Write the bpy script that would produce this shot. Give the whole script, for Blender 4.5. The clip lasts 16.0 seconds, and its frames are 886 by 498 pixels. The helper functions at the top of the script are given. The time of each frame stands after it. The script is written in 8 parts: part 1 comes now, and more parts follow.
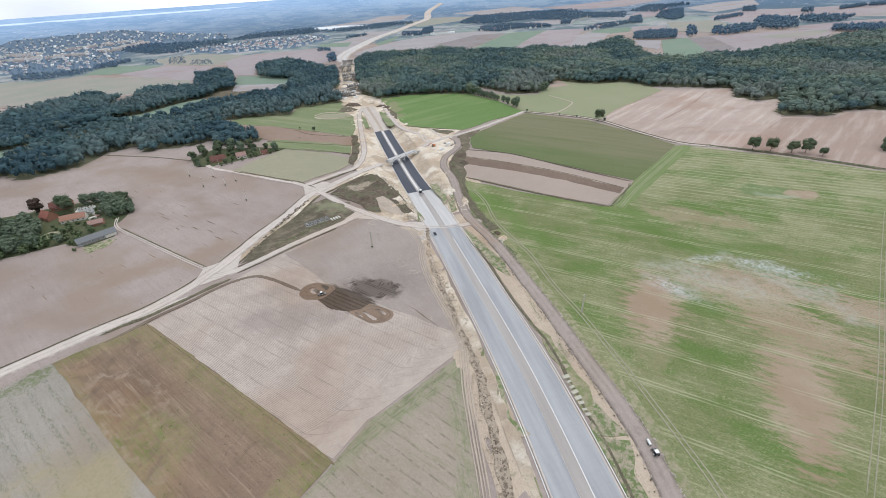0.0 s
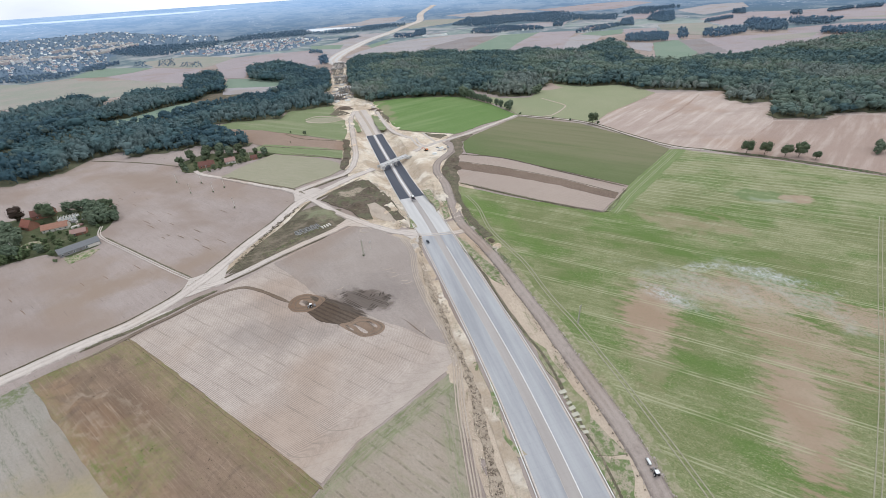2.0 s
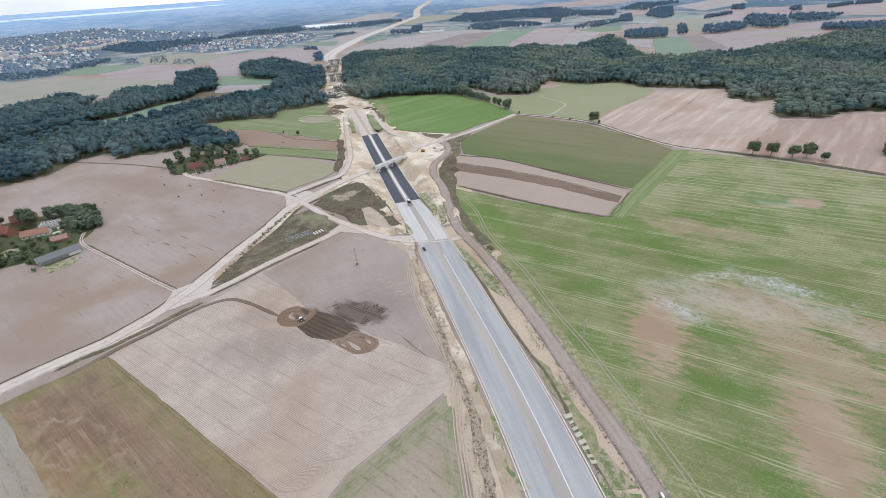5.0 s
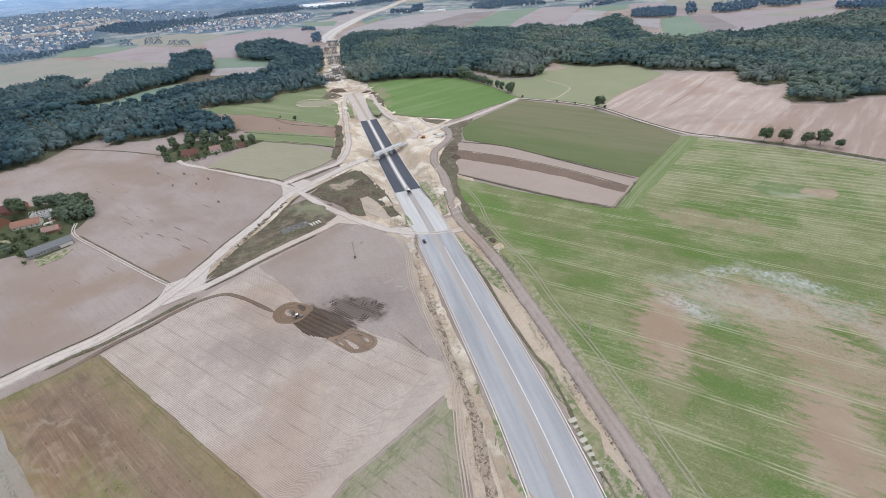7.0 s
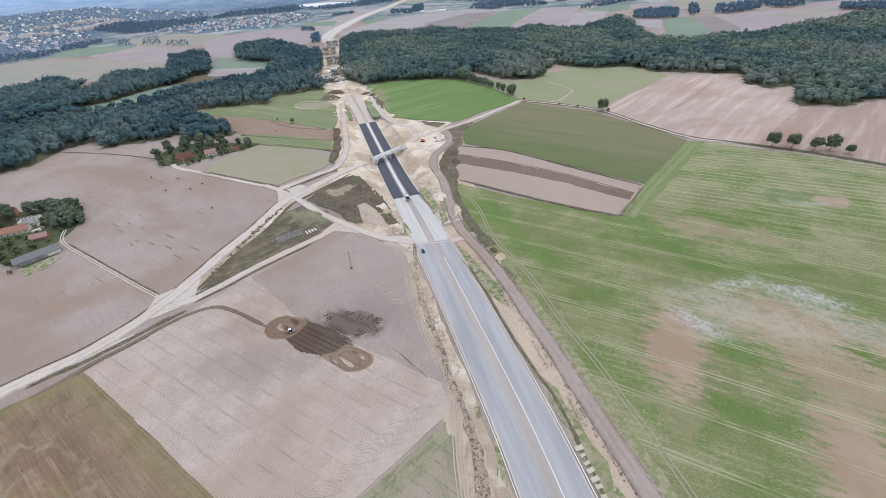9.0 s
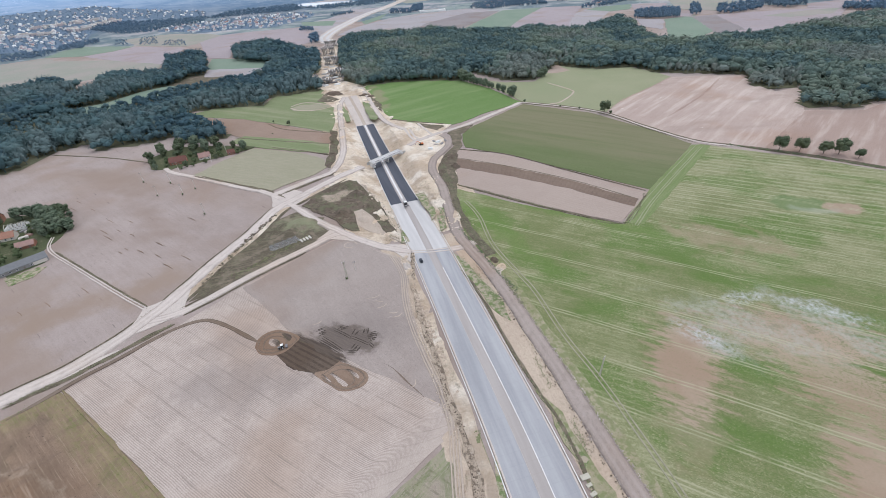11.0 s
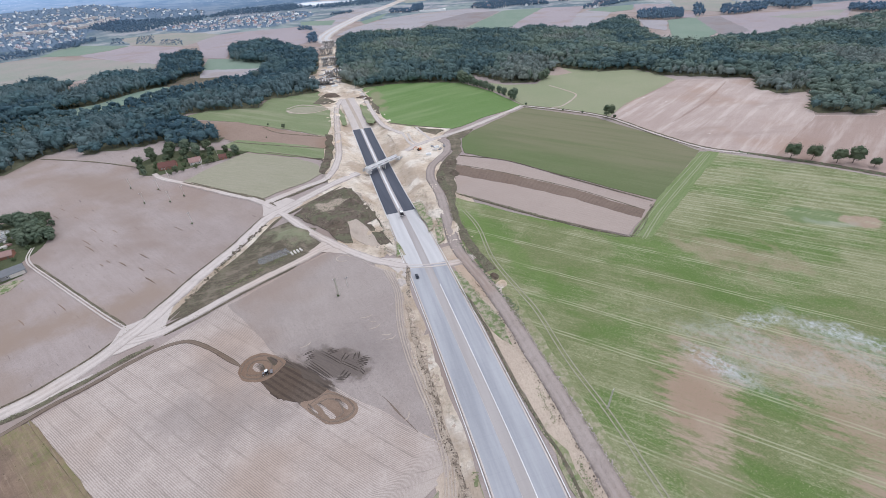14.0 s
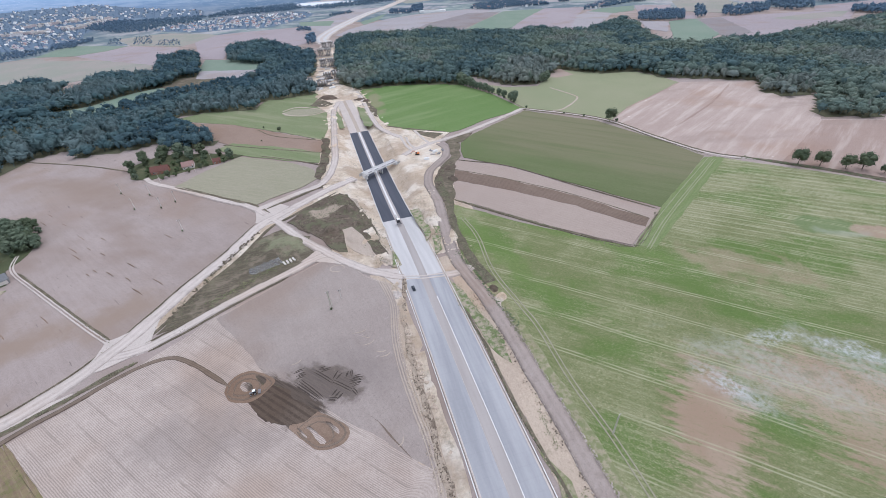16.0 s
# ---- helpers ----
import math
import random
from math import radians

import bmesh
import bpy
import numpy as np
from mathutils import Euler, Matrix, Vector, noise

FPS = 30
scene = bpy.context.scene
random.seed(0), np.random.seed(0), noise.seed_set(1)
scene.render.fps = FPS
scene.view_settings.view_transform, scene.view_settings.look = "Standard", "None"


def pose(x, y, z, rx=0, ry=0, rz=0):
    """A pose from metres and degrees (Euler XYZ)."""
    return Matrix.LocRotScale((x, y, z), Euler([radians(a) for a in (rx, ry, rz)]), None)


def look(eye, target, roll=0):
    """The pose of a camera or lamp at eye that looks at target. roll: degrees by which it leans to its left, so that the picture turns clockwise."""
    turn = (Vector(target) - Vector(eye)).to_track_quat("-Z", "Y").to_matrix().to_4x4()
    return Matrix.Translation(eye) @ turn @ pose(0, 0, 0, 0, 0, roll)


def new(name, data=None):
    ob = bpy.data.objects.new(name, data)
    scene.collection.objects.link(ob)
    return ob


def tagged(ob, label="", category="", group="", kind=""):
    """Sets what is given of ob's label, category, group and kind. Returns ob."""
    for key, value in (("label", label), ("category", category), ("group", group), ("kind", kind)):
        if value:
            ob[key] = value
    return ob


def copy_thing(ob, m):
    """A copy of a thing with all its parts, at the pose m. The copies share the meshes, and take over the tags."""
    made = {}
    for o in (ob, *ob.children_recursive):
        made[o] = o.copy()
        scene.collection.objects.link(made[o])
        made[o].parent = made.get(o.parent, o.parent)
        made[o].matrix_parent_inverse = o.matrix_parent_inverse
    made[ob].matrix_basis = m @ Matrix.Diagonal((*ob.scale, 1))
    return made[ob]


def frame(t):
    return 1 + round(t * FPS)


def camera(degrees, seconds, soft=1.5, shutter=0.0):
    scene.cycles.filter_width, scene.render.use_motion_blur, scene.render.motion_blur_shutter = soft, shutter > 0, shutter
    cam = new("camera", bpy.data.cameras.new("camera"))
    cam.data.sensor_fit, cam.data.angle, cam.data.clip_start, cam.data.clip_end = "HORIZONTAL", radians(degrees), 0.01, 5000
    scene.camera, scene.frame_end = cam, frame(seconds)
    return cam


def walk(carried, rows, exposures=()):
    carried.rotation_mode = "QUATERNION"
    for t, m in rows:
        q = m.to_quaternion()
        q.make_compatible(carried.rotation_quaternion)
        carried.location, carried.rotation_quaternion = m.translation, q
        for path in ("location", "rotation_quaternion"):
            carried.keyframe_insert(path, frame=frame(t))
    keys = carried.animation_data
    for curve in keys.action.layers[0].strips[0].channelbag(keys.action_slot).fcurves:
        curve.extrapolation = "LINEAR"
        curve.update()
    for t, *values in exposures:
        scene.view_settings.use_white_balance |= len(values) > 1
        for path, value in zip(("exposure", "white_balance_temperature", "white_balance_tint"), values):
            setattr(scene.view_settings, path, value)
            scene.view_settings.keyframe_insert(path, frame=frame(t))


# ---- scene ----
cam = camera(95.0, 16.0, soft=0.55)
PATH = [
    (0, (-2.665, 4.354, 159.175), (-3.985, 37.994, 137.555), -4.0),
    (0.5, (-2.197, 5.727, 159.558), (-2.677, 39.367, 137.938), -3.9),
    (1, (-2.349, 7.998, 159.65), (-3.529, 41.698, 138.11), -4.0),
    (1.5, (-2.332, 9.966, 160.014), (-3.832, 43.646, 138.514), -4.0),
    (2, (-1.517, 12.235, 160.147), (-2.277, 45.935, 138.607), -3.9),
    (2.5, (-1.474, 14.556, 160.552), (-2.374, 48.256, 139.032), -4.0),
    (3, (-0.8, 17.062, 160.688), (-1.22, 50.782, 139.168), -3.9),
    (5.3, (-1.002, 28.467, 159.546), (-1.602, 61.887, 137.586), -3.9),
    (5.5, (-1.03, 29.288, 159.455), (-1.71, 62.028, 136.495), -4.0),
    (6, (-0.741, 32.444, 159.709), (-1.461, 65.144, 136.689), -4.1),
    (6.5, (-0.669, 34.894, 159.671), (-1.409, 67.534, 136.551), -4.1),
    (7, (-0.348, 37.786, 159.931), (-1.108, 70.426, 136.831), -4.1),
    (7.5, (-0.183, 40.691, 160.007), (-0.943, 73.331, 136.887), -4.0),
    (8, (-0.159, 43.648, 160.069), (-0.919, 76.288, 136.969), -4.0),
    (8.5, (0.06, 46.439, 160.061), (-0.74, 79.079, 136.941), -4.0),
    (9, (0.323, 49.532, 159.979), (-0.457, 82.172, 136.859), -4.0),
    (11.5, (1.554, 63.664, 159.76), (0.794, 96.264, 136.6), -4.0),
    (12, (1.938, 66.552, 159.609), (1.158, 99.152, 136.449), -4.0),
    (12.5, (2.17, 69.364, 159.73), (1.39, 101.944, 136.55), -3.9),
    (13, (2.528, 72.27, 159.504), (1.768, 104.87, 136.344), -3.9),
    (13.5, (2.811, 74.816, 159.455), (2.071, 107.416, 136.275), -3.9),
    (14, (3.192, 77.798, 159.457), (2.432, 110.378, 136.277), -3.8),
    (14.5, (3.578, 80.472, 159.352), (2.818, 113.052, 136.172), -3.8),
    (15, (3.898, 83.518, 159.234), (3.178, 116.118, 136.054), -3.8),
    (15.5, (4.164, 86.092, 159.298), (3.444, 118.672, 136.118), -3.7),
    (16, (4.748, 88.993, 159.2), (4.008, 121.593, 136.04), -3.7),
]
EXPOSURES = [(0, 0, 6240, 10), (5.5, 0, 6200, 11), (9, 0, 6110, 13), (12.5, 0, 6030, 14), (16, 0, 5870, 16)]
walk(cam, [(t, look(eye, target, roll)) for t, eye, target, roll in PATH], EXPOSURES)

# ---- world, sun, exposure ----
world = bpy.data.worlds.new("overcast_sky")
scene.world = world
world.use_nodes = True
wn, wl = world.node_tree.nodes, world.node_tree.links
wn.clear()
w_out = wn.new("ShaderNodeOutputWorld")
w_bg = wn.new("ShaderNodeBackground")
w_sky = wn.new("ShaderNodeTexSky")
w_sky.sky_type, w_sky.sun_disc = "NISHITA", False
w_sky.sun_elevation, w_sky.sun_rotation = radians(48), radians(35)
w_sky.dust_density, w_sky.air_density, w_sky.altitude = 3.0, 1.0, 150
w_co = wn.new("ShaderNodeTexCoord")
w_map = wn.new("ShaderNodeMapping")
w_map.inputs["Scale"].default_value = (1.6, 1.6, 6.0)
w_noise = wn.new("ShaderNodeTexNoise")
w_noise.inputs["Scale"].default_value, w_noise.inputs["Detail"].default_value = 1.7, 6
w_ramp = wn.new("ShaderNodeValToRGB")
w_ramp.color_ramp.elements[0].position, w_ramp.color_ramp.elements[0].color = 0.30, (9.6, 10.3, 11.4, 1)
w_ramp.color_ramp.elements[1].position, w_ramp.color_ramp.elements[1].color = 0.60, (13.2, 13.5, 13.8, 1)
w_mix = wn.new("ShaderNodeMixRGB")
w_mix.inputs[0].default_value = 0.8
w_bg.inputs["Strength"].default_value = 0.10
wl.new(w_co.outputs["Generated"], w_map.inputs[0])
wl.new(w_map.outputs[0], w_noise.inputs["Vector"])
wl.new(w_noise.outputs["Fac"], w_ramp.inputs[0])
wl.new(w_sky.outputs[0], w_mix.inputs[1])
wl.new(w_ramp.outputs[0], w_mix.inputs[2])
wl.new(w_mix.outputs[0], w_bg.inputs[0])
wl.new(w_bg.outputs[0], w_out.inputs[0])

sun = new("sun", bpy.data.lights.new("sun", "SUN"))
sun.data.energy, sun.data.angle, sun.data.color = 0.85, radians(10), (1.0, 0.96, 0.9)
sun.matrix_world = look((300, 700, 900), (0, 350, 0))


# ---- materials ----
class Nodes:
    """A small hand to write node materials."""

    def __init__(self, name, rough=0.95, spec=0.2):
        self.mat = bpy.data.materials.new(name)
        self.mat.use_nodes = True
        self.n, self.l = self.mat.node_tree.nodes, self.mat.node_tree.links
        self.bsdf = self.n["Principled BSDF"]
        self.bsdf.inputs["Roughness"].default_value = rough
        self.bsdf.inputs["Specular IOR Level"].default_value = spec
        self.pos = self.n.new("ShaderNodeNewGeometry").outputs["Position"]

    def put(self, socket, value):
        if isinstance(value, bpy.types.NodeSocket):
            self.l.new(value, socket)
        elif isinstance(value, tuple) and len(value) == 3 and socket.type == "RGBA":
            socket.default_value = (*value, 1)
        else:
            socket.default_value = value

    def noise(self, scale, detail=4, rough=0.55, vector=None, warp=0.0):
        t = self.n.new("ShaderNodeTexNoise")
        for key, v in (("Scale", scale), ("Detail", detail), ("Roughness", rough), ("Distortion", warp)):
            t.inputs[key].default_value = v
        self.l.new(vector or self.pos, t.inputs["Vector"])
        return t.outputs["Fac"]

    def turned(self, angle, sx=1.0, sy=1.0, at=(0, 0)):
        """World metres, moved to at, turned so that x runs along the angle (degrees), then scaled."""
        a = self.n.new("ShaderNodeVectorMath")
        a.operation = "SUBTRACT"
        self.l.new(self.pos, a.inputs[0])
        a.inputs[1].default_value = (at[0], at[1], 0)
        r = self.n.new("ShaderNodeVectorRotate")
        r.rotation_type = "Z_AXIS"
        r.inputs["Angle"].default_value = radians(-angle)
        self.l.new(a.outputs[0], r.inputs["Vector"])
        s = self.n.new("ShaderNodeVectorMath")
        s.operation = "MULTIPLY"
        self.l.new(r.outputs[0], s.inputs[0])
        s.inputs[1].default_value = (sx, sy, 0.0)
        return s.outputs[0]

    def axis(self, vector, i):
        s = self.n.new("ShaderNodeSeparateXYZ")
        self.l.new(vector, s.inputs[0])
        return s.outputs[i]

    def math(self, op, a, b=0.0, clamp=False):
        m = self.n.new("ShaderNodeMath")
        m.operation, m.use_clamp = op, clamp
        self.put(m.inputs[0], a)
        self.put(m.inputs[1], b)
        return m.outputs[0]

    def span(self, v, lo, hi, to_lo=0.0, to_hi=1.0):
        m = self.n.new("ShaderNodeMapRange")
        m.interpolation_type = "SMOOTHSTEP"
        for i, x in enumerate((v, lo, hi, to_lo, to_hi)):
            self.put(m.inputs[i], x)
        return m.outputs[0]

    def mix(self, f, a, b):
        m = self.n.new("ShaderNodeMixRGB")
        for i, x in enumerate((f, a, b)):
            self.put(m.inputs[i], x)
        return m.outputs[0]

    def blob(self, x, y, angle, rx, ry, soft=0.5, ragged=0.5, scale=0.05, along=None):
        """1 inside an oval of ragged edge, 0 outside."""
        v = self.turned(angle, 1 / rx, 1 / ry, (x, y))
        d = self.n.new("ShaderNodeVectorMath")
        d.operation = "LENGTH"
        self.l.new(v, d.inputs[0])
        n = self.noise(scale, 6, 0.62) if along is None else self.noise(1.0, 6, 0.7, self.turned(along, scale * 0.5, scale * 2))
        n = self.span(n, 0.28, 0.72)
        e = self.math("ADD", d.outputs["Value"], self.math("MULTIPLY", self.math("SUBTRACT", n, 0.5), ragged * 2))
        return self.span(e, 1.0 + soft / 2, 1.0 - soft / 2)

    def lines(self, angle, spacing, width, at=(0, 0), wobble=0.0):
        """Thin lines that run along the angle, spacing metres apart."""
        y = self.axis(self.turned(angle, 1, 1, at), 1)
        if wobble:
            y = self.math("ADD", y, self.math("MULTIPLY", self.noise(0.02, 2), wobble))
        f = self.math("PINGPONG", y, spacing / 2)
        return self.span(f, width, width * 0.4)

    def bump(self, height, distance=0.3, strength=0.6):
        b = self.n.new("ShaderNodeBump")
        b.inputs["Strength"].default_value, b.inputs["Distance"].default_value = strength, distance
        self.l.new(height, b.inputs["Height"])
        self.l.new(b.outputs[0], self.bsdf.inputs["Normal"])

    def done(self, colour):
        self.put(self.bsdf.inputs["Base Color"], colour)
        return self.mat


def plain(name, colour, rough=0.8, spec=0.3, vary=0.25, scale=1.5, metal=0.0):
    """Paint, metal, roofing and the like, with grain and weathering."""
    k = Nodes(name, rough, spec)
    k.bsdf.inputs["Metallic"].default_value = metal
    n = k.noise(scale, 6)
    n2 = k.noise(scale * 0.13, 3)
    dark = tuple(c * (1 - vary) for c in colour)
    light = tuple(min(1, c * (1 + vary)) for c in colour)
    c = k.mix(n, dark, light)
    return k.done(k.mix(k.math("MULTIPLY", n2, vary), c, tuple(v * 0.6 for v in colour)))


def soil(name, light, dark, angle=0.0, row=0.0, rows=0.25, large=0.008, clods=0.7, marks=0.0):
    """Bare farmland: broad tone, blotches, streaks along the work, drill rows and clods."""
    k = Nodes(name, 1.0, 0.05)
    big = k.span(k.noise(large, 4, 0.5), 0.3, 0.7)
    blot = k.span(k.noise(0.07, 5, 0.6), 0.35, 0.68)
    streak = k.span(k.noise(1.0, 4, 0.65, k.turned(angle, 0.03, 0.5)), 0.35, 0.68)
    fine = k.noise(clods, 8, 0.75)
    grain = k.span(fine, 0.36, 0.64)
    f = k.math("ADD", k.math("MULTIPLY", big, 0.42), k.math("MULTIPLY", blot, 0.2))
    f = k.math("ADD", f, k.math("MULTIPLY", streak, 0.2))
    f = k.math("ADD", f, k.math("MULTIPLY", grain, 0.28), True)
    c = k.mix(f, light, dark)
    clod = k.noise(0.9, 3, 0.85, k.turned(angle + 8, 0.7, 1.5))
    c = k.mix(k.math("MULTIPLY", k.span(clod, 0.56, 0.68), 0.4), c, tuple(v * 0.62 for v in dark))
    c = k.mix(k.math("MULTIPLY", k.span(clod, 0.42, 0.3), 0.35), c, tuple(min(0.8, v * 1.22) for v in light))
    grit = k.noise(2.3, 3, 0.8)
    c = k.mix(k.math("MULTIPLY", k.span(grit, 0.54, 0.66), 0.4), c, tuple(v * 0.6 for v in dark))
    c = k.mix(k.math("MULTIPLY", k.span(grit, 0.44, 0.32), 0.4), c, tuple(min(0.85, v * 1.25) for v in light))
    warm = k.span(k.noise(0.013, 3, 0.5, k.turned(20, 1, 1, (900, 300))), 0.5, 0.68)
    c = k.mix(k.math("MULTIPLY", warm, 0.5), c, (dark[0] * 0.98, dark[1] * 0.86, dark[2] * 0.74))
    if row:
        r = k.lines(angle, row, row * 0.30, wobble=3.0)
        broken = k.span(k.noise(0.12, 5, 0.7), 0.2, 0.6)
        c = k.mix(k.math("MULTIPLY", k.math("MULTIPLY", r, broken), rows), c, tuple(v * 0.5 for v in dark))
        broad = k.span(k.noise(1.0, 5, 0.7, k.turned(angle, 0.03, 0.9)), 0.62, 0.74)
        c = k.mix(k.math("MULTIPLY", broad, rows * 0.8), c, tuple(v * 0.5 for v in dark))
    if marks:
        m = k.span(k.noise(1.0, 2, 0.5, k.turned(-38, 0.06, 0.7)), 0.69, 0.74)
        c = k.mix(k.math("MULTIPLY", m, marks), c, tuple(v * 0.45 for v in dark))
    k.bump(fine, 0.3, 0.6)
    return k, c


def grass(name, a, b, c, angle=0.0, thin=0.0, bare=(0.3, 0.24, 0.17)):
    """Crop or pasture: two greens, streaks along the sowing and thin places where the soil shows."""
    k = Nodes(name, 0.95, 0.08)
    big = k.span(k.noise(0.011, 4, 0.55), 0.3, 0.7)
    streak = k.noise(1.0, 5, 0.7, k.turned(angle, 0.035, 0.6))
    fine = k.noise(0.8, 7, 0.75)
    col = k.mix(big, a, b)
    col = k.mix(k.math("MULTIPLY", k.span(streak, 0.38, 0.7), 0.8), col, c)
    if thin:
        t = k.math("ADD", k.math("MULTIPLY", streak, 0.45), k.math("ADD", k.math("MULTIPLY", fine, 0.5), k.math("MULTIPLY", k.noise(0.03, 4), 0.35)))
        col = k.mix(k.span(t, 0.78 - thin, 0.92 - thin), col, bare)
    col = k.mix(k.math("MULTIPLY", k.span(fine, 0.4, 0.66), 0.4), col, tuple(v * 0.55 for v in a))
    k.bump(fine, 0.35, 0.6)
    return k, col


TAN, TAN_D = (0.44, 0.375, 0.315), (0.335, 0.28, 0.235)
k, c = soil("ploughed_soil", (0.40, 0.34, 0.31), (0.285, 0.235, 0.21), -38, marks=0.6)
tone = k.span(k.noise(0.012, 4, 0.55, k.turned(-20, 0.6, 1.2, (300, 80))), 0.47, 0.66)
c = k.mix(k.math("MULTIPLY", tone, 0.8), c, (0.27, 0.21, 0.175))
for x, y, a, rx, ry, f in ((-222, 248, 30, 40, 15, 0.85), (-250, 218, -30, 45, 12, 0.5), (-286, 264, -20, 40, 16, 0.5), (-346, 440, -10, 60, 22, 0.4), (-520, 480, 10, 90, 30, 0.55), (-187, 385, -20, 50, 20, 0.3)):
    c = k.mix(k.math("MULTIPLY", k.blob(x, y, a, rx, ry, 1.4, 0.7, 0.03), f), c, (0.285, 0.218, 0.17))
M_GROUND = k.done(c)


def patched(k, c):
    """Soft dark patches and the dark freshly worked strip, as they lie over both near fields."""
    soft = k.math("MAXIMUM", k.blob(-102, 183, 16, 28, 13, 1.5, 0.7, 0.03), k.blob(-54, 216, -10, 30, 13, 1.3, 0.6, 0.03))
    soft = k.math("MAXIMUM", soft, k.math("MULTIPLY", k.blob(-118, 210, 0, 18, 9, 1.3, 0.7, 0.03), 0.6))
    c = k.mix(k.math("MULTIPLY", soft, 0.38), c, (0.17, 0.145, 0.135))
    body = k.math("MAXIMUM", k.blob(-73, 200, -34, 25, 9, 0.35, 0.25, 0.12, -33), k.math("MULTIPLY", k.blob(-56, 209, -18, 18, 8.5, 0.5, 0.3, 0.1), 0.72))
    streak = k.span(k.noise(1.0, 5, 0.7, k.turned(-33, 0.05, 0.9)), 0.3, 0.62)
    tone = k.mix(streak, (0.05, 0.04, 0.033), (0.105, 0.082, 0.065))
    c = k.mix(k.math("MULTIPLY", body, 0.95), c, tone)
    green = k.math("MULTIPLY", k.blob(-84, 207, -33, 9, 3, 0.8, 0.5, 0.1), 0.25)
    return k.mix(green, c, (0.17, 0.165, 0.07))


k, c = soil("drilled_soil", (0.52, 0.447, 0.392), (0.395, 0.328, 0.282), -31)
edge = k.axis(k.turned(42.6, 1, 1, (-2.5, 153.5)), 1)
bend = k.math("DIVIDE", k.math("SUBTRACT", 16.0, edge), 16.0, True)
along = k.axis(k.turned(-31, 1, 1), 1)
across = k.math("SUBTRACT", along, k.math("MULTIPLY", k.math("MULTIPLY", bend, bend), 20.0))
across = k.math("ADD", across, k.math("MULTIPLY", k.noise(0.03, 3), 2.2))
across = k.math("ADD", across, k.math("MULTIPLY", k.noise(0.9, 3, 0.7), 0.26))
drill = k.span(k.math("PINGPONG", across, 0.36), 0.24, 0.09)
coarse = k.span(k.math("PINGPONG", across, 4.1), 0.55, 0.2)
worn = k.span(k.noise(0.06, 5, 0.7), 0.36, 0.66)
c = k.mix(k.math("MULTIPLY", k.math("MULTIPLY", drill, k.span(k.noise(0.07, 5, 0.7), 0.2, 0.6)), 0.54), c, (0.20, 0.168, 0.145))
c = k.mix(k.math("MULTIPLY", k.math("MULTIPLY", coarse, worn), 0.45), c, (0.21, 0.18, 0.15))
c = k.mix(k.math("MULTIPLY", k.math("MULTIPLY", k.span(edge, 7.5, 4.5), k.span(k.noise(0.25, 5, 0.7), 0.2, 0.7)), 0.5), c, (0.46, 0.395, 0.34))
clot = k.math("MULTIPLY", k.span(k.noise(1.1, 4, 0.8), 0.62, 0.70), worn)
c = k.mix(k.math("MULTIPLY", clot, 0.55), c, (0.17, 0.135, 0.11))
M_DRILLED = k.done(patched(k, c))
k, c = soil("harrowed_soil", (0.375, 0.325, 0.29), (0.275, 0.23, 0.205), -55, 0)
scrape = k.span(k.noise(1.0, 3, 0.6, k.turned(30, 0.12, 0.5)), 0.66, 0.72)
c = k.mix(k.math("MULTIPLY", k.math("MULTIPLY", scrape, k.blob(-42, 232, 60, 40, 16, 0.8, 0.6)), 0.5), c, (0.47, 0.42, 0.38))
M_HARROWED = k.done(patched(k, c))
k, c = soil("damp_soil", (0.15, 0.116, 0.09), (0.092, 0.07, 0.055), -32, 2.7, 0.5, 0.03)
M_DAMP = k.done(c)
k, c = soil("loop_soil", (0.285, 0.208, 0.155), (0.185, 0.13, 0.095), -33, 0, large=0.05)
M_LOOP = k.done(c)
k, c = soil("black_soil", (0.085, 0.07, 0.06), (0.06, 0.05, 0.043), -32)
M_BLACKSOIL = k.done(c)
k, c = soil("stubble", (0.285, 0.208, 0.15), (0.20, 0.142, 0.102), -35.5, 0, large=0.025, clods=0.6)
band = k.span(k.noise(1.0, 4, 0.65, k.turned(-35.5, 0.008, 0.16)), 0.38, 0.62)
c = k.mix(k.math("MULTIPLY", band, 0.35), c, (0.16, 0.115, 0.084))
rust = k.span(k.axis(k.turned(-35.5, 1, 1, (-214, 155)), 1), 18, 2)
c = k.mix(k.math("MULTIPLY", k.math("MULTIPLY", rust, k.span(k.noise(0.07, 5, 0.7), 0.36, 0.6)), 0.35), c, (0.31, 0.20, 0.12))
scuff = k.span(k.noise(0.045, 5, 0.65, warp=1.2), 0.53, 0.64)
c = k.mix(k.math("MULTIPLY", scuff, 0.6), c, (0.155, 0.115, 0.088))
pale = k.span(k.noise(1.0, 5, 0.7, k.turned(-35.5, 0.02, 0.6)), 0.56, 0.68)
c = k.mix(k.math("MULTIPLY", pale, 0.65), c, (0.33, 0.255, 0.19))
fleck = k.math("MULTIPLY", k.lines(-35.5, 3.4, 0.5, wobble=2.0), k.span(k.noise(0.14, 5, 0.75), 0.45, 0.62))
c = k.mix(k.math("MULTIPLY", fleck, 0.2), c, (0.10, 0.075, 0.052))
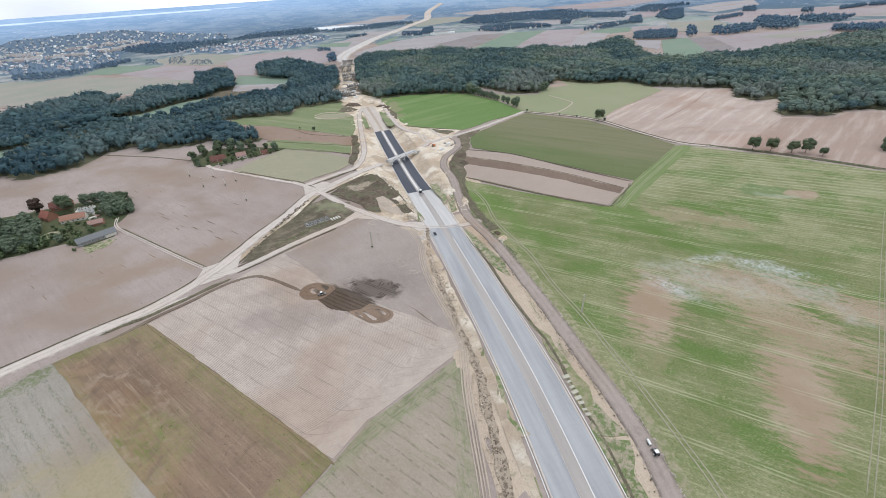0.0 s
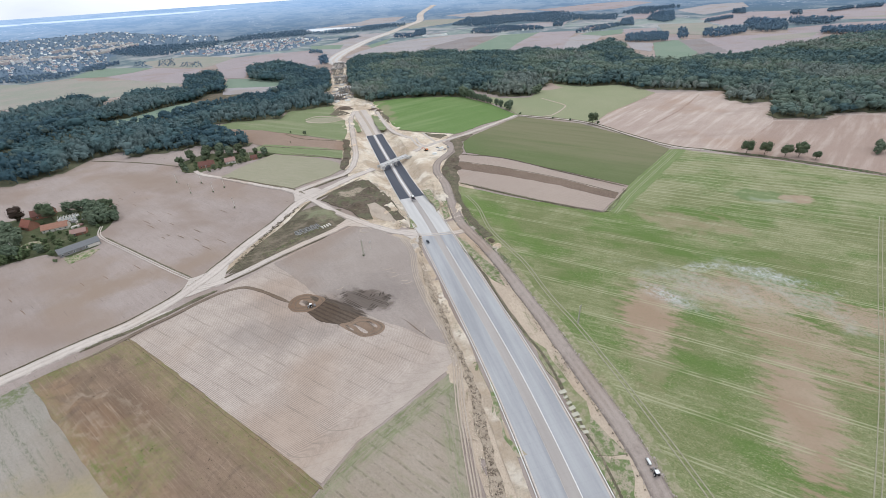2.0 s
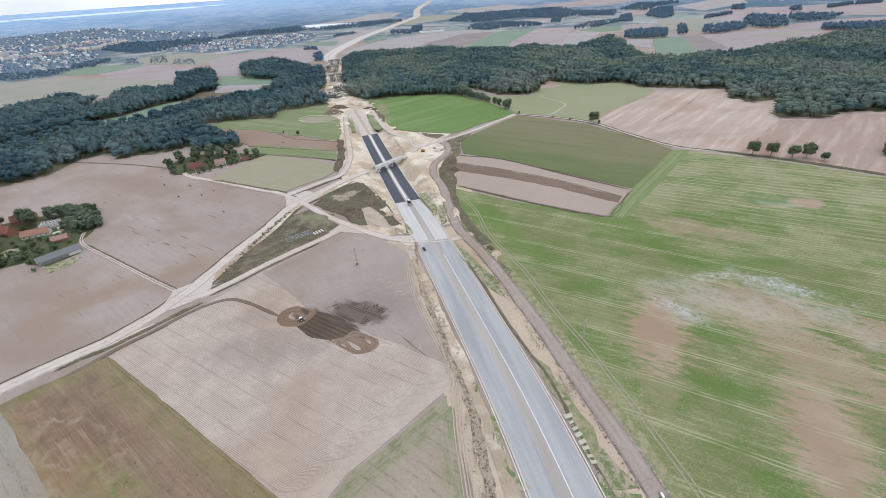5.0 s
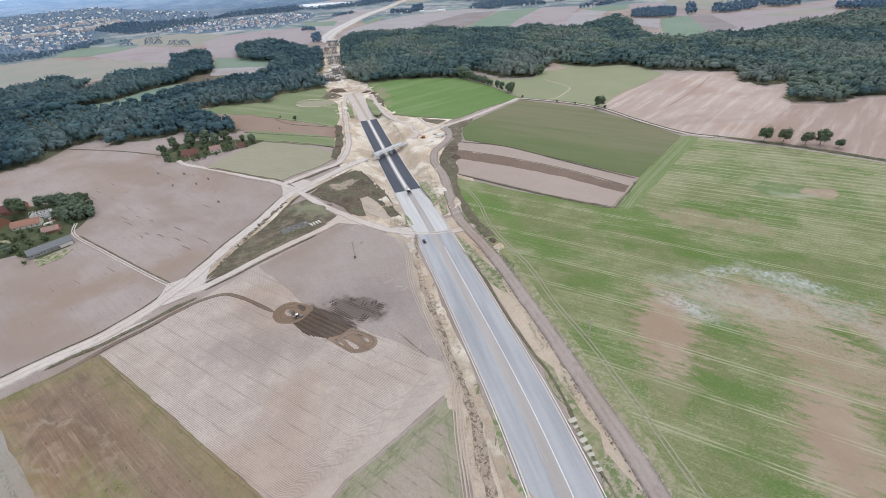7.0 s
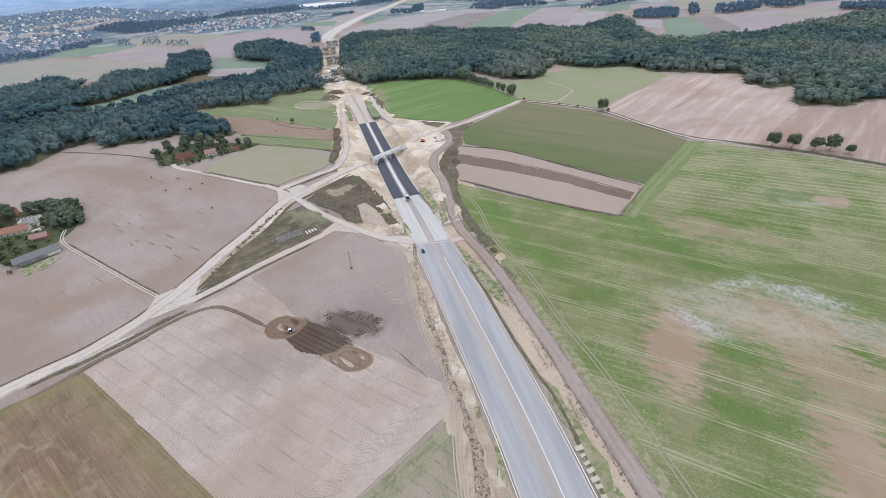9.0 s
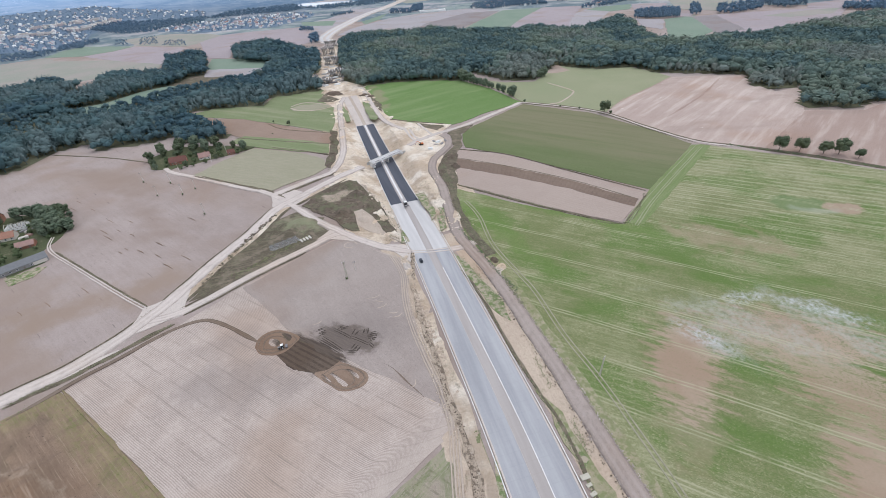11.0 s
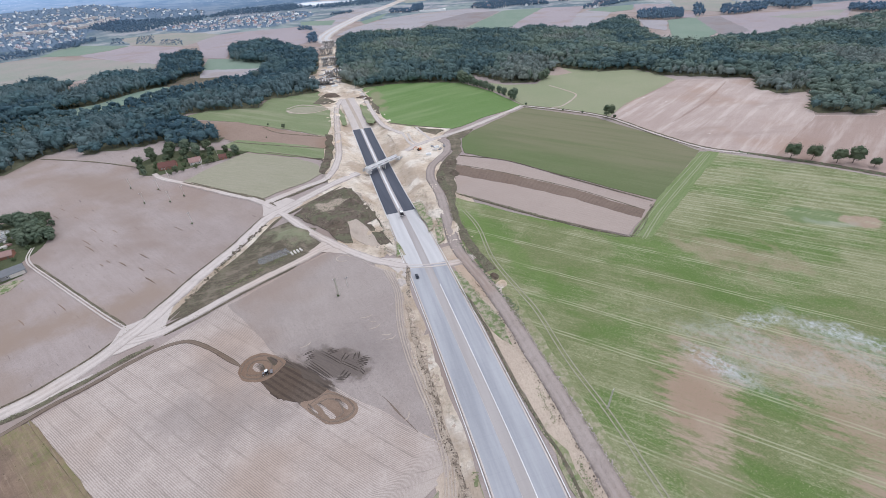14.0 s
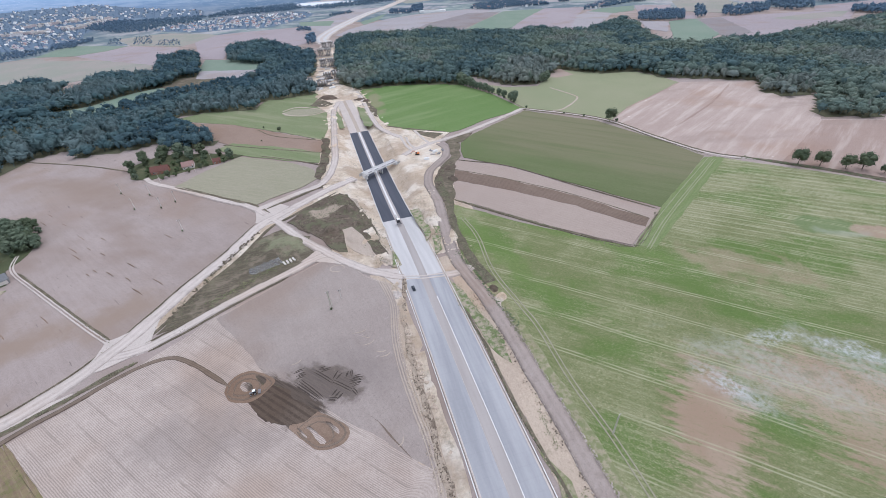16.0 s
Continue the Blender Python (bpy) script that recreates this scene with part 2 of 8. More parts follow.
for x, y, a, rx, ry in ((-172, 134, -20, 26, 11), (-168, 128, -28, 34, 14), (-150, 112, -35, 30, 9)):
    turn = k.math("SUBTRACT", k.blob(x, y, a, rx, ry, 0.22, 0.3, 0.06), k.blob(x, y, a, rx - 2.2, ry - 2.2, 0.22, 0.3, 0.06), True)
    c = k.mix(k.math("MULTIPLY", k.math("MULTIPLY", turn, k.span(k.noise(0.08, 5, 0.7), 0.36, 0.6)), 0.5), c, (0.36, 0.29, 0.22))
for x, y, a, rx, ry, f in ((-195, 158, -30, 12, 5, 0.35), (-165, 142, -35, 14, 4, 0.4)):
    c = k.mix(k.math("MULTIPLY", k.blob(x, y, a, rx, ry, 1.1, 0.8, 0.09), f), c, (0.155, 0.112, 0.08))
thatch = k.noise(1.0, 4, 0.7, k.turned(-35.5, 0.06, 1.3))
c = k.mix(k.math("MULTIPLY", k.span(thatch, 0.55, 0.68), 0.45), c, (0.125, 0.09, 0.062))
c = k.mix(k.math("MULTIPLY", k.span(thatch, 0.45, 0.33), 0.45), c, (0.345, 0.265, 0.19))
edge = k.span(k.axis(k.turned(-33.5, 1, 1, (-191, 185)), 1), -15, -4)
top = k.span(k.axis(k.turned(38, 1, 1, (-205, 172)), 1), -14, -3)
low = k.span(k.axis(k.turned(-34.5, 1, 1, (-222, 152)), 1), 8, 1)
f = k.math("MAXIMUM", k.math("MULTIPLY", edge, 0.8), k.math("MAXIMUM", k.math("MULTIPLY", top, 0.9), k.math("MULTIPLY", low, 0.55)))
f = k.math("MAXIMUM", f, k.math("MULTIPLY", k.blob(-142, 107, -35, 24, 10, 1.3, 0.9), 0.95))
f = k.math("MAXIMUM", f, k.blob(-66, 92, 50, 16, 7, 0.9, 0.8))
f = k.math("ADD", f, k.math("MULTIPLY", k.span(k.noise(0.03, 4, 0.6), 0.5, 0.7), 0.3), True)
weed = k.math("MULTIPLY", f, k.span(k.math("ADD", k.math("MULTIPLY", k.noise(0.5, 6, 0.78), 0.6), k.math("MULTIPLY", k.noise(1.0, 5, 0.7, k.turned(-35.5, 0.03, 0.6)), 0.4)), 0.38, 0.6))
c = k.mix(k.math("MULTIPLY", weed, 0.85), c, k.mix(k.span(k.noise(0.09, 5, 0.7), 0.35, 0.65), (0.155, 0.18, 0.06), (0.265, 0.225, 0.12)))
dark = k.span(k.noise(0.5, 4, 0.7), 0.63, 0.69)
c = k.mix(k.math("MULTIPLY", dark, 0.7), c, (0.07, 0.055, 0.04))
M_STUBBLE = k.done(c)
k, c = soil("thin_stubble", (0.36, 0.325, 0.285), (0.27, 0.245, 0.21), -36, 0, large=0.03, clods=0.7)
weed = k.math("MULTIPLY", k.lines(-35, 7.2, 1.5, (-214, 135), 5.0), k.span(k.noise(1.0, 6, 0.78, k.turned(-35, 0.35, 1.1)), 0.46, 0.60))
weed = k.math("MAXIMUM", weed, k.math("MULTIPLY", k.span(k.noise(1.0, 5, 0.75, k.turned(-35, 0.04, 0.5)), 0.54, 0.68), 0.6))
c = k.mix(k.math("MULTIPLY", weed, 0.75), c, (0.155, 0.17, 0.115))
clump = k.span(k.noise(0.16, 5, 0.7), 0.62, 0.68)
c = k.mix(k.math("MULTIPLY", clump, 0.4), c, (0.15, 0.17, 0.095))
gold = k.blob(-152, 84, -22, 29, 15, 1.0, 0.4, 0.05)
c = k.mix(k.math("MULTIPLY", gold, 0.75), c, k.mix(k.span(k.noise(0.5, 6, 0.75), 0.35, 0.65), (0.36, 0.295, 0.18), (0.30, 0.26, 0.15)))
c = k.mix(k.math("MULTIPLY", k.math("MULTIPLY", k.blob(-226, 146, 45, 20, 5, 0.9, 0.9, 0.12), k.span(k.noise(0.5, 6, 0.75), 0.36, 0.58)), 0.8), c, (0.15, 0.18, 0.085))
M_WEEDY = k.done(c)
k, c = soil("fallow", (0.38, 0.325, 0.27), (0.28, 0.235, 0.185), -48, 0, large=0.03, clods=0.6)
green = k.span(k.noise(1.0, 6, 0.75, k.turned(-36, 0.05, 0.5)), 0.5, 0.66)
c = k.mix(k.math("MULTIPLY", green, 0.5), c, (0.235, 0.225, 0.14))
furrow = k.math("MULTIPLY", k.lines(-36, 5.4, 0.55, wobble=5.0), k.span(k.noise(0.22, 5, 0.75), 0.44, 0.58))
c = k.mix(k.math("MULTIPLY", furrow, 0.6), c, (0.155, 0.145, 0.10))
grow = k.math("MULTIPLY", k.math("SUBTRACT", k.noise(0.07, 5, 0.65), 0.5), 13.0)
strip = k.span(k.math("ADD", k.math("ABSOLUTE", k.axis(k.turned(42.6, 1, 1, (-33, 119)), 1)), grow), 9.0, 2.5)
side = k.span(k.math("ADD", k.math("ABSOLUTE", k.axis(k.turned(93, 1, 1, (-4, 110)), 1)), grow), 7.0, 1.0)
blades = k.span(k.noise(1.0, 6, 0.75, k.turned(46, 0.12, 0.9)), 0.36, 0.62)
blades2 = k.span(k.noise(1.0, 6, 0.75, k.turned(99, 0.12, 0.9)), 0.36, 0.62)
f = k.math("MAXIMUM", k.math("MULTIPLY", strip, blades), k.math("MULTIPLY", side, k.math("MULTIPLY", blades2, 0.75)))
c = k.mix(k.math("MULTIPLY", f, 0.9), c, k.mix(k.span(k.noise(0.13, 5, 0.7), 0.35, 0.65), (0.15, 0.185, 0.085), (0.27, 0.275, 0.17)))
dark = k.math("MULTIPLY", k.math("MAXIMUM", strip, side), k.span(k.noise(1.0, 5, 0.75, k.turned(52, 0.18, 0.8)), 0.60, 0.68))
c = k.mix(k.math("MULTIPLY", dark, 0.55), c, (0.085, 0.105, 0.05))
M_FALLOW = k.done(c)
k, c = grass("bright_pasture", (0.125, 0.21, 0.065), (0.15, 0.23, 0.08), (0.17, 0.24, 0.095), 20, 0.0)
sheen = k.span(k.noise(1.0, 4, 0.6, k.turned(33, 0.004, 0.03)), 0.4, 0.66)
c = k.mix(k.math("MULTIPLY", sheen, 0.6), c, (0.225, 0.28, 0.135))
c = k.mix(k.math("MULTIPLY", k.blob(-95, 690, 105, 60, 9, 1.0, 0.8, 0.05), 0.7), c, (0.26, 0.235, 0.15))
M_BRIGHT = k.done(c)
k, c = grass("olive_crop", (0.13, 0.172, 0.072), (0.16, 0.178, 0.09), (0.13, 0.16, 0.07), -33, 0.0)
brown = k.span(k.math("ADD", k.math("MULTIPLY", k.axis(k.turned(48, 1, 1, (95, 450)), 0), 0.0085), k.math("SUBTRACT", k.noise(1.0, 4, 0.6, k.turned(-33, 0.008, 0.03)), 0.5)), -0.25, 0.7)
c = k.mix(k.math("MULTIPLY", brown, 0.66), c, (0.225, 0.195, 0.13))
wisp = k.span(k.noise(1.0, 5, 0.65, k.turned(-33, 0.006, 0.08)), 0.42, 0.66)
c = k.mix(k.math("MULTIPLY", wisp, 0.4), c, (0.115, 0.14, 0.062))
M_OLIVE = k.done(c)
k, c = soil("strip_soil", (0.40, 0.33, 0.28), (0.34, 0.275, 0.235), -38, 3.0, 0.08)
M_STRIP = k.done(c)
k, c = soil("strip_dark_soil", (0.25, 0.19, 0.15), (0.155, 0.115, 0.09), -38, 2.0, 0.3)
M_STRIPDARK = k.done(c)
# the big green field: sown rows, tramlines, bare patches and pale dry rims
k = Nodes("green_crop", 0.95, 0.08)
fine = k.noise(0.75, 7, 0.78)
grain = k.span(fine, 0.38, 0.62)
dens = k.math("ADD", k.math("MULTIPLY", k.noise(0.022, 6, 0.66), 0.72), k.math("MULTIPLY", k.noise(1.0, 5, 0.7, k.turned(-27, 0.012, 0.22)), 0.28))
far = k.span(k.axis(k.turned(-27, 1, 1, (120, 200)), 1), 60, 190)
near = k.span(k.axis(k.turned(-27, 1, 1, (120, 200)), 1), 20, -90)
dens = k.math("ADD", dens, k.math("MULTIPLY", k.math("ADD", far, k.math("MULTIPLY", near, 0.4)), 0.08))
lush = k.span(k.noise(0.018, 5, 0.62, k.turned(-27, 0.7, 1.3, (40, 0))), 0.46, 0.6)
g = k.mix(lush, (0.19, 0.20, 0.095), (0.118, 0.178, 0.05))
g = k.mix(k.math("MULTIPLY", grain, 0.45), g, (0.09, 0.135, 0.042))
row = k.math("MULTIPLY", k.lines(-27, 3.3, 0.7, wobble=2.0), k.span(k.noise(0.2, 5, 0.7), 0.38, 0.6))
seed = k.noise(0.8, 4, 0.85, k.turned(35, 0.7, 1.4))
g = k.mix(k.math("MULTIPLY", k.span(seed, 0.56, 0.68), 0.5), g, (0.07, 0.115, 0.03))
g = k.mix(k.math("MULTIPLY", k.span(seed, 0.44, 0.33), 0.6), g, (0.34, 0.345, 0.19))
blade = k.noise(1.9, 3, 0.8)
g = k.mix(k.math("MULTIPLY", k.span(blade, 0.54, 0.66), 0.5), g, (0.065, 0.11, 0.028))
g = k.mix(k.math("MULTIPLY", k.span(blade, 0.44, 0.32), 0.4), g, (0.29, 0.30, 0.165))
straw = k.mix(grain, (0.38, 0.365, 0.235), (0.29, 0.28, 0.165))
thin = k.math("ADD", k.math("MULTIPLY", fine, 0.72), k.math("MULTIPLY", k.math("SUBTRACT", dens, 0.53), 1.0))
thin = k.math("ADD", thin, k.math("MULTIPLY", row, 0.05))
c = k.mix(k.math("MULTIPLY", k.span(thin, 0.31, 0.50), k.span(lush, 0.0, 1.0, 0.55, 0.2)), g, straw)
dash = k.noise(1.0, 3, 0.8, k.turned(-30, 0.8, 2.1))
c = k.mix(k.math("MULTIPLY", k.math("MULTIPLY", k.span(dash, 0.55, 0.62), k.span(dens, 0.42, 0.56)), 0.62), c, (0.42, 0.39, 0.25))
c = k.mix(k.math("MULTIPLY", k.span(dash, 0.44, 0.36), 0.6), c, (0.092, 0.14, 0.042))
c = k.mix(k.math("MULTIPLY", row, k.math("MULTIPLY", k.span(dens, 0.44, 0.62), 0.3)), c, (0.37, 0.37, 0.24))
comb = k.math("MULTIPLY", k.lines(-27.5, 6.5, 1.1, wobble=3.0), k.math("MULTIPLY", far, k.span(k.noise(0.05, 5, 0.7), 0.34, 0.6)))
c = k.mix(k.math("MULTIPLY", comb, 0.55), c, (0.40, 0.395, 0.27))
bare_a = k.math("MAXIMUM", k.blob(108, 182, 66, 30, 14, 0.9, 0.6, 0.16, -29), k.math("MULTIPLY", k.blob(95, 152, 60, 18, 9, 1.1, 0.7, 0.06), 0.4))
bare_b = k.blob(145, 120, 62, 34, 12, 0.9, 0.6, 0.16, -29)
bare_c = k.math("MAXIMUM", k.blob(170, 195, -18, 36, 16, 0.9, 0.6, 0.16, -29), k.math("MULTIPLY", k.blob(172, 160, -62, 40, 17, 0.9, 0.8, 0.16, -29), 0.85))
bare_d = k.blob(216, 168, -30, 26, 12, 0.9, 0.6, 0.16, -29)
spot = k.blob(281, 309, -10, 13, 8, 0.5, 0.3, 0.08)
streaky = k.blob(178, 280, -25, 26, 14, 1.0, 0.9, 0.05)
solid = k.math("MAXIMUM", k.math("MAXIMUM", bare_a, bare_b), spot)
loose = k.math("MAXIMUM", k.math("MAXIMUM", bare_c, bare_d), k.math("MULTIPLY", streaky, 0.55))
bare = k.math("MAXIMUM", k.math("MULTIPLY", solid, k.span(fine, 0.76, 0.58)), k.math("MULTIPLY", loose, k.span(fine, 0.70, 0.48)))
tone = k.mix(k.span(k.noise(0.03, 4), 0.35, 0.65), (0.31, 0.225, 0.16), (0.365, 0.29, 0.215))
tone = k.mix(k.math("MULTIPLY", grain, 0.35), tone, (0.28, 0.225, 0.15))
rim = k.math("MAXIMUM", k.blob(28, 322, -60, 62, 9, 0.9, 0.6, 0.06), k.blob(90, 322, -33, 80, 5, 0.9, 0.6, 0.06))
c = k.mix(k.math("MULTIPLY", rim, 0.55), c, k.mix(grain, (0.15, 0.225, 0.065), (0.105, 0.165, 0.045)))
c = k.mix(bare, c, tone)
wash = k.noise(0.05, 7, 0.72)
white = k.math("MAXIMUM", k.blob(126, 196, -52, 17, 7, 1.2, 0.5, 0.05), k.math("MAXIMUM", k.math("MULTIPLY", k.blob(161, 224, 12, 13, 5.0, 1.3, 0.7, 0.09), 0.95), k.blob(194, 211, -36, 20, 5.0, 1.4, 0.8, 0.09)))
grey = k.math("MAXIMUM", k.blob(148, 204, -35, 30, 12, 1.2, 0.7, 0.06), k.blob(196, 190, -60, 28, 10, 1.2, 0.8, 0.06))
c = k.mix(k.math("MULTIPLY", k.math("MULTIPLY", grey, k.span(k.noise(0.35, 7, 0.78), 0.3, 0.62)), 0.6), c, (0.38, 0.385, 0.33))
dim = k.math("MULTIPLY", k.blob(150, 208, -25, 34, 12, 1.2, 0.8, 0.07), k.span(k.noise(0.12, 5, 0.7), 0.52, 0.64))
c = k.mix(k.math("MULTIPLY", dim, 0.5), c, (0.17, 0.185, 0.12))
white = k.math("MULTIPLY", white, k.span(k.math("ADD", k.math("MULTIPLY", wash, 0.5), k.math("MULTIPLY", k.noise(0.4, 7, 0.78), 0.5)), 0.42, 0.62))
c = k.mix(k.math("MULTIPLY", white, 0.76), c, (0.50, 0.51, 0.51))
ring = k.math("SUBTRACT", k.blob(258, 318, -15, 19, 12, 0.6, 0.3, 0.05), spot, True)
c = k.mix(k.math("MULTIPLY", ring, 0.7), c, (0.125, 0.185, 0.075))
arc = k.math("SUBTRACT", k.blob(262, 311, -15, 15, 7, 0.6, 0.3, 0.06), k.blob(265, 315, -15, 13, 6, 0.6, 0.3, 0.06), True)
c = k.mix(k.math("MULTIPLY", arc, 0.35), c, (0.36, 0.375, 0.31))
pair = k.math("MAXIMUM", k.lines(-29, 23, 0.5, (72, 162), 2.5), k.lines(-29, 23, 0.5, (72.9, 163.6), 2.5))
c = k.mix(k.math("MULTIPLY", k.math("MULTIPLY", pair, k.span(k.noise(0.06, 4), 0.3, 0.6)), 0.6), c, (0.40, 0.39, 0.26))
k.bump(fine, 0.3, 0.6)
M_CROP = k.done(c)
k, c = grass("bank_grass", (0.16, 0.215, 0.08), (0.20, 0.25, 0.11), (0.24, 0.27, 0.14), 47, 0.05, (0.38, 0.34, 0.25))
M_BANK = k.done(c)
k, c = grass("hill_pasture", (0.255, 0.28, 0.165), (0.31, 0.31, 0.20), (0.285, 0.30, 0.18), 40, 0.05, (0.36, 0.31, 0.235))
M_HILL = k.done(c)
k, c = soil("pink_soil", (0.47, 0.385, 0.335), (0.36, 0.28, 0.24), 47, 0, large=0.006)
work = k.span(k.noise(1.0, 5, 0.65, k.turned(44, 0.008, 0.09)), 0.45, 0.7)
c = k.mix(k.math("MULTIPLY", work, 0.65), c, (0.56, 0.48, 0.425))
shade = k.span(k.noise(1.0, 4, 0.6, k.turned(10, 0.01, 0.03)), 0.5, 0.7)
c = k.mix(k.math("MULTIPLY", shade, 0.5), c, (0.30, 0.235, 0.20))
c = k.mix(k.span(k.noise(0.09, 2, 0.5), 0.735, 0.75), c, (0.66, 0.60, 0.54))
M_PINK = k.done(c)
k, c = soil("pink_soil_dark", (0.37, 0.285, 0.24), (0.31, 0.23, 0.195), 47, 0, large=0.006)
work = k.span(k.noise(1.0, 5, 0.65, k.turned(44, 0.008, 0.09)), 0.45, 0.7)
c = k.mix(k.math("MULTIPLY", work, 0.5), c, (0.54, 0.46, 0.40))
shade = k.span(k.noise(1.0, 4, 0.6, k.turned(10, 0.01, 0.03)), 0.5, 0.7)
c = k.mix(k.math("MULTIPLY", shade, 0.5), c, (0.30, 0.235, 0.20))
c = k.mix(k.span(k.noise(0.09, 2, 0.5), 0.735, 0.75), c, (0.66, 0.60, 0.54))
M_PINKDARK = k.done(c)
k, c = soil("red_brown_soil", (0.32, 0.24, 0.19), (0.245, 0.18, 0.14), -30, 0)
M_REDBROWN = k.done(c)
k, c = grass("meadow", (0.175, 0.22, 0.105), (0.21, 0.245, 0.13), (0.225, 0.245, 0.14), -30, 0.03, (0.31, 0.27, 0.18))
wisp = k.span(k.noise(1.0, 5, 0.65, k.turned(-28, 0.006, 0.06)), 0.45, 0.66)
c = k.mix(k.math("MULTIPLY", wisp, 0.6), c, (0.29, 0.285, 0.185))
M_MEADOW = k.done(c)
k, c = grass("pale_crop", (0.295, 0.285, 0.195), (0.325, 0.305, 0.22), (0.36, 0.33, 0.25), -20, 0.08, (0.37, 0.33, 0.25))
M_PALE = k.done(c)
k, c = grass("weeds", (0.135, 0.12, 0.082), (0.108, 0.09, 0.068), (0.165, 0.142, 0.1), 20, 0.12, (0.27, 0.22, 0.17))
c = k.mix(k.math("MULTIPLY", k.blob(-113, 330, -20, 16, 9, 0.9, 0.5, 0.1), 0.8), c, (0.24, 0.25, 0.155))
c = k.mix(k.math("MULTIPLY", k.span(k.noise(0.12, 6, 0.75), 0.48, 0.62), 0.6), c, (0.255, 0.21, 0.16))
c = k.mix(k.math("MULTIPLY", k.span(k.noise(0.07, 6, 0.72), 0.54, 0.66), 0.5), c, (0.185, 0.178, 0.112))
c = k.mix(k.math("MULTIPLY", k.span(k.noise(0.5, 5, 0.8), 0.58, 0.68), 0.6), c, (0.06, 0.062, 0.042))
M_WEEDS = k.done(c)
k, c = soil("dark_topsoil", (0.175, 0.14, 0.108), (0.10, 0.08, 0.064), 20, 0, large=0.03, clods=0.35)
c = k.mix(k.math("MULTIPLY", k.span(k.noise(0.35, 6, 0.78), 0.5, 0.6), 0.6), c, (0.055, 0.05, 0.036))
c = k.mix(k.math("MULTIPLY", k.span(k.noise(0.09, 5, 0.7, k.turned(0, 1, 1, (30, 70))), 0.46, 0.6), 0.75), c, (0.14, 0.142, 0.088))
c = k.mix(k.math("MULTIPLY", k.span(k.noise(0.16, 6, 0.75), 0.55, 0.66), 0.6), c, (0.25, 0.205, 0.155))
c = k.mix(k.math("MULTIPLY", k.blob(-94, 373, 35, 13, 7, 0.6, 0.6, 0.08), 0.9), c, (0.40, 0.33, 0.26))
M_TOPSOIL = k.done(c)
k, c = soil("sand", (0.80, 0.69, 0.55), (0.60, 0.49, 0.37), 60, 0, large=0.03, clods=0.3)
pale = k.span(k.noise(0.045, 6, 0.68), 0.45, 0.6)
c = k.mix(k.math("MULTIPLY", pale, 0.8), c, (0.82, 0.745, 0.64))
c = k.mix(k.math("MULTIPLY", k.span(k.noise(0.028, 5, 0.62, k.turned(0, 1, 1, (70, 20))), 0.46, 0.58), 0.75), c, (0.47, 0.36, 0.262))
c = k.mix(k.math("MULTIPLY", k.span(k.noise(0.13, 6, 0.7), 0.6, 0.7), 0.4), c, (0.30, 0.24, 0.18))
gully = k.span(k.noise(1.0, 6, 0.7, k.turned(17, 0.12, 0.5)), 0.5, 0.66)
c = k.mix(k.math("MULTIPLY", gully, 0.35), c, (0.36, 0.285, 0.21))
brush = k.math("MULTIPLY", k.span(k.noise(0.035, 4, 0.6), 0.5, 0.62), k.span(k.noise(0.3, 6, 0.78), 0.5, 0.6))
c = k.mix(k.math("MULTIPLY", brush, 0.5), c, (0.24, 0.21, 0.145))
c = k.mix(k.math("MULTIPLY", k.span(k.noise(0.5, 5, 0.8), 0.62, 0.7), 0.3), c, (0.25, 0.2, 0.15))
k.bump(k.noise(0.2, 8, 0.75), 3.0, 1.0)
M_SAND = k.done(c)
k, c = soil("verge_earth", (0.53, 0.44, 0.345), (0.405, 0.325, 0.255), 100, 0, large=0.04, clods=0.45)
c = k.mix(k.math("MULTIPLY", k.span(k.noise(0.16, 6, 0.7), 0.58, 0.68), 0.6), c, (0.24, 0.235, 0.145))
c = k.mix(k.math("MULTIPLY", k.span(k.noise(0.7, 5, 0.8), 0.6, 0.7), 0.5), c, (0.2, 0.16, 0.115))
k.bump(k.noise(0.35, 7, 0.65), 0.8, 0.7)
M_VERGE = k.done(c)

k, c = soil("eroded_earth", (0.50, 0.42, 0.33), (0.37, 0.30, 0.23), 100, 0, large=0.05, clods=0.5)
hole = k.span(k.noise(0.42, 6, 0.75), 0.49, 0.58)
c = k.mix(k.math("MULTIPLY", hole, 0.85), c, (0.16, 0.125, 0.095))
c = k.mix(k.math("MULTIPLY", k.span(k.noise(0.8, 5, 0.8, k.turned(40, 1, 1, (50, 9))), 0.58, 0.66), 0.6), c, (0.58, 0.52, 0.44))
k.bump(k.noise(0.5, 6, 0.75), 1.2, 1.0)
M_ERODED = k.done(c)


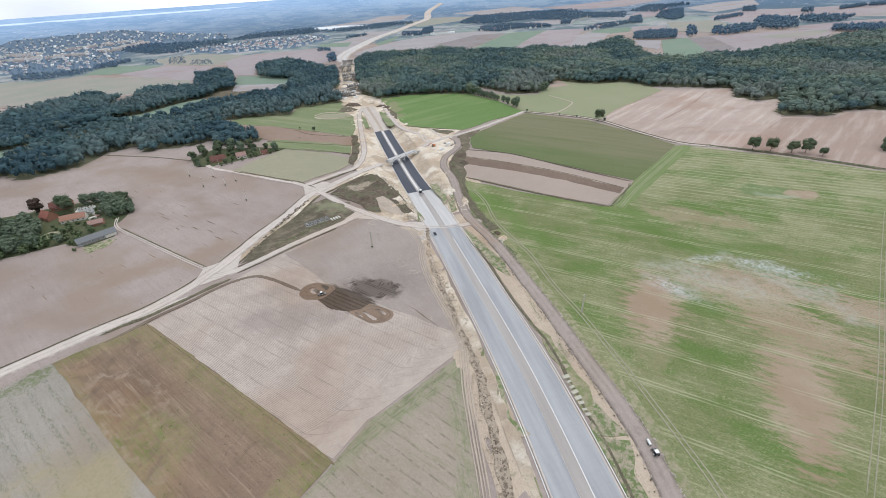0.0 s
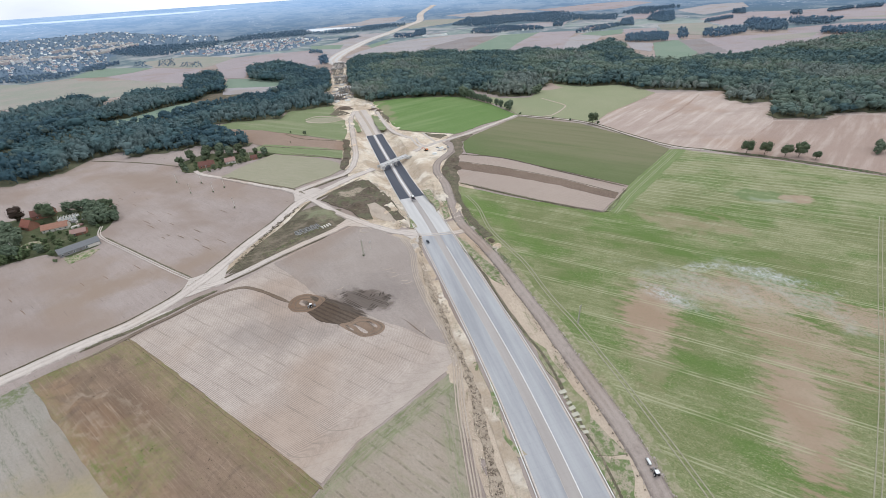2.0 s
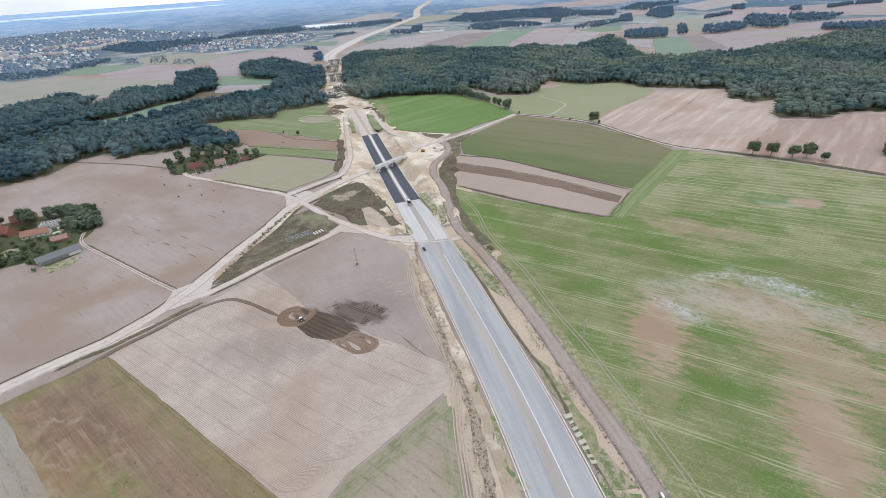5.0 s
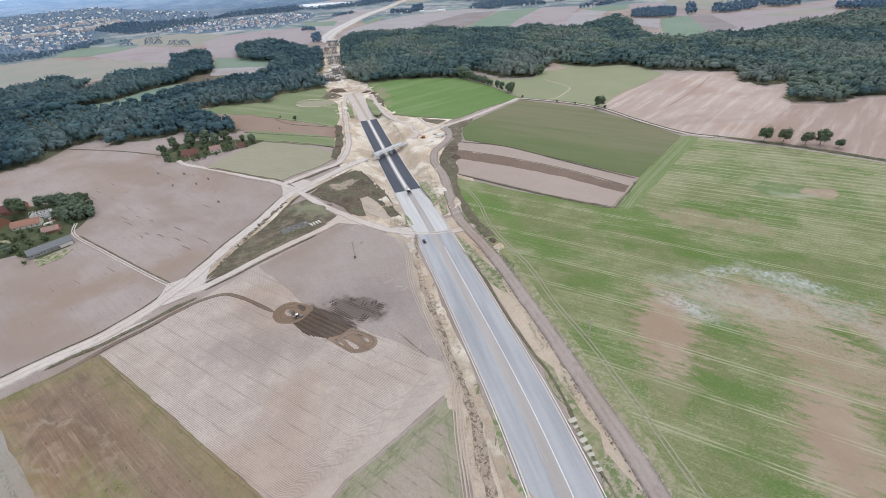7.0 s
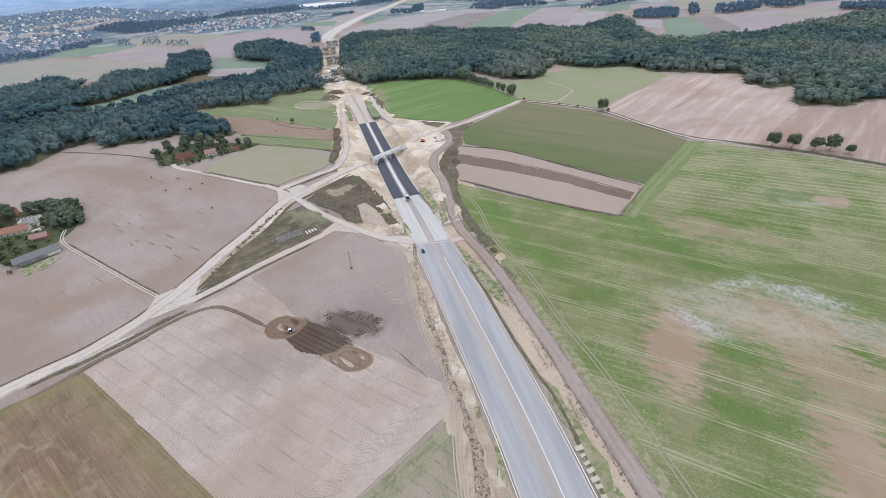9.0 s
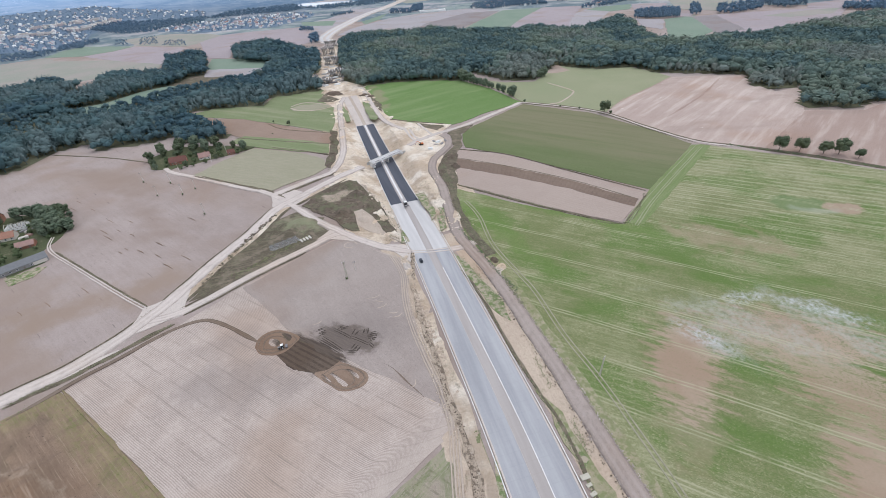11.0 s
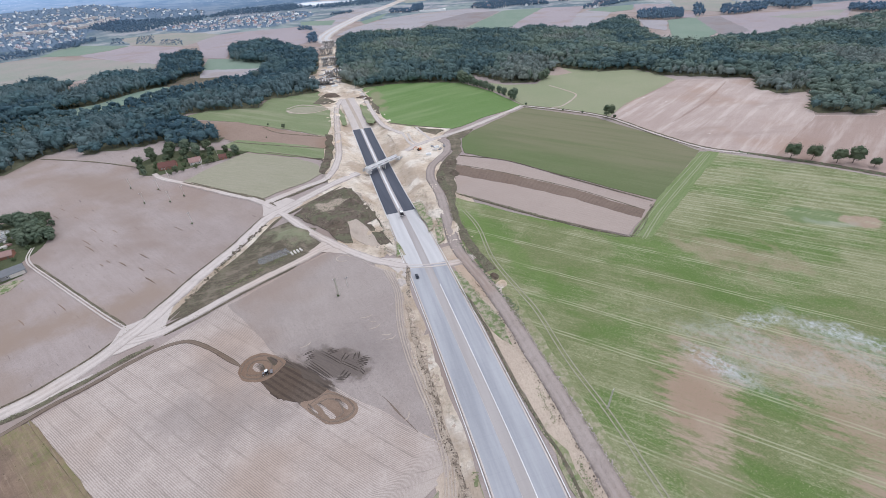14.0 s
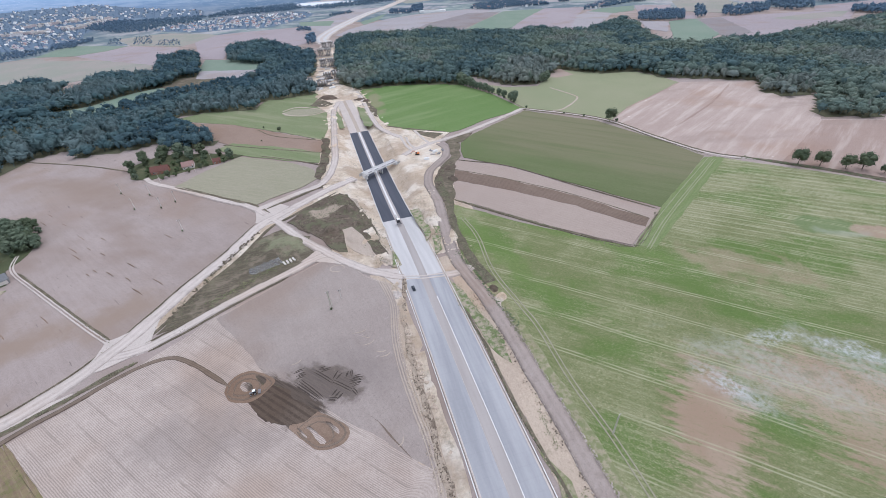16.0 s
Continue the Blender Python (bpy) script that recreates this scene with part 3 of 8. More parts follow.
def rutted(name, light, dark, worn):
    """A road of earth: pale wheel lanes, a darker middle and crumbling edges; its own length and width as coordinates."""
    k, c = soil(name, light, dark, 45, 0, large=0.03, clods=0.9)
    uv = k.n.new("ShaderNodeTexCoord").outputs["UV"]
    u = k.math("ADD", k.axis(uv, 0), k.math("MULTIPLY", k.math("SUBTRACT", k.noise(0.08, 4), 0.5), 0.14))
    blot = k.span(k.noise(0.13, 6, 0.7), 0.5, 0.68)
    c = k.mix(k.math("MULTIPLY", blot, 0.45), c, tuple(v * 0.72 for v in dark))
    lanes = k.span(k.math("ABSOLUTE", k.math("SUBTRACT", k.math("ABSOLUTE", k.math("SUBTRACT", u, 0.5)), 0.2)), 0.14, 0.04)
    c = k.mix(k.math("MULTIPLY", k.math("MULTIPLY", lanes, k.span(k.noise(0.1, 5, 0.7), 0.3, 0.65)), 0.45), c, worn)
    edge = k.span(k.math("ABSOLUTE", k.math("SUBTRACT", u, 0.5)), 0.36, 0.5)
    c = k.mix(k.math("MULTIPLY", edge, k.span(k.noise(0.3, 5, 0.7), 0.3, 0.6)), c, tuple(v * 0.72 for v in dark))
    return k.done(c)


M_TRACK = rutted("track_soil", (0.215, 0.168, 0.13), (0.15, 0.116, 0.09), (0.265, 0.215, 0.172))
M_DIRT = rutted("dirt_road", (0.57, 0.505, 0.455), (0.455, 0.395, 0.35), (0.65, 0.595, 0.545))
M_GRAVEL = rutted("gravel_road", (0.37, 0.315, 0.28), (0.29, 0.24, 0.21), (0.40, 0.345, 0.31))
k, c = soil("trodden_earth", (0.58, 0.52, 0.47), (0.46, 0.405, 0.36), 40)
M_APRON = k.done(c)
k, c = soil("rut_earth", (0.48, 0.41, 0.34), (0.38, 0.315, 0.255), 100)
M_RUT = k.done(c)
k, c = soil("wood_floor", (0.15, 0.15, 0.095), (0.11, 0.11, 0.07), 10)
M_FLOOR = k.done(c)
k, c = soil("dry_grass", (0.36, 0.325, 0.225), (0.26, 0.24, 0.155), 100, 0, large=0.05, clods=0.5)
c = k.mix(k.math("MULTIPLY", k.span(k.noise(0.25, 6, 0.75), 0.42, 0.58), 0.8), c, (0.175, 0.205, 0.09))
M_DRYGRASS = k.done(c)
k, c = grass("lush_grass", (0.135, 0.19, 0.07), (0.17, 0.215, 0.095), (0.16, 0.20, 0.085), 100, 0.08, (0.34, 0.29, 0.22))
c = k.mix(k.math("MULTIPLY", k.span(k.noise(0.3, 6, 0.75), 0.43, 0.56), 0.85), c, (0.40, 0.335, 0.265))
M_LUSH = k.done(c)
k, c = grass("yard_grass", (0.075, 0.09, 0.048), (0.11, 0.122, 0.065), (0.095, 0.105, 0.055), 30, 0.1, (0.34, 0.28, 0.20))
M_YARD = k.done(c)


def paving(name, light, dark, angle, rough=0.7):
    """Slipformed paving: long stains along the road, joints every five metres."""
    k = Nodes(name, rough, 0.3)
    n = k.span(k.noise(1.0, 5, 0.6, k.turned(angle, 0.014, 0.2)), 0.3, 0.7)
    fine = k.noise(0.9, 6, 0.7)
    c = k.mix(k.math("ADD", k.math("MULTIPLY", n, 0.8), k.math("MULTIPLY", k.math("SUBTRACT", fine, 0.5), 0.4), True), light, dark)
    c = k.mix(k.math("MULTIPLY", k.lines(angle + 90, 5.0, 0.14), 0.08), c, tuple(v * 0.5 for v in dark))
    k.bump(fine, 0.02, 0.3)
    return k.done(c)


M_CONCRETE = paving("cured_concrete", (0.385, 0.386, 0.394), (0.258, 0.262, 0.276), 104)
M_CONCRETE_NEW = paving("fresh_concrete", (0.54, 0.525, 0.51), (0.43, 0.418, 0.405), 108)
M_ASPHALT = paving("asphalt", (0.078, 0.085, 0.105), (0.055, 0.06, 0.076), 108, 0.8)
M_MEDIAN = paving("median_gravel", (0.40, 0.365, 0.34), (0.315, 0.285, 0.265), 104)
M_LINE = plain("white_paint", (0.72, 0.71, 0.68), 0.7, 0.3, 0.12)
M_BRIDGE = plain("bridge_concrete", (0.47, 0.46, 0.44), 0.85, 0.2, 0.15, 0.5)
M_PARAPET = plain("new_concrete", (0.68, 0.67, 0.65), 0.85, 0.2, 0.1, 0.5)
M_FORMWORK = plain("formwork", (0.48, 0.435, 0.39), 0.8, 0.2, 0.3, 0.8)
M_STEEL = plain("scaffold_steel", (0.20, 0.19, 0.19), 0.55, 0.4, 0.3, 0.8)
M_WHITE = plain("white_sheet", (0.78, 0.78, 0.76), 0.6, 0.3, 0.1)
M_BLACK = plain("black_paint_and_shade", (0.03, 0.03, 0.032), 0.6, 0.3, 0.2)
M_WOOD = plain("grey_wood", (0.22, 0.19, 0.16), 0.9, 0.1, 0.3, 3)
M_TYRE = plain("tyre_rubber", (0.025, 0.025, 0.025), 0.9, 0.2, 0.2)
M_GLASS = plain("dark_glass", (0.03, 0.04, 0.05), 0.12, 0.5, 0.1)
M_RED = plain("red_tile", (0.31, 0.125, 0.09), 0.85, 0.2, 0.3, 0.8)
M_ORANGE = plain("orange_tile", (0.36, 0.195, 0.14), 0.85, 0.2, 0.3, 0.8)
M_OLDRED = plain("old_red_tile", (0.175, 0.085, 0.07), 0.9, 0.2, 0.3, 0.8)
M_BROWNROOF = plain("brown_sheet", (0.34, 0.22, 0.19), 0.9, 0.2, 0.25, 0.8)
M_FIBRE = plain("fibre_cement", (0.185, 0.19, 0.195), 0.9, 0.15, 0.22, 0.7)
M_BRICK = plain("brick_wall", (0.30, 0.15, 0.105), 0.9, 0.2, 0.25, 1)
M_PLASTER = plain("plaster", (0.62, 0.58, 0.52), 0.9, 0.2, 0.12, 1)
M_PINKWALL = plain("pink_plaster", (0.60, 0.52, 0.50), 0.9, 0.2, 0.12, 1)
M_SLAB = plain("weathered_slab", (0.47, 0.445, 0.365), 0.9, 0.2, 0.2, 1)
M_GREYWALL = plain("grey_wall", (0.26, 0.25, 0.245), 0.9, 0.2, 0.2, 1)
M_CARBLUE = plain("dark_car_paint", (0.022, 0.028, 0.04), 0.3, 0.5, 0.1)
M_ORANGEPAINT = plain("orange_paint", (0.60, 0.19, 0.06), 0.5, 0.4, 0.15)
M_WATER = plain("lake_water", (0.45, 0.5, 0.55), 0.15, 0.5, 0.05, 0.01)
M_FARROOF = plain("weathered_tile", (0.42, 0.36, 0.37), 0.9, 0.2, 0.25, 0.8)
M_BARK = plain("bark", (0.11, 0.09, 0.07), 0.95, 0.1, 0.3, 2)


def foliage(name, a, b, c, stand=0.012, pale=(0.13, 0.145, 0.10)):
    """Leaves: tone by crown, by stand and by grain."""
    k = Nodes(name, 0.9, 0.1)
    geo = [n for n in k.n if n.type == "NEW_GEOMETRY"][0]
    isl = geo.outputs["Random Per Island"]
    big = k.span(k.noise(stand, 4, 0.6), 0.42, 0.62)
    fine = k.noise(0.75, 6, 0.8)
    col = k.mix(k.span(isl, 0.0, 1.0, 0.2, 0.8), a, b)
    col = k.mix(k.math("MULTIPLY", big, 0.75), col, c)
    col = k.mix(k.math("MULTIPLY", k.span(isl, 0.86, 0.98), 0.6), col, pale)
    col = k.mix(k.math("MULTIPLY", k.span(fine, 0.46, 0.64), 0.4), col, tuple(v * 0.6 for v in a))
    col = k.mix(k.math("MULTIPLY", k.span(fine, 0.46, 0.32), 0.4), col, tuple(v * 1.3 for v in b))
    k.bump(fine, 1.2, 0.5)
    return k.done(col)


# Haze mixed in as blue: some here, most in the west wood's leaves below.
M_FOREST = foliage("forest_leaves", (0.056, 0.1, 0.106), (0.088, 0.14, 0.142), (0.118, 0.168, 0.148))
M_HAZEDARK = foliage("hazed_dark_leaves", (0.04, 0.08, 0.1), (0.064, 0.112, 0.132), (0.082, 0.132, 0.142))
M_HAZEGREEN = foliage("hazed_green_leaves", (0.053, 0.102, 0.113), (0.082, 0.136, 0.146), (0.106, 0.158, 0.154), pale=(0.118, 0.164, 0.163))
M_HAZEPALE = foliage("hazed_pale_leaves", (0.088, 0.138, 0.146), (0.124, 0.177, 0.18), (0.132, 0.178, 0.172), pale=(0.16, 0.2, 0.195))
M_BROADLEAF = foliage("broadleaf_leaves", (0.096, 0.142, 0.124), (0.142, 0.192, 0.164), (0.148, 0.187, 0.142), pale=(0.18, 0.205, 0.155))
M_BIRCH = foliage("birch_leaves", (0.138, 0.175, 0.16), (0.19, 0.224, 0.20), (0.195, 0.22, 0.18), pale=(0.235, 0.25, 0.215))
M_WEEDLEAF = foliage("weed_leaves", (0.15, 0.155, 0.095), (0.22, 0.215, 0.14), (0.19, 0.175, 0.115), 0.05, (0.27, 0.255, 0.17))
M_TUFT = foliage("grass_tufts", (0.165, 0.205, 0.09), (0.23, 0.255, 0.135), (0.21, 0.215, 0.115), 0.05, (0.30, 0.29, 0.18))
M_LEAF = foliage("tree_leaves", (0.085, 0.12, 0.08), (0.138, 0.172, 0.116), (0.142, 0.172, 0.116), 0.05)
M_LEAFDARK = foliage("dark_leaves", (0.07, 0.096, 0.058), (0.108, 0.136, 0.08), (0.112, 0.128, 0.075), 0.05)
M_PURPLE = foliage("copper_leaves", (0.055, 0.04, 0.032), (0.075, 0.05, 0.04), (0.06, 0.05, 0.035), 0.05)
M_BUSH = foliage("bush_leaves", (0.08, 0.115, 0.055), (0.12, 0.155, 0.08), (0.135, 0.16, 0.085), 0.05)
# Far leaves are painted pale blue for the haze over them.
M_GARDEN = foliage("hazed_garden_leaves", (0.10, 0.16, 0.225), (0.13, 0.19, 0.26), (0.135, 0.195, 0.26), 0.01, (0.15, 0.2, 0.25))
M_FARWOOD = foliage("hazed_distant_wood", (0.083, 0.14, 0.2), (0.11, 0.172, 0.238), (0.12, 0.18, 0.23), 0.004, (0.14, 0.19, 0.215))


def far_plain():
    """The plain at the edge of sight, its haze painted by distance: dark woods and pale fields in broad bands."""
    k = Nodes("painted_haze_distance", 1.0, 0.0)
    w = k.noise(0.0017, 5, 0.6)
    w2 = k.noise(0.011, 6, 0.72)
    woods = k.span(k.math("ADD", k.math("MULTIPLY", w, 0.5), k.math("MULTIPLY", w2, 0.5)), 0.56, 0.44)
    fields = k.mix(k.span(k.noise(0.004, 4), 0.4, 0.6), (0.36, 0.335, 0.315), (0.25, 0.28, 0.235))
    # Fields and woods turn bluer with distance to paint in the haze.
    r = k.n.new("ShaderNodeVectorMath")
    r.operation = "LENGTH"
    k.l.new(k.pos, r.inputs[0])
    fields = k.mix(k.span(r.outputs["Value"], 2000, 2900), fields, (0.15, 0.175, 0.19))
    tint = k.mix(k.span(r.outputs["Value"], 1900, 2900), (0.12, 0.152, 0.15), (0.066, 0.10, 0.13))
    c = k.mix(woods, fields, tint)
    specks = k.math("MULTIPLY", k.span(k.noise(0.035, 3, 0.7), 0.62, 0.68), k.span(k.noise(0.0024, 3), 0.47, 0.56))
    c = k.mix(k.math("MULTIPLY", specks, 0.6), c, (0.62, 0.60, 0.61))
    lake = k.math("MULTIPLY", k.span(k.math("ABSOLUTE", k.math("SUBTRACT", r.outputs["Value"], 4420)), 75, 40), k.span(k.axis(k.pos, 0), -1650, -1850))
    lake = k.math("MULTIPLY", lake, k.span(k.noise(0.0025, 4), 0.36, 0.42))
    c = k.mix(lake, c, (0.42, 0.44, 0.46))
    # Blue glow that grows with distance stands in for haze in the air.
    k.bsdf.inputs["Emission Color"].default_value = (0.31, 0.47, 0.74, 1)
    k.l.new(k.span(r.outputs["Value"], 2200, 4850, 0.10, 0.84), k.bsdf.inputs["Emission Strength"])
    return k.done(c)


M_PLAIN = far_plain()


# Far ground colours are pulled towards blue to paint in haze, gardens most.
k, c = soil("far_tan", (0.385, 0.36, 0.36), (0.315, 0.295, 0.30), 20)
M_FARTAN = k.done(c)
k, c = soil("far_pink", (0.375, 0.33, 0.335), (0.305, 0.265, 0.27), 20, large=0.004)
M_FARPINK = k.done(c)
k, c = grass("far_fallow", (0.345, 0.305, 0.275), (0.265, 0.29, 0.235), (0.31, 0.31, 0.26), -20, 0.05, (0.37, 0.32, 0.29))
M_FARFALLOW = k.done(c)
k, c = grass("hazed_garden_ground", (0.12, 0.175, 0.24), (0.14, 0.195, 0.255), (0.15, 0.2, 0.255), 30, 0.05, (0.22, 0.245, 0.275))
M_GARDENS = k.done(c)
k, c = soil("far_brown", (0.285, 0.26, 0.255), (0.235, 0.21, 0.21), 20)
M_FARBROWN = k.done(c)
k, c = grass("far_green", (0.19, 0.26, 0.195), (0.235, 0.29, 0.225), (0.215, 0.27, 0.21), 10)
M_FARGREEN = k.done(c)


# ---- helpers for meshes ----
def mesh_of(name, verts, faces, mats, smooth=False):
    me = bpy.data.meshes.new(name)
    me.from_pydata([tuple(v) for v in verts], [], [tuple(f) for f in faces])
    for m in (mats if isinstance(mats, (list, tuple)) else [mats]):
        me.materials.append(m)
    if smooth:
        me.polygons.foreach_set("use_smooth", [True] * len(me.polygons))
    me.update()
    return me


def tri_mesh(name, verts, tris, mat, smooth=True):
    """A large mesh of triangles out of arrays."""
    me = bpy.data.meshes.new(name)
    me.vertices.add(len(verts))
    me.vertices.foreach_set("co", np.asarray(verts, np.float32).ravel())
    me.loops.add(len(tris) * 3)
    me.loops.foreach_set("vertex_index", np.asarray(tris, np.int32).ravel())
    me.polygons.add(len(tris))
    me.polygons.foreach_set("loop_start", np.arange(0, len(tris) * 3, 3, dtype=np.int32))
    me.polygons.foreach_set("use_smooth", np.full(len(tris), smooth))
    me.materials.append(mat)
    me.update(calc_edges=True)
    me.validate()
    return me


def part(name, bm, material, parent=None, label=""):
    """Links a bmesh as one mesh object under a thing or a part."""
    me = bpy.data.meshes.new(name)
    bm.to_mesh(me)
    bm.free()
    me.materials.append(material)
    ob = new(name, me)
    ob.parent = parent
    if label:
        tagged(ob, label)
    return ob


def boxes(specs, bevel=0.0):
    """A bmesh of boxes: (centre, size) or (centre, size, turn about z in degrees)."""
    bm = bmesh.new()
    for s in specs:
        m = pose(*s[0], 0, 0, s[2] if len(s) > 2 else 0) @ Matrix.Diagonal((*s[1], 1))
        bmesh.ops.create_cube(bm, size=1, matrix=m)
    if bevel:
        bmesh.ops.bevel(bm, geom=bm.edges[:], offset=bevel, segments=1, affect="EDGES")
    return bm


def tubes(specs, seg=8):
    """A bmesh of round bars from a to b: (a, b, radius, radius at b)."""
    bm = bmesh.new()
    for a, b, r, r2 in specs:
        a, b = Vector(a), Vector(b)
        m = Matrix.Translation((a + b) / 2) @ (b - a).to_track_quat("Z", "Y").to_matrix().to_4x4()
        bmesh.ops.create_cone(bm, cap_ends=True, segments=seg, radius1=r, radius2=r2, depth=(b - a).length, matrix=m)
    return bm


def thing(name, m, label, category, group=""):
    ob = new(name)
    ob.empty_display_size = 0.5
    ob.matrix_world = m
    return tagged(ob, label, category, group)


def curve(pts, step=4.0):
    """Points on a smooth line through pts, step metres apart."""
    p = np.array(pts, float)
    p = np.vstack([2 * p[0] - p[1], p, 2 * p[-1] - p[-2]])
    out = []
    for i in range(1, len(p) - 2):
        n = max(2, int(np.linalg.norm(p[i + 1] - p[i]) / step))
        for t in np.arange(n) / n:
            out.append(0.5 * (2 * p[i] + (p[i + 1] - p[i - 1]) * t + (2 * p[i - 1] - 5 * p[i] + 4 * p[i + 1] - p[i + 2]) * t * t + (3 * p[i] - p[i - 1] - 3 * p[i + 1] + p[i + 2]) * t ** 3))
    out.append(p[-2])
    return np.array(out)


def rounded(pts):
    """A closed outline drawn smoothly through a few corners."""
    return [tuple(p) for p in curve(list(pts) + [pts[0]], 1.5)[:-1]]


def inside(px, py, poly):
    p = np.array(poly, float)
    hit = np.zeros(np.shape(px), bool)
    j = len(p) - 1
    for i in range(len(p)):
        cross = (p[i, 1] > py) != (p[j, 1] > py)
        with np.errstate(divide="ignore", invalid="ignore"):
            x = (p[j, 0] - p[i, 0]) * (py - p[i, 1]) / (p[j, 1] - p[i, 1]) + p[i, 0]
        hit ^= cross & (px < x)
        j = i
    return hit


def edge_gap(px, py, pts):
    """Distance to a broken line."""
    p = np.array(pts, float)
    best = np.full(np.shape(px), 1e9)
    for a, b in zip(p[:-1], p[1:]):
        d = b - a
        t = np.clip(((px - a[0]) * d[0] + (py - a[1]) * d[1]) / (d @ d), 0, 1)
        best = np.minimum(best, np.hypot(px - a[0] - t * d[0], py - a[1] - t * d[1]))
    return best


def rise(x, y):
    """The land lifts to low hills far away."""
    r = np.hypot(x, np.asarray(y) - 40)
    t = np.clip((r - 2300) / 2550, 0, 1)
    return 152 * t * t * (3 - 2 * t) ** 0.5 / 1.0


# ---- the motorway's line and the cutting ----
LINE = curve([(52, -10), (48, 35), (40.6, 80), (32.8, 119.5), (24, 156.5), (8.5, 212), (-10.5, 277.5), (-35, 360), (-62, 450), (-98, 570), (-130, 669), (-156, 752)], 4.0)
TANG = np.gradient(LINE, axis=0)
TANG /= np.linalg.norm(TANG, axis=1)[:, None]
NORM = np.stack([TANG[:, 1], -TANG[:, 0]], 1)


def smooth(t):
    t = np.clip(t, 0, 1)
    return t * t * (3 - 2 * t)


def depth(y):
    """How deep the carriageways lie under the fields at a place along the road."""
    return 5.8 * smooth((np.asarray(y) - 300) / 115) * smooth((665 - np.asarray(y)) / 150)


def section(off, y):
    """Height of the cutting's earth at an offset from the middle of the road."""
    d = depth(y)
    a = np.abs(off)
    return np.minimum(0.12, -d - 0.25 + np.clip(a - 15.5, 0, None) / 1.9)


def to_road(x, y):
    """Index along LINE and signed offset of places."""
    x, y = np.asarray(x, float), np.asarray(y, float)
    i = np.argmin((x[..., None] - LINE[:, 0]) ** 2 + (y[..., None] - LINE[:, 1]) ** 2, axis=-1)
    return i, (x - LINE[i, 0]) * NORM[i, 0] + (y - LINE[i, 1]) * NORM[i, 1]


# ---- ground: one sheet to the horizon ----
def build_ground():
    xs = np.unique(np.concatenate([np.arange(-4900, -600, 180), np.arange(-600, -220, 40), np.arange(-220, 120, 5), np.arange(120, 600, 40), np.arange(600, 4901, 180)]))
    ys = np.unique(np.concatenate([np.arange(-4860, -200, 240), np.arange(-200, 280, 40), np.arange(280, 760, 6), np.arange(760, 1400, 60), np.arange(1400, 4941, 150)]))
    gx, gy = np.meshgrid(xs, ys)
    z = rise(gx, gy) - 8 * smooth((np.hypot(gx, gy - 40) - 1850) / 300)
    near = (gx > -260) & (gx < 160) & (gy > 285) & (gy < 755)
    i, off = to_road(gx[near], gy[near])
    d = depth(LINE[i, 1])
    low = section(off, LINE[i, 1]) - 0.35 - 1.4 * smooth((56 - np.abs(off)) / 10) * smooth(d / 0.6)
    z[near] = np.minimum(z[near], low)
    keep = np.hypot(gx, gy - 40) < 4930
    n = len(xs)
    idx = np.arange(gx.size).reshape(gx.shape)
    quads = np.stack([idx[:-1, :-1], idx[:-1, 1:], idx[1:, 1:], idx[1:, :-1]], -1).reshape(-1, 4)
    ok = keep.ravel()[quads].all(1)
    me = mesh_of("ground", np.stack([gx, gy, z], -1).reshape(-1, 3), quads[ok], M_GROUND, True)
    return tagged(new("ground", me), "greyish pink ploughed farmland reaching the horizon", "ground", kind="structure")


ground = build_ground()


def build_backdrop():
    """The far plain with its painted haze, a ring round the whole place."""
    rs, an = np.concatenate([np.linspace(1680, 3000, 12), np.linspace(3150, 4925, 12)]), np.linspace(0, 2 * math.pi, 97)[:-1]
    verts = [(r * math.sin(t), 40 + r * math.cos(t), float(rise(r * math.sin(t), 40 + r * math.cos(t))) + 0.3) for r in rs for t in an]
    n = len(an)
    faces = [(i * n + j, i * n + (j + 1) % n, (i + 1) * n + (j + 1) % n, (i + 1) * n + j) for i in range(len(rs) - 1) for j in range(n)]
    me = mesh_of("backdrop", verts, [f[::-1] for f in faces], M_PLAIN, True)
    return tagged(new("backdrop", me), "distant plain of woods and fields with blue haze painted in", "backdrop", kind="structure")


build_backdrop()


def sheet(name, pts, z, mat, label, ragged=0.7, category="field", lift=None):
    """A field laid over the ground, with an uneven border."""
    p = np.array(pts, float)
    ring = []
    for a, b in zip(p, np.roll(p, -1, 0)):
        n = max(1, int(np.linalg.norm(b - a) / 6))
        for t in np.arange(n) / n:
            q = a + (b - a) * t
            w = noise.noise_vector((q[0] * 0.06, q[1] * 0.06, z * 7)) * ragged * 1.6 + noise.noise_vector((q[0] * 0.4, q[1] * 0.4, 3)) * ragged
            ring.append((q[0] + w[0], q[1] + w[1]))
    bm = bmesh.new()
    vs = [bm.verts.new((x, y, z + (float(rise(x, y)) if lift is None else 0))) for x, y in ring]
    f = bm.faces.new(vs)
    if f.normal.z < 0:
        f.normal_flip()
    bmesh.ops.triangulate(bm, faces=[f])
    bm.normal_update()
    for q in bm.faces:
        if q.normal.z < 0:
            q.normal_flip()
    low = [bm.verts.new((v.co.x, v.co.y, v.co.z - z - 0.1)) for v in vs]
    for i in range(len(vs)):
        j = (i + 1) % len(vs)
        bm.faces.new((vs[i], vs[j], low[j], low[i]))
    ob = part(name, bm, mat)
    return tagged(ob, label, category, kind="structure")


def give_uv(me, uv):
    layer = me.uv_layers.new(name="along")
    for l in me.loops:
        layer.data[l.index].uv = uv[l.vertex_index]


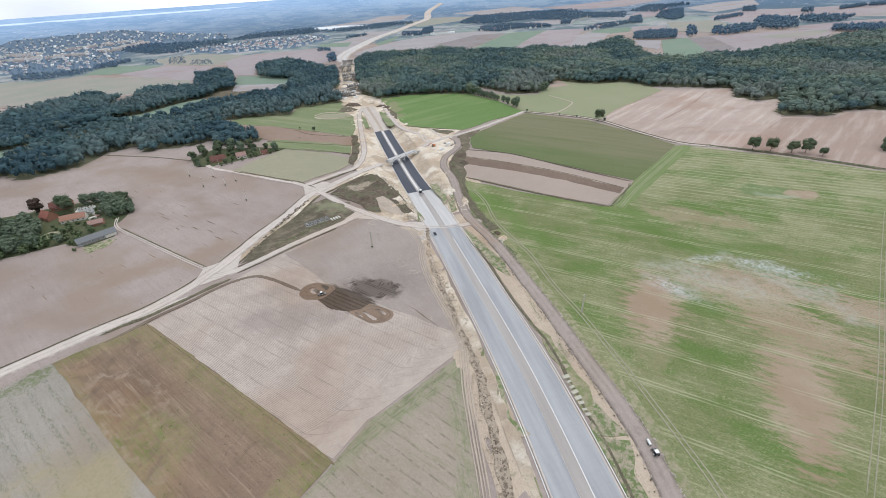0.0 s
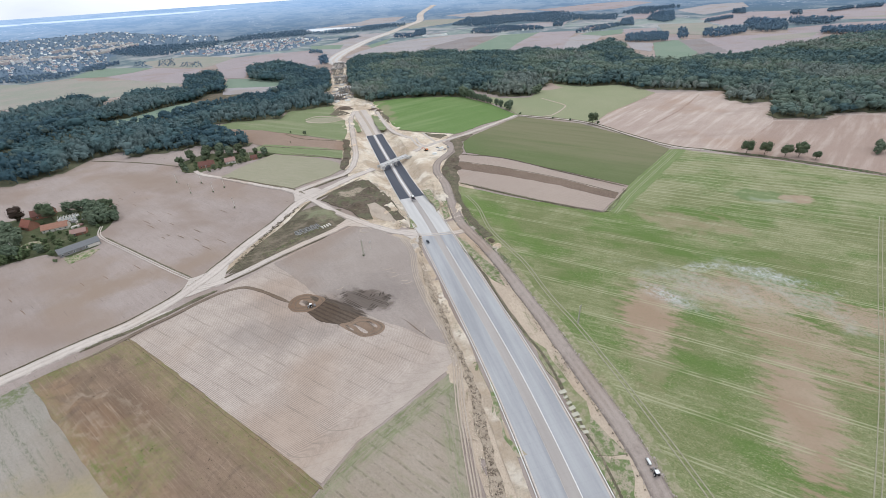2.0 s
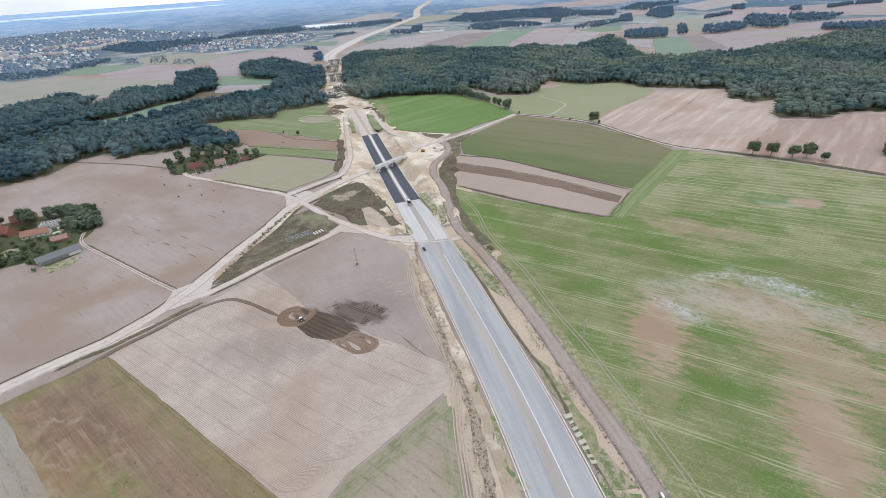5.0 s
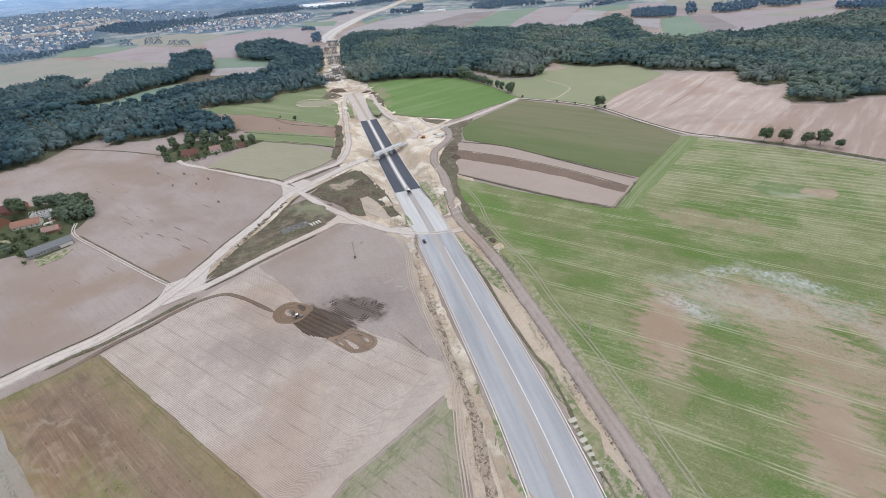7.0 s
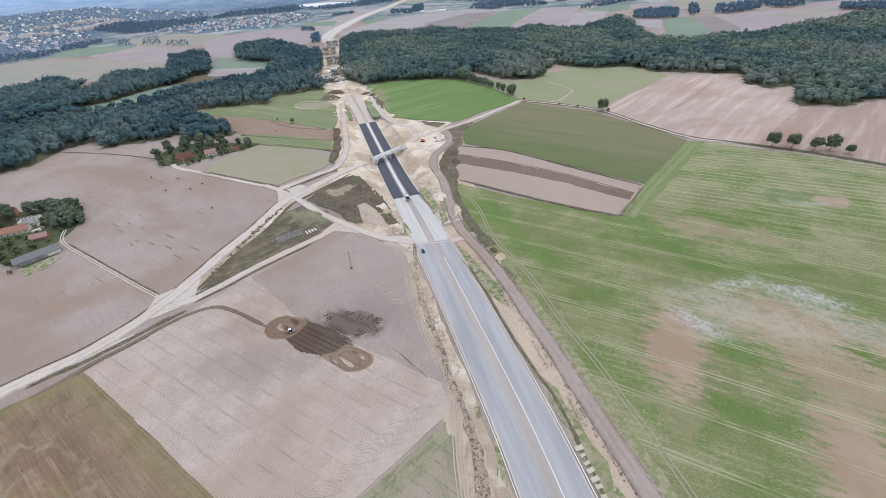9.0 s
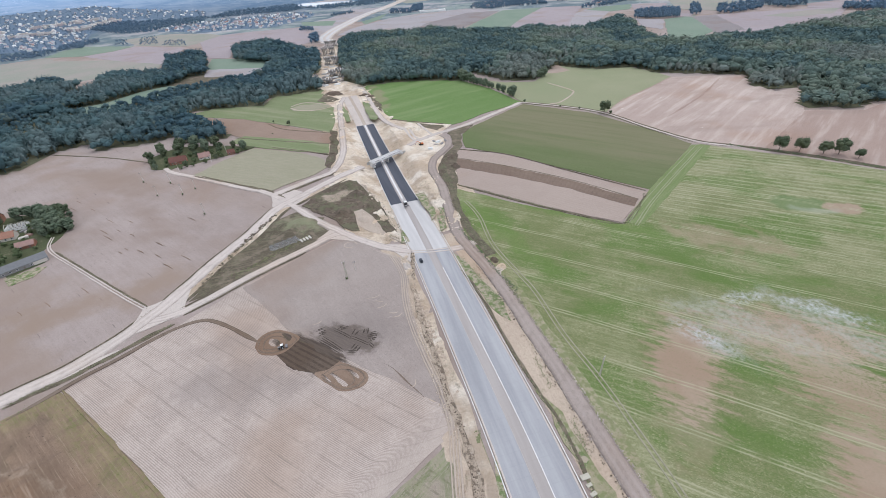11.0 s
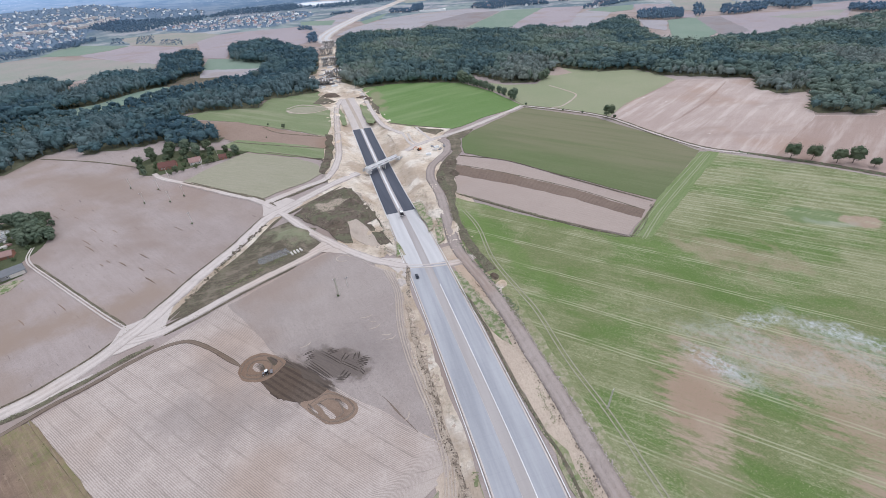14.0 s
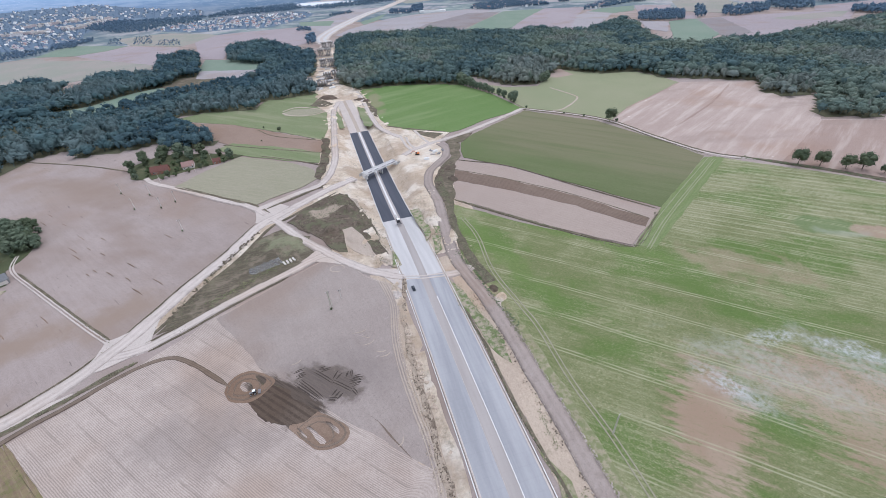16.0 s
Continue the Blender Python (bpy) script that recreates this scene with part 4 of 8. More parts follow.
def ribbon(name, pts, width, z, mat, label, ragged=0.5, category="road", parent=None, camber=0.0):
    """A track along a smooth line; marks and margins run out in a point."""
    c = curve(pts, 3.0)
    t = np.gradient(c, axis=0)
    t /= np.linalg.norm(t, axis=1)[:, None]
    n = np.stack([t[:, 1], -t[:, 0]], 1)
    verts, faces = [], []
    thin = category in ("field margin", "plough mark", "track")
    for i, (p, q) in enumerate(zip(c, n)):
        fade = min(1.0, (min(i, len(c) - 1 - i) + 0.15) * 3.0 / (1.0 + 3.0 * width)) if thin else 1.0
        for j, s in enumerate((-1, 0, 1)):
            w = width / 2 * s * fade + fade * (ragged * (noise.noise((p[0] * 0.11, p[1] * 0.11, s * 9 + z)) + 0.5 * noise.noise((p[0] * 0.5, p[1] * 0.5, s * 5))) if s else 0)
            verts.append((p[0] + q[0] * w, p[1] + q[1] * w, z + (camber if s == 0 else 0) + float(rise(p[0], p[1]))))
        if i:
            a = 3 * (i - 1)
            faces += [(a, a + 1, a + 4, a + 3), (a + 1, a + 2, a + 5, a + 4)]
    faces = [f[::-1] for f in faces]
    n0 = len(verts)
    spread = min(0.8, 2.0 * z, 0.2 * width)
    for i in range(n0):
        x, y, q = verts[i]
        side = n[i // 3] * ((i % 3) - 1) * spread
        verts.append((x + side[0], y + side[1], q - z - 0.05 - (camber if i % 3 == 1 else 0)))
    for i in range(3, n0, 3):
        faces += [(i - 3, i, n0 + i, n0 + i - 3), (i - 1, i + 2, n0 + i + 2, n0 + i - 1)]
    for a in (0, n0 - 3):
        faces += [(a, a + 1, n0 + a + 1, n0 + a), (a + 1, a + 2, n0 + a + 2, n0 + a + 1)]
    me = mesh_of(name, verts, faces, mat, False)
    give_uv(me, [(0.5 * (i % 3), (i % n0 // 3) * 3.0) for i in range(len(verts))])
    ob = new(name, me)
    ob.parent = parent
    if parent is None:
        tagged(ob, label, category, kind="structure")
    return ob


def beside(pts, d):
    """A line that runs d metres to the right of another."""
    c = curve(pts, 8.0)
    t = np.gradient(c, axis=0)
    t /= np.linalg.norm(t, axis=1)[:, None]
    return [tuple(p) for p in c + np.stack([t[:, 1], -t[:, 0]], 1) * d]


# fields
sheet("field", [(-190, 185), (-172, 204), (-155, 225), (-131, 257), (-104, 284), (-81, 306), (-68, 307), (-51, 290), (-33, 279), (-26, 261), (-24, 232), (-14, 195), (-1, 163), (-2.5, 154), (-27, 131), (-46, 114), (-57, 97)], 0.20, M_DRILLED, "pale greyish field with close drill rows")
sheet("field", [(-130, 256), (-104, 283), (-81, 305), (-68, 306), (-51, 289), (-34, 278), (-27, 261), (-25, 232), (-15, 195), (-4, 166), (-14, 172), (-45, 190), (-90, 218)], 0.26, M_HARROWED, "smooth harrowed greyish brown field")
sheet("field", [(-225, 156), (-210, 169), (-191, 184), (-57, 96), (-68, 80), (-80, 60), (-90, 61), (-118, 80), (-163, 111)], 0.22, M_STUBBLE, "brown stubble field with greenish edges", 0.4)
sheet("field", [(-270, 110), (-238, 141), (-226, 157), (-118, 82), (-88, 60), (-110, 40), (-250, 50)], 0.20, M_WEEDY, "pale stubble strip with weedy lines")
sheet("field", [(-56, 96), (-45.5, 113), (-26.7, 130), (-7.7, 146), (-2.4, 153), (-1.4, 140), (-1.6, 125), (-1, 108), (1, 85), (5, 45), (-90, 45), (-70, 75)], 0.18, M_FALLOW, "fallow strip with green weeds along its edge")
sheet("field", [(-128, 762), (-108, 776), (-65, 782), (-22, 782), (33, 752), (74, 690), (106, 614), (84, 597), (52, 575), (23, 546), (11, 540), (-17, 550), (-36, 557), (-55, 568), (-66, 580), (-76, 605), (-88, 648), (-107, 703)], 0.25, M_BRIGHT, "bright green pasture", category="pasture")
sheet("field", [(107, 604), (180, 550), (221, 484), (242, 439), (165, 352), (112, 398), (61, 443), (22, 466), (20, 485), (21, 505), (36, 530)], 0.25, M_OLIVE, "dull olive green crop field")
sheet("field", [(15, 461), (61, 440), (111, 393), (160, 348), (124, 306), (77, 335), (11, 382), (10, 417)], 0.25, M_STRIP, "strip of pale bare soil")
sheet("field", [(12, 439), (57, 413), (107, 377), (149, 337), (141, 326), (103, 361), (54, 393), (11, 417)], 0.32, M_STRIPDARK, "dark brown freshly worked strip", 1.3)
sheet("field", [(9, 375), (48, 347), (122, 304), (130, 305), (248, 438), (328, 386), (378, 341), (460, 270), (460, 20), (78, 20), (76, 78), (75, 98), (70, 121), (60, 160), (48, 202), (36, 245), (27, 268), (19, 286), (12, 307), (8, 340)], 0.22, M_CROP, "thin green crop with bare and pale patches")
sheet("field", [(126, 306), (160, 348), (241, 437), (257, 433), (138, 302)], 0.30, M_BANK, "grassy field edge", category="verge")
sheet("field", [(33, 776), (99, 721), (145, 716), (200, 815), (263, 770), (312, 770), (334, 721), (341, 692), (227, 588), (197, 551), (109, 611), (88, 675)], 0.22, M_HILL, "light green pasture", category="pasture")
sheet("field", [(341, 692), (440, 680), (425, 590), (470, 605), (405, 515), (462, 505), (493, 530), (560, 520), (440, 300), (383, 347), (332, 392), (249, 447), (195, 546), (227, 588)], 0.20, M_PINK, "pinkish ploughed field")
sheet("field", [(405, 513), (462, 503), (493, 518), (560, 500), (440, 300), (383, 350), (330, 396), (300, 420)], 0.28, M_PINKDARK, "darker pinkish ploughed field")
sheet("field", [(-370, 648), (-325, 684), (-264, 690), (-262, 728), (-194, 768), (-184, 745), (-182, 690), (-152, 643), (-136, 575), (-133, 538), (-190, 572), (-269, 614)], 0.25, M_MEADOW, "light green meadow", category="meadow")
sheet("field", [(-372, 612), (-349, 637), (-269, 614), (-133, 536), (-125, 500), (-243, 540), (-287, 573)], 0.22, M_REDBROWN, "reddish brown ploughed strip")
sheet("field", [(-250, 526), (-240, 544), (-176, 523), (-128, 502), (-122, 472), (-163, 485), (-212, 504)], 0.24, M_MEADOW, "green grass strip", 1.0, "meadow")
sheet("field", [(-137, 546), (-127, 542), (-113, 477), (-111, 450), (-112, 434), (-118, 440), (-123, 459), (-122, 479), (-129, 515)], 0.38, M_TOPSOIL, "dark bank of topsoil beside the haul road", 1.4, "soil")
sheet("field", [(-249, 436), (-233, 472), (-214, 501), (-163, 482), (-124, 460), (-117, 437), (-124, 421), (-157, 391), (-183, 403)], 0.25, M_PALE, "pale greenish cut field", 1.0)
sheet("field", [(-215, 651), (-205, 666), (-164, 663), (-158, 648), (-180, 634), (-207, 637)], 0.45, M_PALE, "pale cleared oval in the meadow", category="clearing")
sheet("field", [(-159, 245), (-153, 278), (-146, 326), (-121, 350), (-87, 315), (-84, 314), (-114, 287), (-140, 257)], 0.22, M_WEEDS, "weedy rough ground between the tracks", category="rough ground")
sheet("field", [(-493, 982), (-538, 1116), (-405, 1069), (-359, 1010), (-360, 952)], 0.45, M_FARGREEN, "green clearing by the pit")
sheet("field", [(-460, 905), (-486, 980), (-350, 961), (-338, 877), (-412, 900)], 0.9, M_FARTAN, "bare sand pit in the wood", 2.5, category="sand pit")
sheet("field", [(156, 778), (163, 818), (203, 820), (214, 774), (189, 758)], 0.27, M_STRIP, "bare tan crest of the pasture", 2.0)
sheet("field", [(-644, 565), (-615, 579), (-565, 556), (-569, 519), (-572, 490), (-660, 510)], 0.3, M_HILL, "small pasture inside the wood", category="pasture")

# damp dark ploughing with its two turning loops
sheet("field", rounded([(-90.8, 202.0), (-86.5, 205.3), (-82.6, 208.6), (-76.5, 207.8), (-67.8, 201.8), (-57.3, 194.9), (-51.5, 190.5), (-56.0, 187.6), (-61.8, 187.1), (-67.8, 187.5), (-73.2, 189.4), (-79.8, 191.8), (-86.2, 196.6)]), 0.266, M_DAMP, "dark damp soil just worked by the tractor", 1.4)
sheet("field", rounded([(-104.2, 205.8), (-104.5, 211.8), (-101.6, 216.1), (-95.6, 218.3), (-88.3, 215.9), (-81.7, 211.6), (-83.7, 206.5), (-87.6, 201.8), (-92.9, 200.1), (-100.0, 201.3)]), 0.27, M_LOOP, "brown turning loop of the tractor", 0.3)
sheet("field", rounded([(-57.2, 194.2), (-48.5, 190.3), (-42.1, 186.1), (-41.3, 181.7), (-44.8, 177.7), (-53.1, 176.5), (-59.4, 179.9), (-66.3, 185.2), (-67.9, 187.8), (-62.3, 189.3)]), 0.272, M_LOOP, "brown turning loop of the tractor", 0.3)
for i, pts in enumerate(([(-97.8, 208.7), (-97.5, 211.7), (-93.5, 211.1), (-90.9, 208.2), (-92.2, 206.6), (-95.5, 206.5)], [(-92.9, 215.2), (-89.4, 215.2), (-86.0, 212.3), (-86.8, 209.7), (-89.6, 211.7)], [(-60.4, 186.5), (-59.0, 186.9), (-50.4, 180.0), (-53.1, 179.1), (-56.6, 182.7)], [(-53.1, 189.0), (-51.3, 189.1), (-46.4, 185.6), (-45.7, 183.1), (-48.8, 185.3)], [(-64.7, 186.7), (-63.4, 186.2), (-59.3, 182.3), (-60.2, 182.1)])):
    sheet("field", rounded(pts), 0.277 + 0.001 * i, M_DRILLED, "pale unworked soil inside the turning loop", 0.4)
for i, (pts, w) in enumerate((([(-206, 170), (-197, 180), (-187, 192), (-175, 203.5), (-164, 215.5), (-152.5, 225), (-140.5, 228.6), (-126, 223), (-113, 215.5), (-102.5, 209)], 2.4),
                              ([(-102.6, 205.3), (-103.0, 211.2), (-100.1, 214.9), (-94.5, 216.4), (-88.4, 214.3), (-83.1, 210.6), (-84.8, 206.9), (-88.7, 203.7), (-93.4, 201.8), (-99.4, 202.8), (-102.5, 205.0)], 0.8),
                              ([(-99.6, 206.0), (-100.1, 210.7), (-97.1, 213.2), (-91.8, 212.8), (-88.1, 209.1), (-89.8, 205.8), (-94.1, 204.1), (-98.4, 204.4), (-99.5, 205.7)], 0.7),
                              ([(-64.5, 185.7), (-58.7, 191.7), (-52.6, 191.3), (-46.2, 187.6), (-42.9, 183.6), (-45.6, 179.6), (-52.9, 177.9), (-59.2, 181.3), (-64.4, 185.3)], 0.8),
                              ([(-61.6, 186.1), (-56.3, 189.3), (-51.0, 187.3), (-47.8, 182.1), (-50.8, 179.3)], 0.6))):
    ribbon("wheel_track", pts, w, 0.283 + 0.003 * i, M_TRACK, "brown wheel track in the soil", 0.35, "track")
for i, (x, y, t, l) in enumerate(((-65, 204, -35, 18), (-63, 205, -38, 19), (-59, 212, -34, 14), (-49, 206.5, -29, 13), (-72, 216, 24, 5), (-70.7, 214, 23, 4), (-70, 212.6, 24, 4), (-61, 217, 21, 3), (-59, 216, 19, 5), (-53.5, 213, 74, 4), (-51.6, 212, 48, 3), (-48, 213, 90, 3), (-46, 213.5, 106, 4), (-43, 211.5, 15, 4), (-43, 210, 17, 7), (-42.7, 208.5, 14, 6), (-42.4, 207, 23, 4), (-42.6, 203, -47, 4), (-52, 203, 56, 3), (-50.5, 202, 47, 3), (-49, 201, 50, 3), (-52, 199.5, -3, 5))):
    dx, dy = math.cos(radians(t)) * l / 2, math.sin(radians(t)) * l / 2
    for q, (ox, oy) in enumerate(((0, 0), (0.45, 1.1))):
        ribbon("plough_mark", [(x - dx + ox, y - dy + oy), (x + ox, y + 0.2 + oy), (x + dx * 0.9 + ox, y + dy * 0.9 + oy)], 0.5, 0.285 + 0.001 * i + 0.0005 * q, M_BLACKSOIL, "short dark plough mark", 0.12, "plough mark")
ribbon("plough_mark", [(-34.8, 191.7), (-30.1, 188.3), (-22.3, 179.6), (-14.5, 171.5)], 0.4, 0.275, M_TRACK, "dark seam between two workings", 0.4, "plough mark")
rngm = np.random.RandomState(3)
for i, (x, y) in enumerate(((-333, 391), (-329, 378), (-308, 374), (-278, 352), (-272, 335), (-263, 326), (-261, 336), (-245, 328), (-237, 308), (-224, 304), (-239, 304), (-215, 313), (-185, 293), (-207, 297), (-193, 284), (-264, 420), (-291, 424), (-208, 348), (-259, 349), (-250, 250), (-262, 243), (-235, 262), (-280, 215), (-300, 228))):
    l = rngm.uniform(5, 16)
    ribbon("plough_mark", [(x - 0.42 * l, y + 0.27 * l), (x, y + 0.3), (x + 0.42 * l, y - 0.27 * l)], 0.42, 0.07, M_LOOP, "dark skid mark in the ploughed soil", 0.12, "plough mark")

# pale scrapes where machines turned on the harrowed field
for i, (x, y, l, t) in enumerate(((-46, 241, 8, 20), (-40, 233, 7, 35), (-30.5, 224.5, 6, 30), (-75, 222, 6, 35), (-19.6, 179, 5, 70), (-12.5, 185, 5, 100), (-42, 237, 5, -10), (-33, 227, 5, 5))):
    a = radians(t)
    ribbon("wheel_track", [(x - math.cos(a) * l / 2, y - math.sin(a) * l / 2), (x + 0.8, y - 0.8), (x + math.cos(a) * l / 2, y + math.sin(a) * l / 2)], 0.5, 0.36, M_RUT, "pale scrape on the harrowed soil", 0.3, "track")
ribbon("wheel_track", [(-69 + 4.6 * math.cos(q), 297 + 3.6 * math.sin(q)) for q in np.arange(0, 6.0, 0.6)], 0.6, 0.37, M_RUT, "pale turning circle on the harrowed soil", 0.2, "track")

# tracks and roads
R1 = [(-275, 126), (-249, 150), (-226, 172.5), (-210, 186.5), (-200, 195), (-191, 206), (-183, 218.5), (-177, 231.5), (-172, 244), (-167, 262), (-160, 288), (-150, 316), (-141, 356), (-129, 373), (-99, 413), (-80, 432)]
ribbon("road", R1, 8.6, 0.42, M_DIRT, "pale dirt road between the fields", 0.8, camber=0.15)
ribbon("road", [(-38, 481), (-29, 493), (-8, 511), (22, 532), (54, 561), (105, 612)], 6.0, 0.42, M_DIRT, "pale dirt road beyond the bridge", 0.8)
ribbon("road", [(105, 612), (158, 580), (194, 547), (222, 489), (248, 446), (280, 425)], 2.6, 0.38, M_DIRT, "narrow farm track along the field edge", 0.5)
ribbon("road", [(-136, 368), (-107, 339), (-83, 318), (-56, 298), (-36, 288), (-25.5, 285)], 5.6, 0.46, M_DIRT, "pale dirt road up to the motorway", 0.8)
ribbon("road", [(1.5, 285), (9, 287), (18, 292)], 5.6, 0.46, M_DIRT, "pale dirt road beyond the motorway", 0.8)
for o in (-1.3, 1.3):
    ribbon("wheel_track", [(-27, 284.5 + o), (-14, 284 + o), (3, 285.5 + o)], 1.0, 0.42, M_APRON, "trace of dried mud over the concrete", 0.4, "track")
R3 = [(-70, 309), (-82, 312), (-102, 294), (-129, 268), (-147, 248), (-159, 236.5), (-169, 232), (-180, 231)]
ribbon("road", R3, 5.6, 0.40, M_DIRT, "pale dirt track beside the field", 0.8)
ribbon("road", [(-141, 372), (-162, 389), (-193, 404), (-241, 429), (-276, 446), (-290, 458)], 4.5, 0.40, M_DIRT, "dirt lane to the farm in the trees", 0.6)
ribbon("road", [(-151, 383), (-128, 406), (-108, 427), (-107, 473), (-121, 541), (-143, 645), (-146, 690)], 6.4, 0.44, M_DIRT, "sandy haul road beside the motorway", 0.8)
SERVICE = [(73, 20), (72, 50), (70.8, 79), (69.5, 98), (65, 121), (59.5, 141), (54.5, 160), (49, 181), (42.8, 202), (37.2, 221), (30, 245), (21.5, 268), (13.5, 286), (6.3, 307), (1.5, 340), (-3, 378), (-8.4, 400), (-12, 418), (-10.5, 439), (-3.4, 456), (4.4, 474), (4.9, 494), (-2, 508)]
ribbon("road", SERVICE, 7.2, 0.52, M_GRAVEL, "grey gravel service road", 0.4, camber=0.1)
for o in (-0.8, 0.8):
    ribbon("road", beside([(-181, 240), (-205, 254), (-273, 296), (-292, 308), (-303, 318), (-310, 331)], o), 0.7, 0.38, M_APRON, "pale wheel lane of the farm track", 0.15)
ribbon("road", [(140, 596), (156, 603), (182, 640), (182, 660), (161, 703)], 2.2, 0.5, M_RUT, "faint track over the pasture", 0.4)
ribbon("road", [(-268, 1180), (-276, 1230), (-315, 1316), (-322, 1465), (-311, 1639), (-289, 1873), (-237, 2163), (-179, 2505), (-112, 2786), (-113, 3211), (-29, 3679)], 40, 1.9, M_APRON, "sandy earthworks of the unfinished motorway", 5)
for o in (-9, 9):
    ribbon("road", beside([(-276, 1230), (-315, 1316), (-322, 1465), (-311, 1639), (-289, 1873), (-237, 2163)], o), 9, 2.1, M_CONCRETE_NEW, "pale levelled bed of a future carriageway", 1.5)

ribbon("road", [(-133, 758), (-116, 710), (-96, 641), (-78, 584), (-64, 556), (-45, 533)], 5.5, 0.46, M_DIRT, "sandy haul track beside the green pasture", 0.8)
for i, pts in enumerate(([(-30, 552), (-21, 529), (-11, 507)], [(-39, 532), (-32, 507), (-25, 494)], [(-45, 533), (-36, 505), (-30, 492)])):
    ribbon("road", pts, 2.6, 0.5 + 0.01 * i, M_APRON, "pale track over the bare sand", 0.5)
sheet("road", [(-183, 220), (-173, 222), (-165, 229), (-157, 235), (-160, 243), (-163, 258), (-172, 252), (-179, 245), (-185, 242), (-184, 232)], 0.36, M_APRON, "pale trodden earth where the tracks meet", 1.2, "road")
sheet("road", [(-152, 375), (-146, 362), (-138, 356), (-128, 360), (-118, 378), (-128, 386), (-140, 392), (-156, 388)], 0.36, M_APRON, "pale trodden earth where the tracks meet", 1.2, "road")
sheet("road", [(-96, 306), (-84, 322), (-70, 312), (-62, 300), (-72, 302), (-84, 305)], 0.36, M_APRON, "pale trodden earth where the tracks meet", 1.2, "road")
sheet("road", [(26, 265), (33, 260), (31, 252), (25, 258)], 0.38, M_APRON, "pale trodden earth beside the service road", 0.8, "road")
ribbon("road", [(-217, 660), (-203, 676), (-176, 667), (-157, 650), (-175, 635), (-199, 638), (-215, 652)], 2.2, 0.5, M_RUT, "pale sandy rim of the clearing", 0.8, "clearing")
sheet("road", [(-48, 296), (-30, 293), (-24, 284), (-24, 272), (-32, 280)], 0.36, M_APRON, "pale trodden earth beside the motorway", 1.2, "road")

# overgrown margins beside the tracks and between the fields
for i, (pts, d, w, m) in enumerate((([(-212, 177), (-205, 184), (-197, 189.5), (-187.5, 198.3), (-177.4, 207.8), (-167.3, 219), (-158, 227)], 0, 2.6, M_WEEDS), ([(-212, 177), (-205, 184), (-197, 189.5), (-187.5, 198.3), (-177.4, 207.8)], -2.4, 2.6, M_APRON), (R1[:13], -5.4, 0.8, M_WEEDS), (R1[8:15], 7.0, 4.2, M_SAND), (R1[8:15], 10.0, 2.0, M_WEEDS),
                                    (R3[2:6], -3.8, 1.4, M_WEEDS), (R3[2:6], 3.8, 1.2, M_WEEDS), ([(-183, 243), (-205, 256), (-273, 298), (-292, 310)], 0, 1.4, M_WEEDS),
                                    ([(105, 612), (158, 580), (194, 547), (222, 489), (248, 446), (280, 425)], -3.0, 2.2, M_WEEDS), ([(270, 433), (293, 417), (331, 390), (382, 345), (440, 290)], -2.0, 5.5, M_WEEDS),
                                    ([(105, 612), (158, 580), (194, 547), (222, 489), (248, 446)], 2.4, 1.2, M_WEEDS),
                                    ([(11, 380), (77, 333), (124, 304)], 0, 1.5, M_WEEDS), ([(124, 304), (160, 348)], 1.0, 0.9, M_WEEDS), ([(15, 462), (61, 442), (111, 396), (160, 351)], 0, 0.8, M_WEEDS), ([(126, 306), (160, 348), (242, 438)], 3.0, 0.6, M_HILL), ([(126, 306), (160, 348), (242, 438)], 7.2, 0.7, M_HILL), ([(126, 306), (160, 348), (242, 438)], 9.0, 0.7, M_HILL), ([(12, 440), (57, 414), (107, 378), (149, 338)], 0, 0.8, M_WEEDS), ([(-191, 185), (-120, 138), (-56, 95)], 0, 1.4, M_STUBBLE),
                                    ([(-166, 393), (-193, 407), (-249, 434)], 0, 1.6, M_WEEDS), ([(-249, 540), (-190, 520), (-125, 500)], 0, 1.2, M_WEEDS),
                                    ([(-192, 500), (-155, 485), (-122, 469)], 0, 1.2, M_WEEDS), ([(-460, 520), (-380, 500), (-320, 478)], 0, 1.4, M_WEEDS), ([(-67, 576), (-30, 557), (11, 540)], 0, 2.2, M_WEEDS),
                                    ([(-141, 372), (-162, 389), (-193, 404), (-241, 429)], 3.6, 1.6, M_WEEDS), ([(-151, 383), (-128, 406), (-108, 427)], 5.2, 2.2, M_WEEDS), ([(-227, 588), (-195, 560), (-134, 537)], 0, 1.2, M_WEEDS),
                                    ([(227, 590), (285, 640), (341, 692)], 0, 1.6, M_PINKDARK), ([(255, 520), (330, 590), (400, 670)], 0, 2.0, M_PINKDARK))):
    ribbon("field_margin", beside(pts, d), w, 0.345 + 0.003 * i, m, "overgrown margin between field and track" if m is M_WEEDS else "bare margin between fields", min(0.8, 0.35 * w), "field margin")

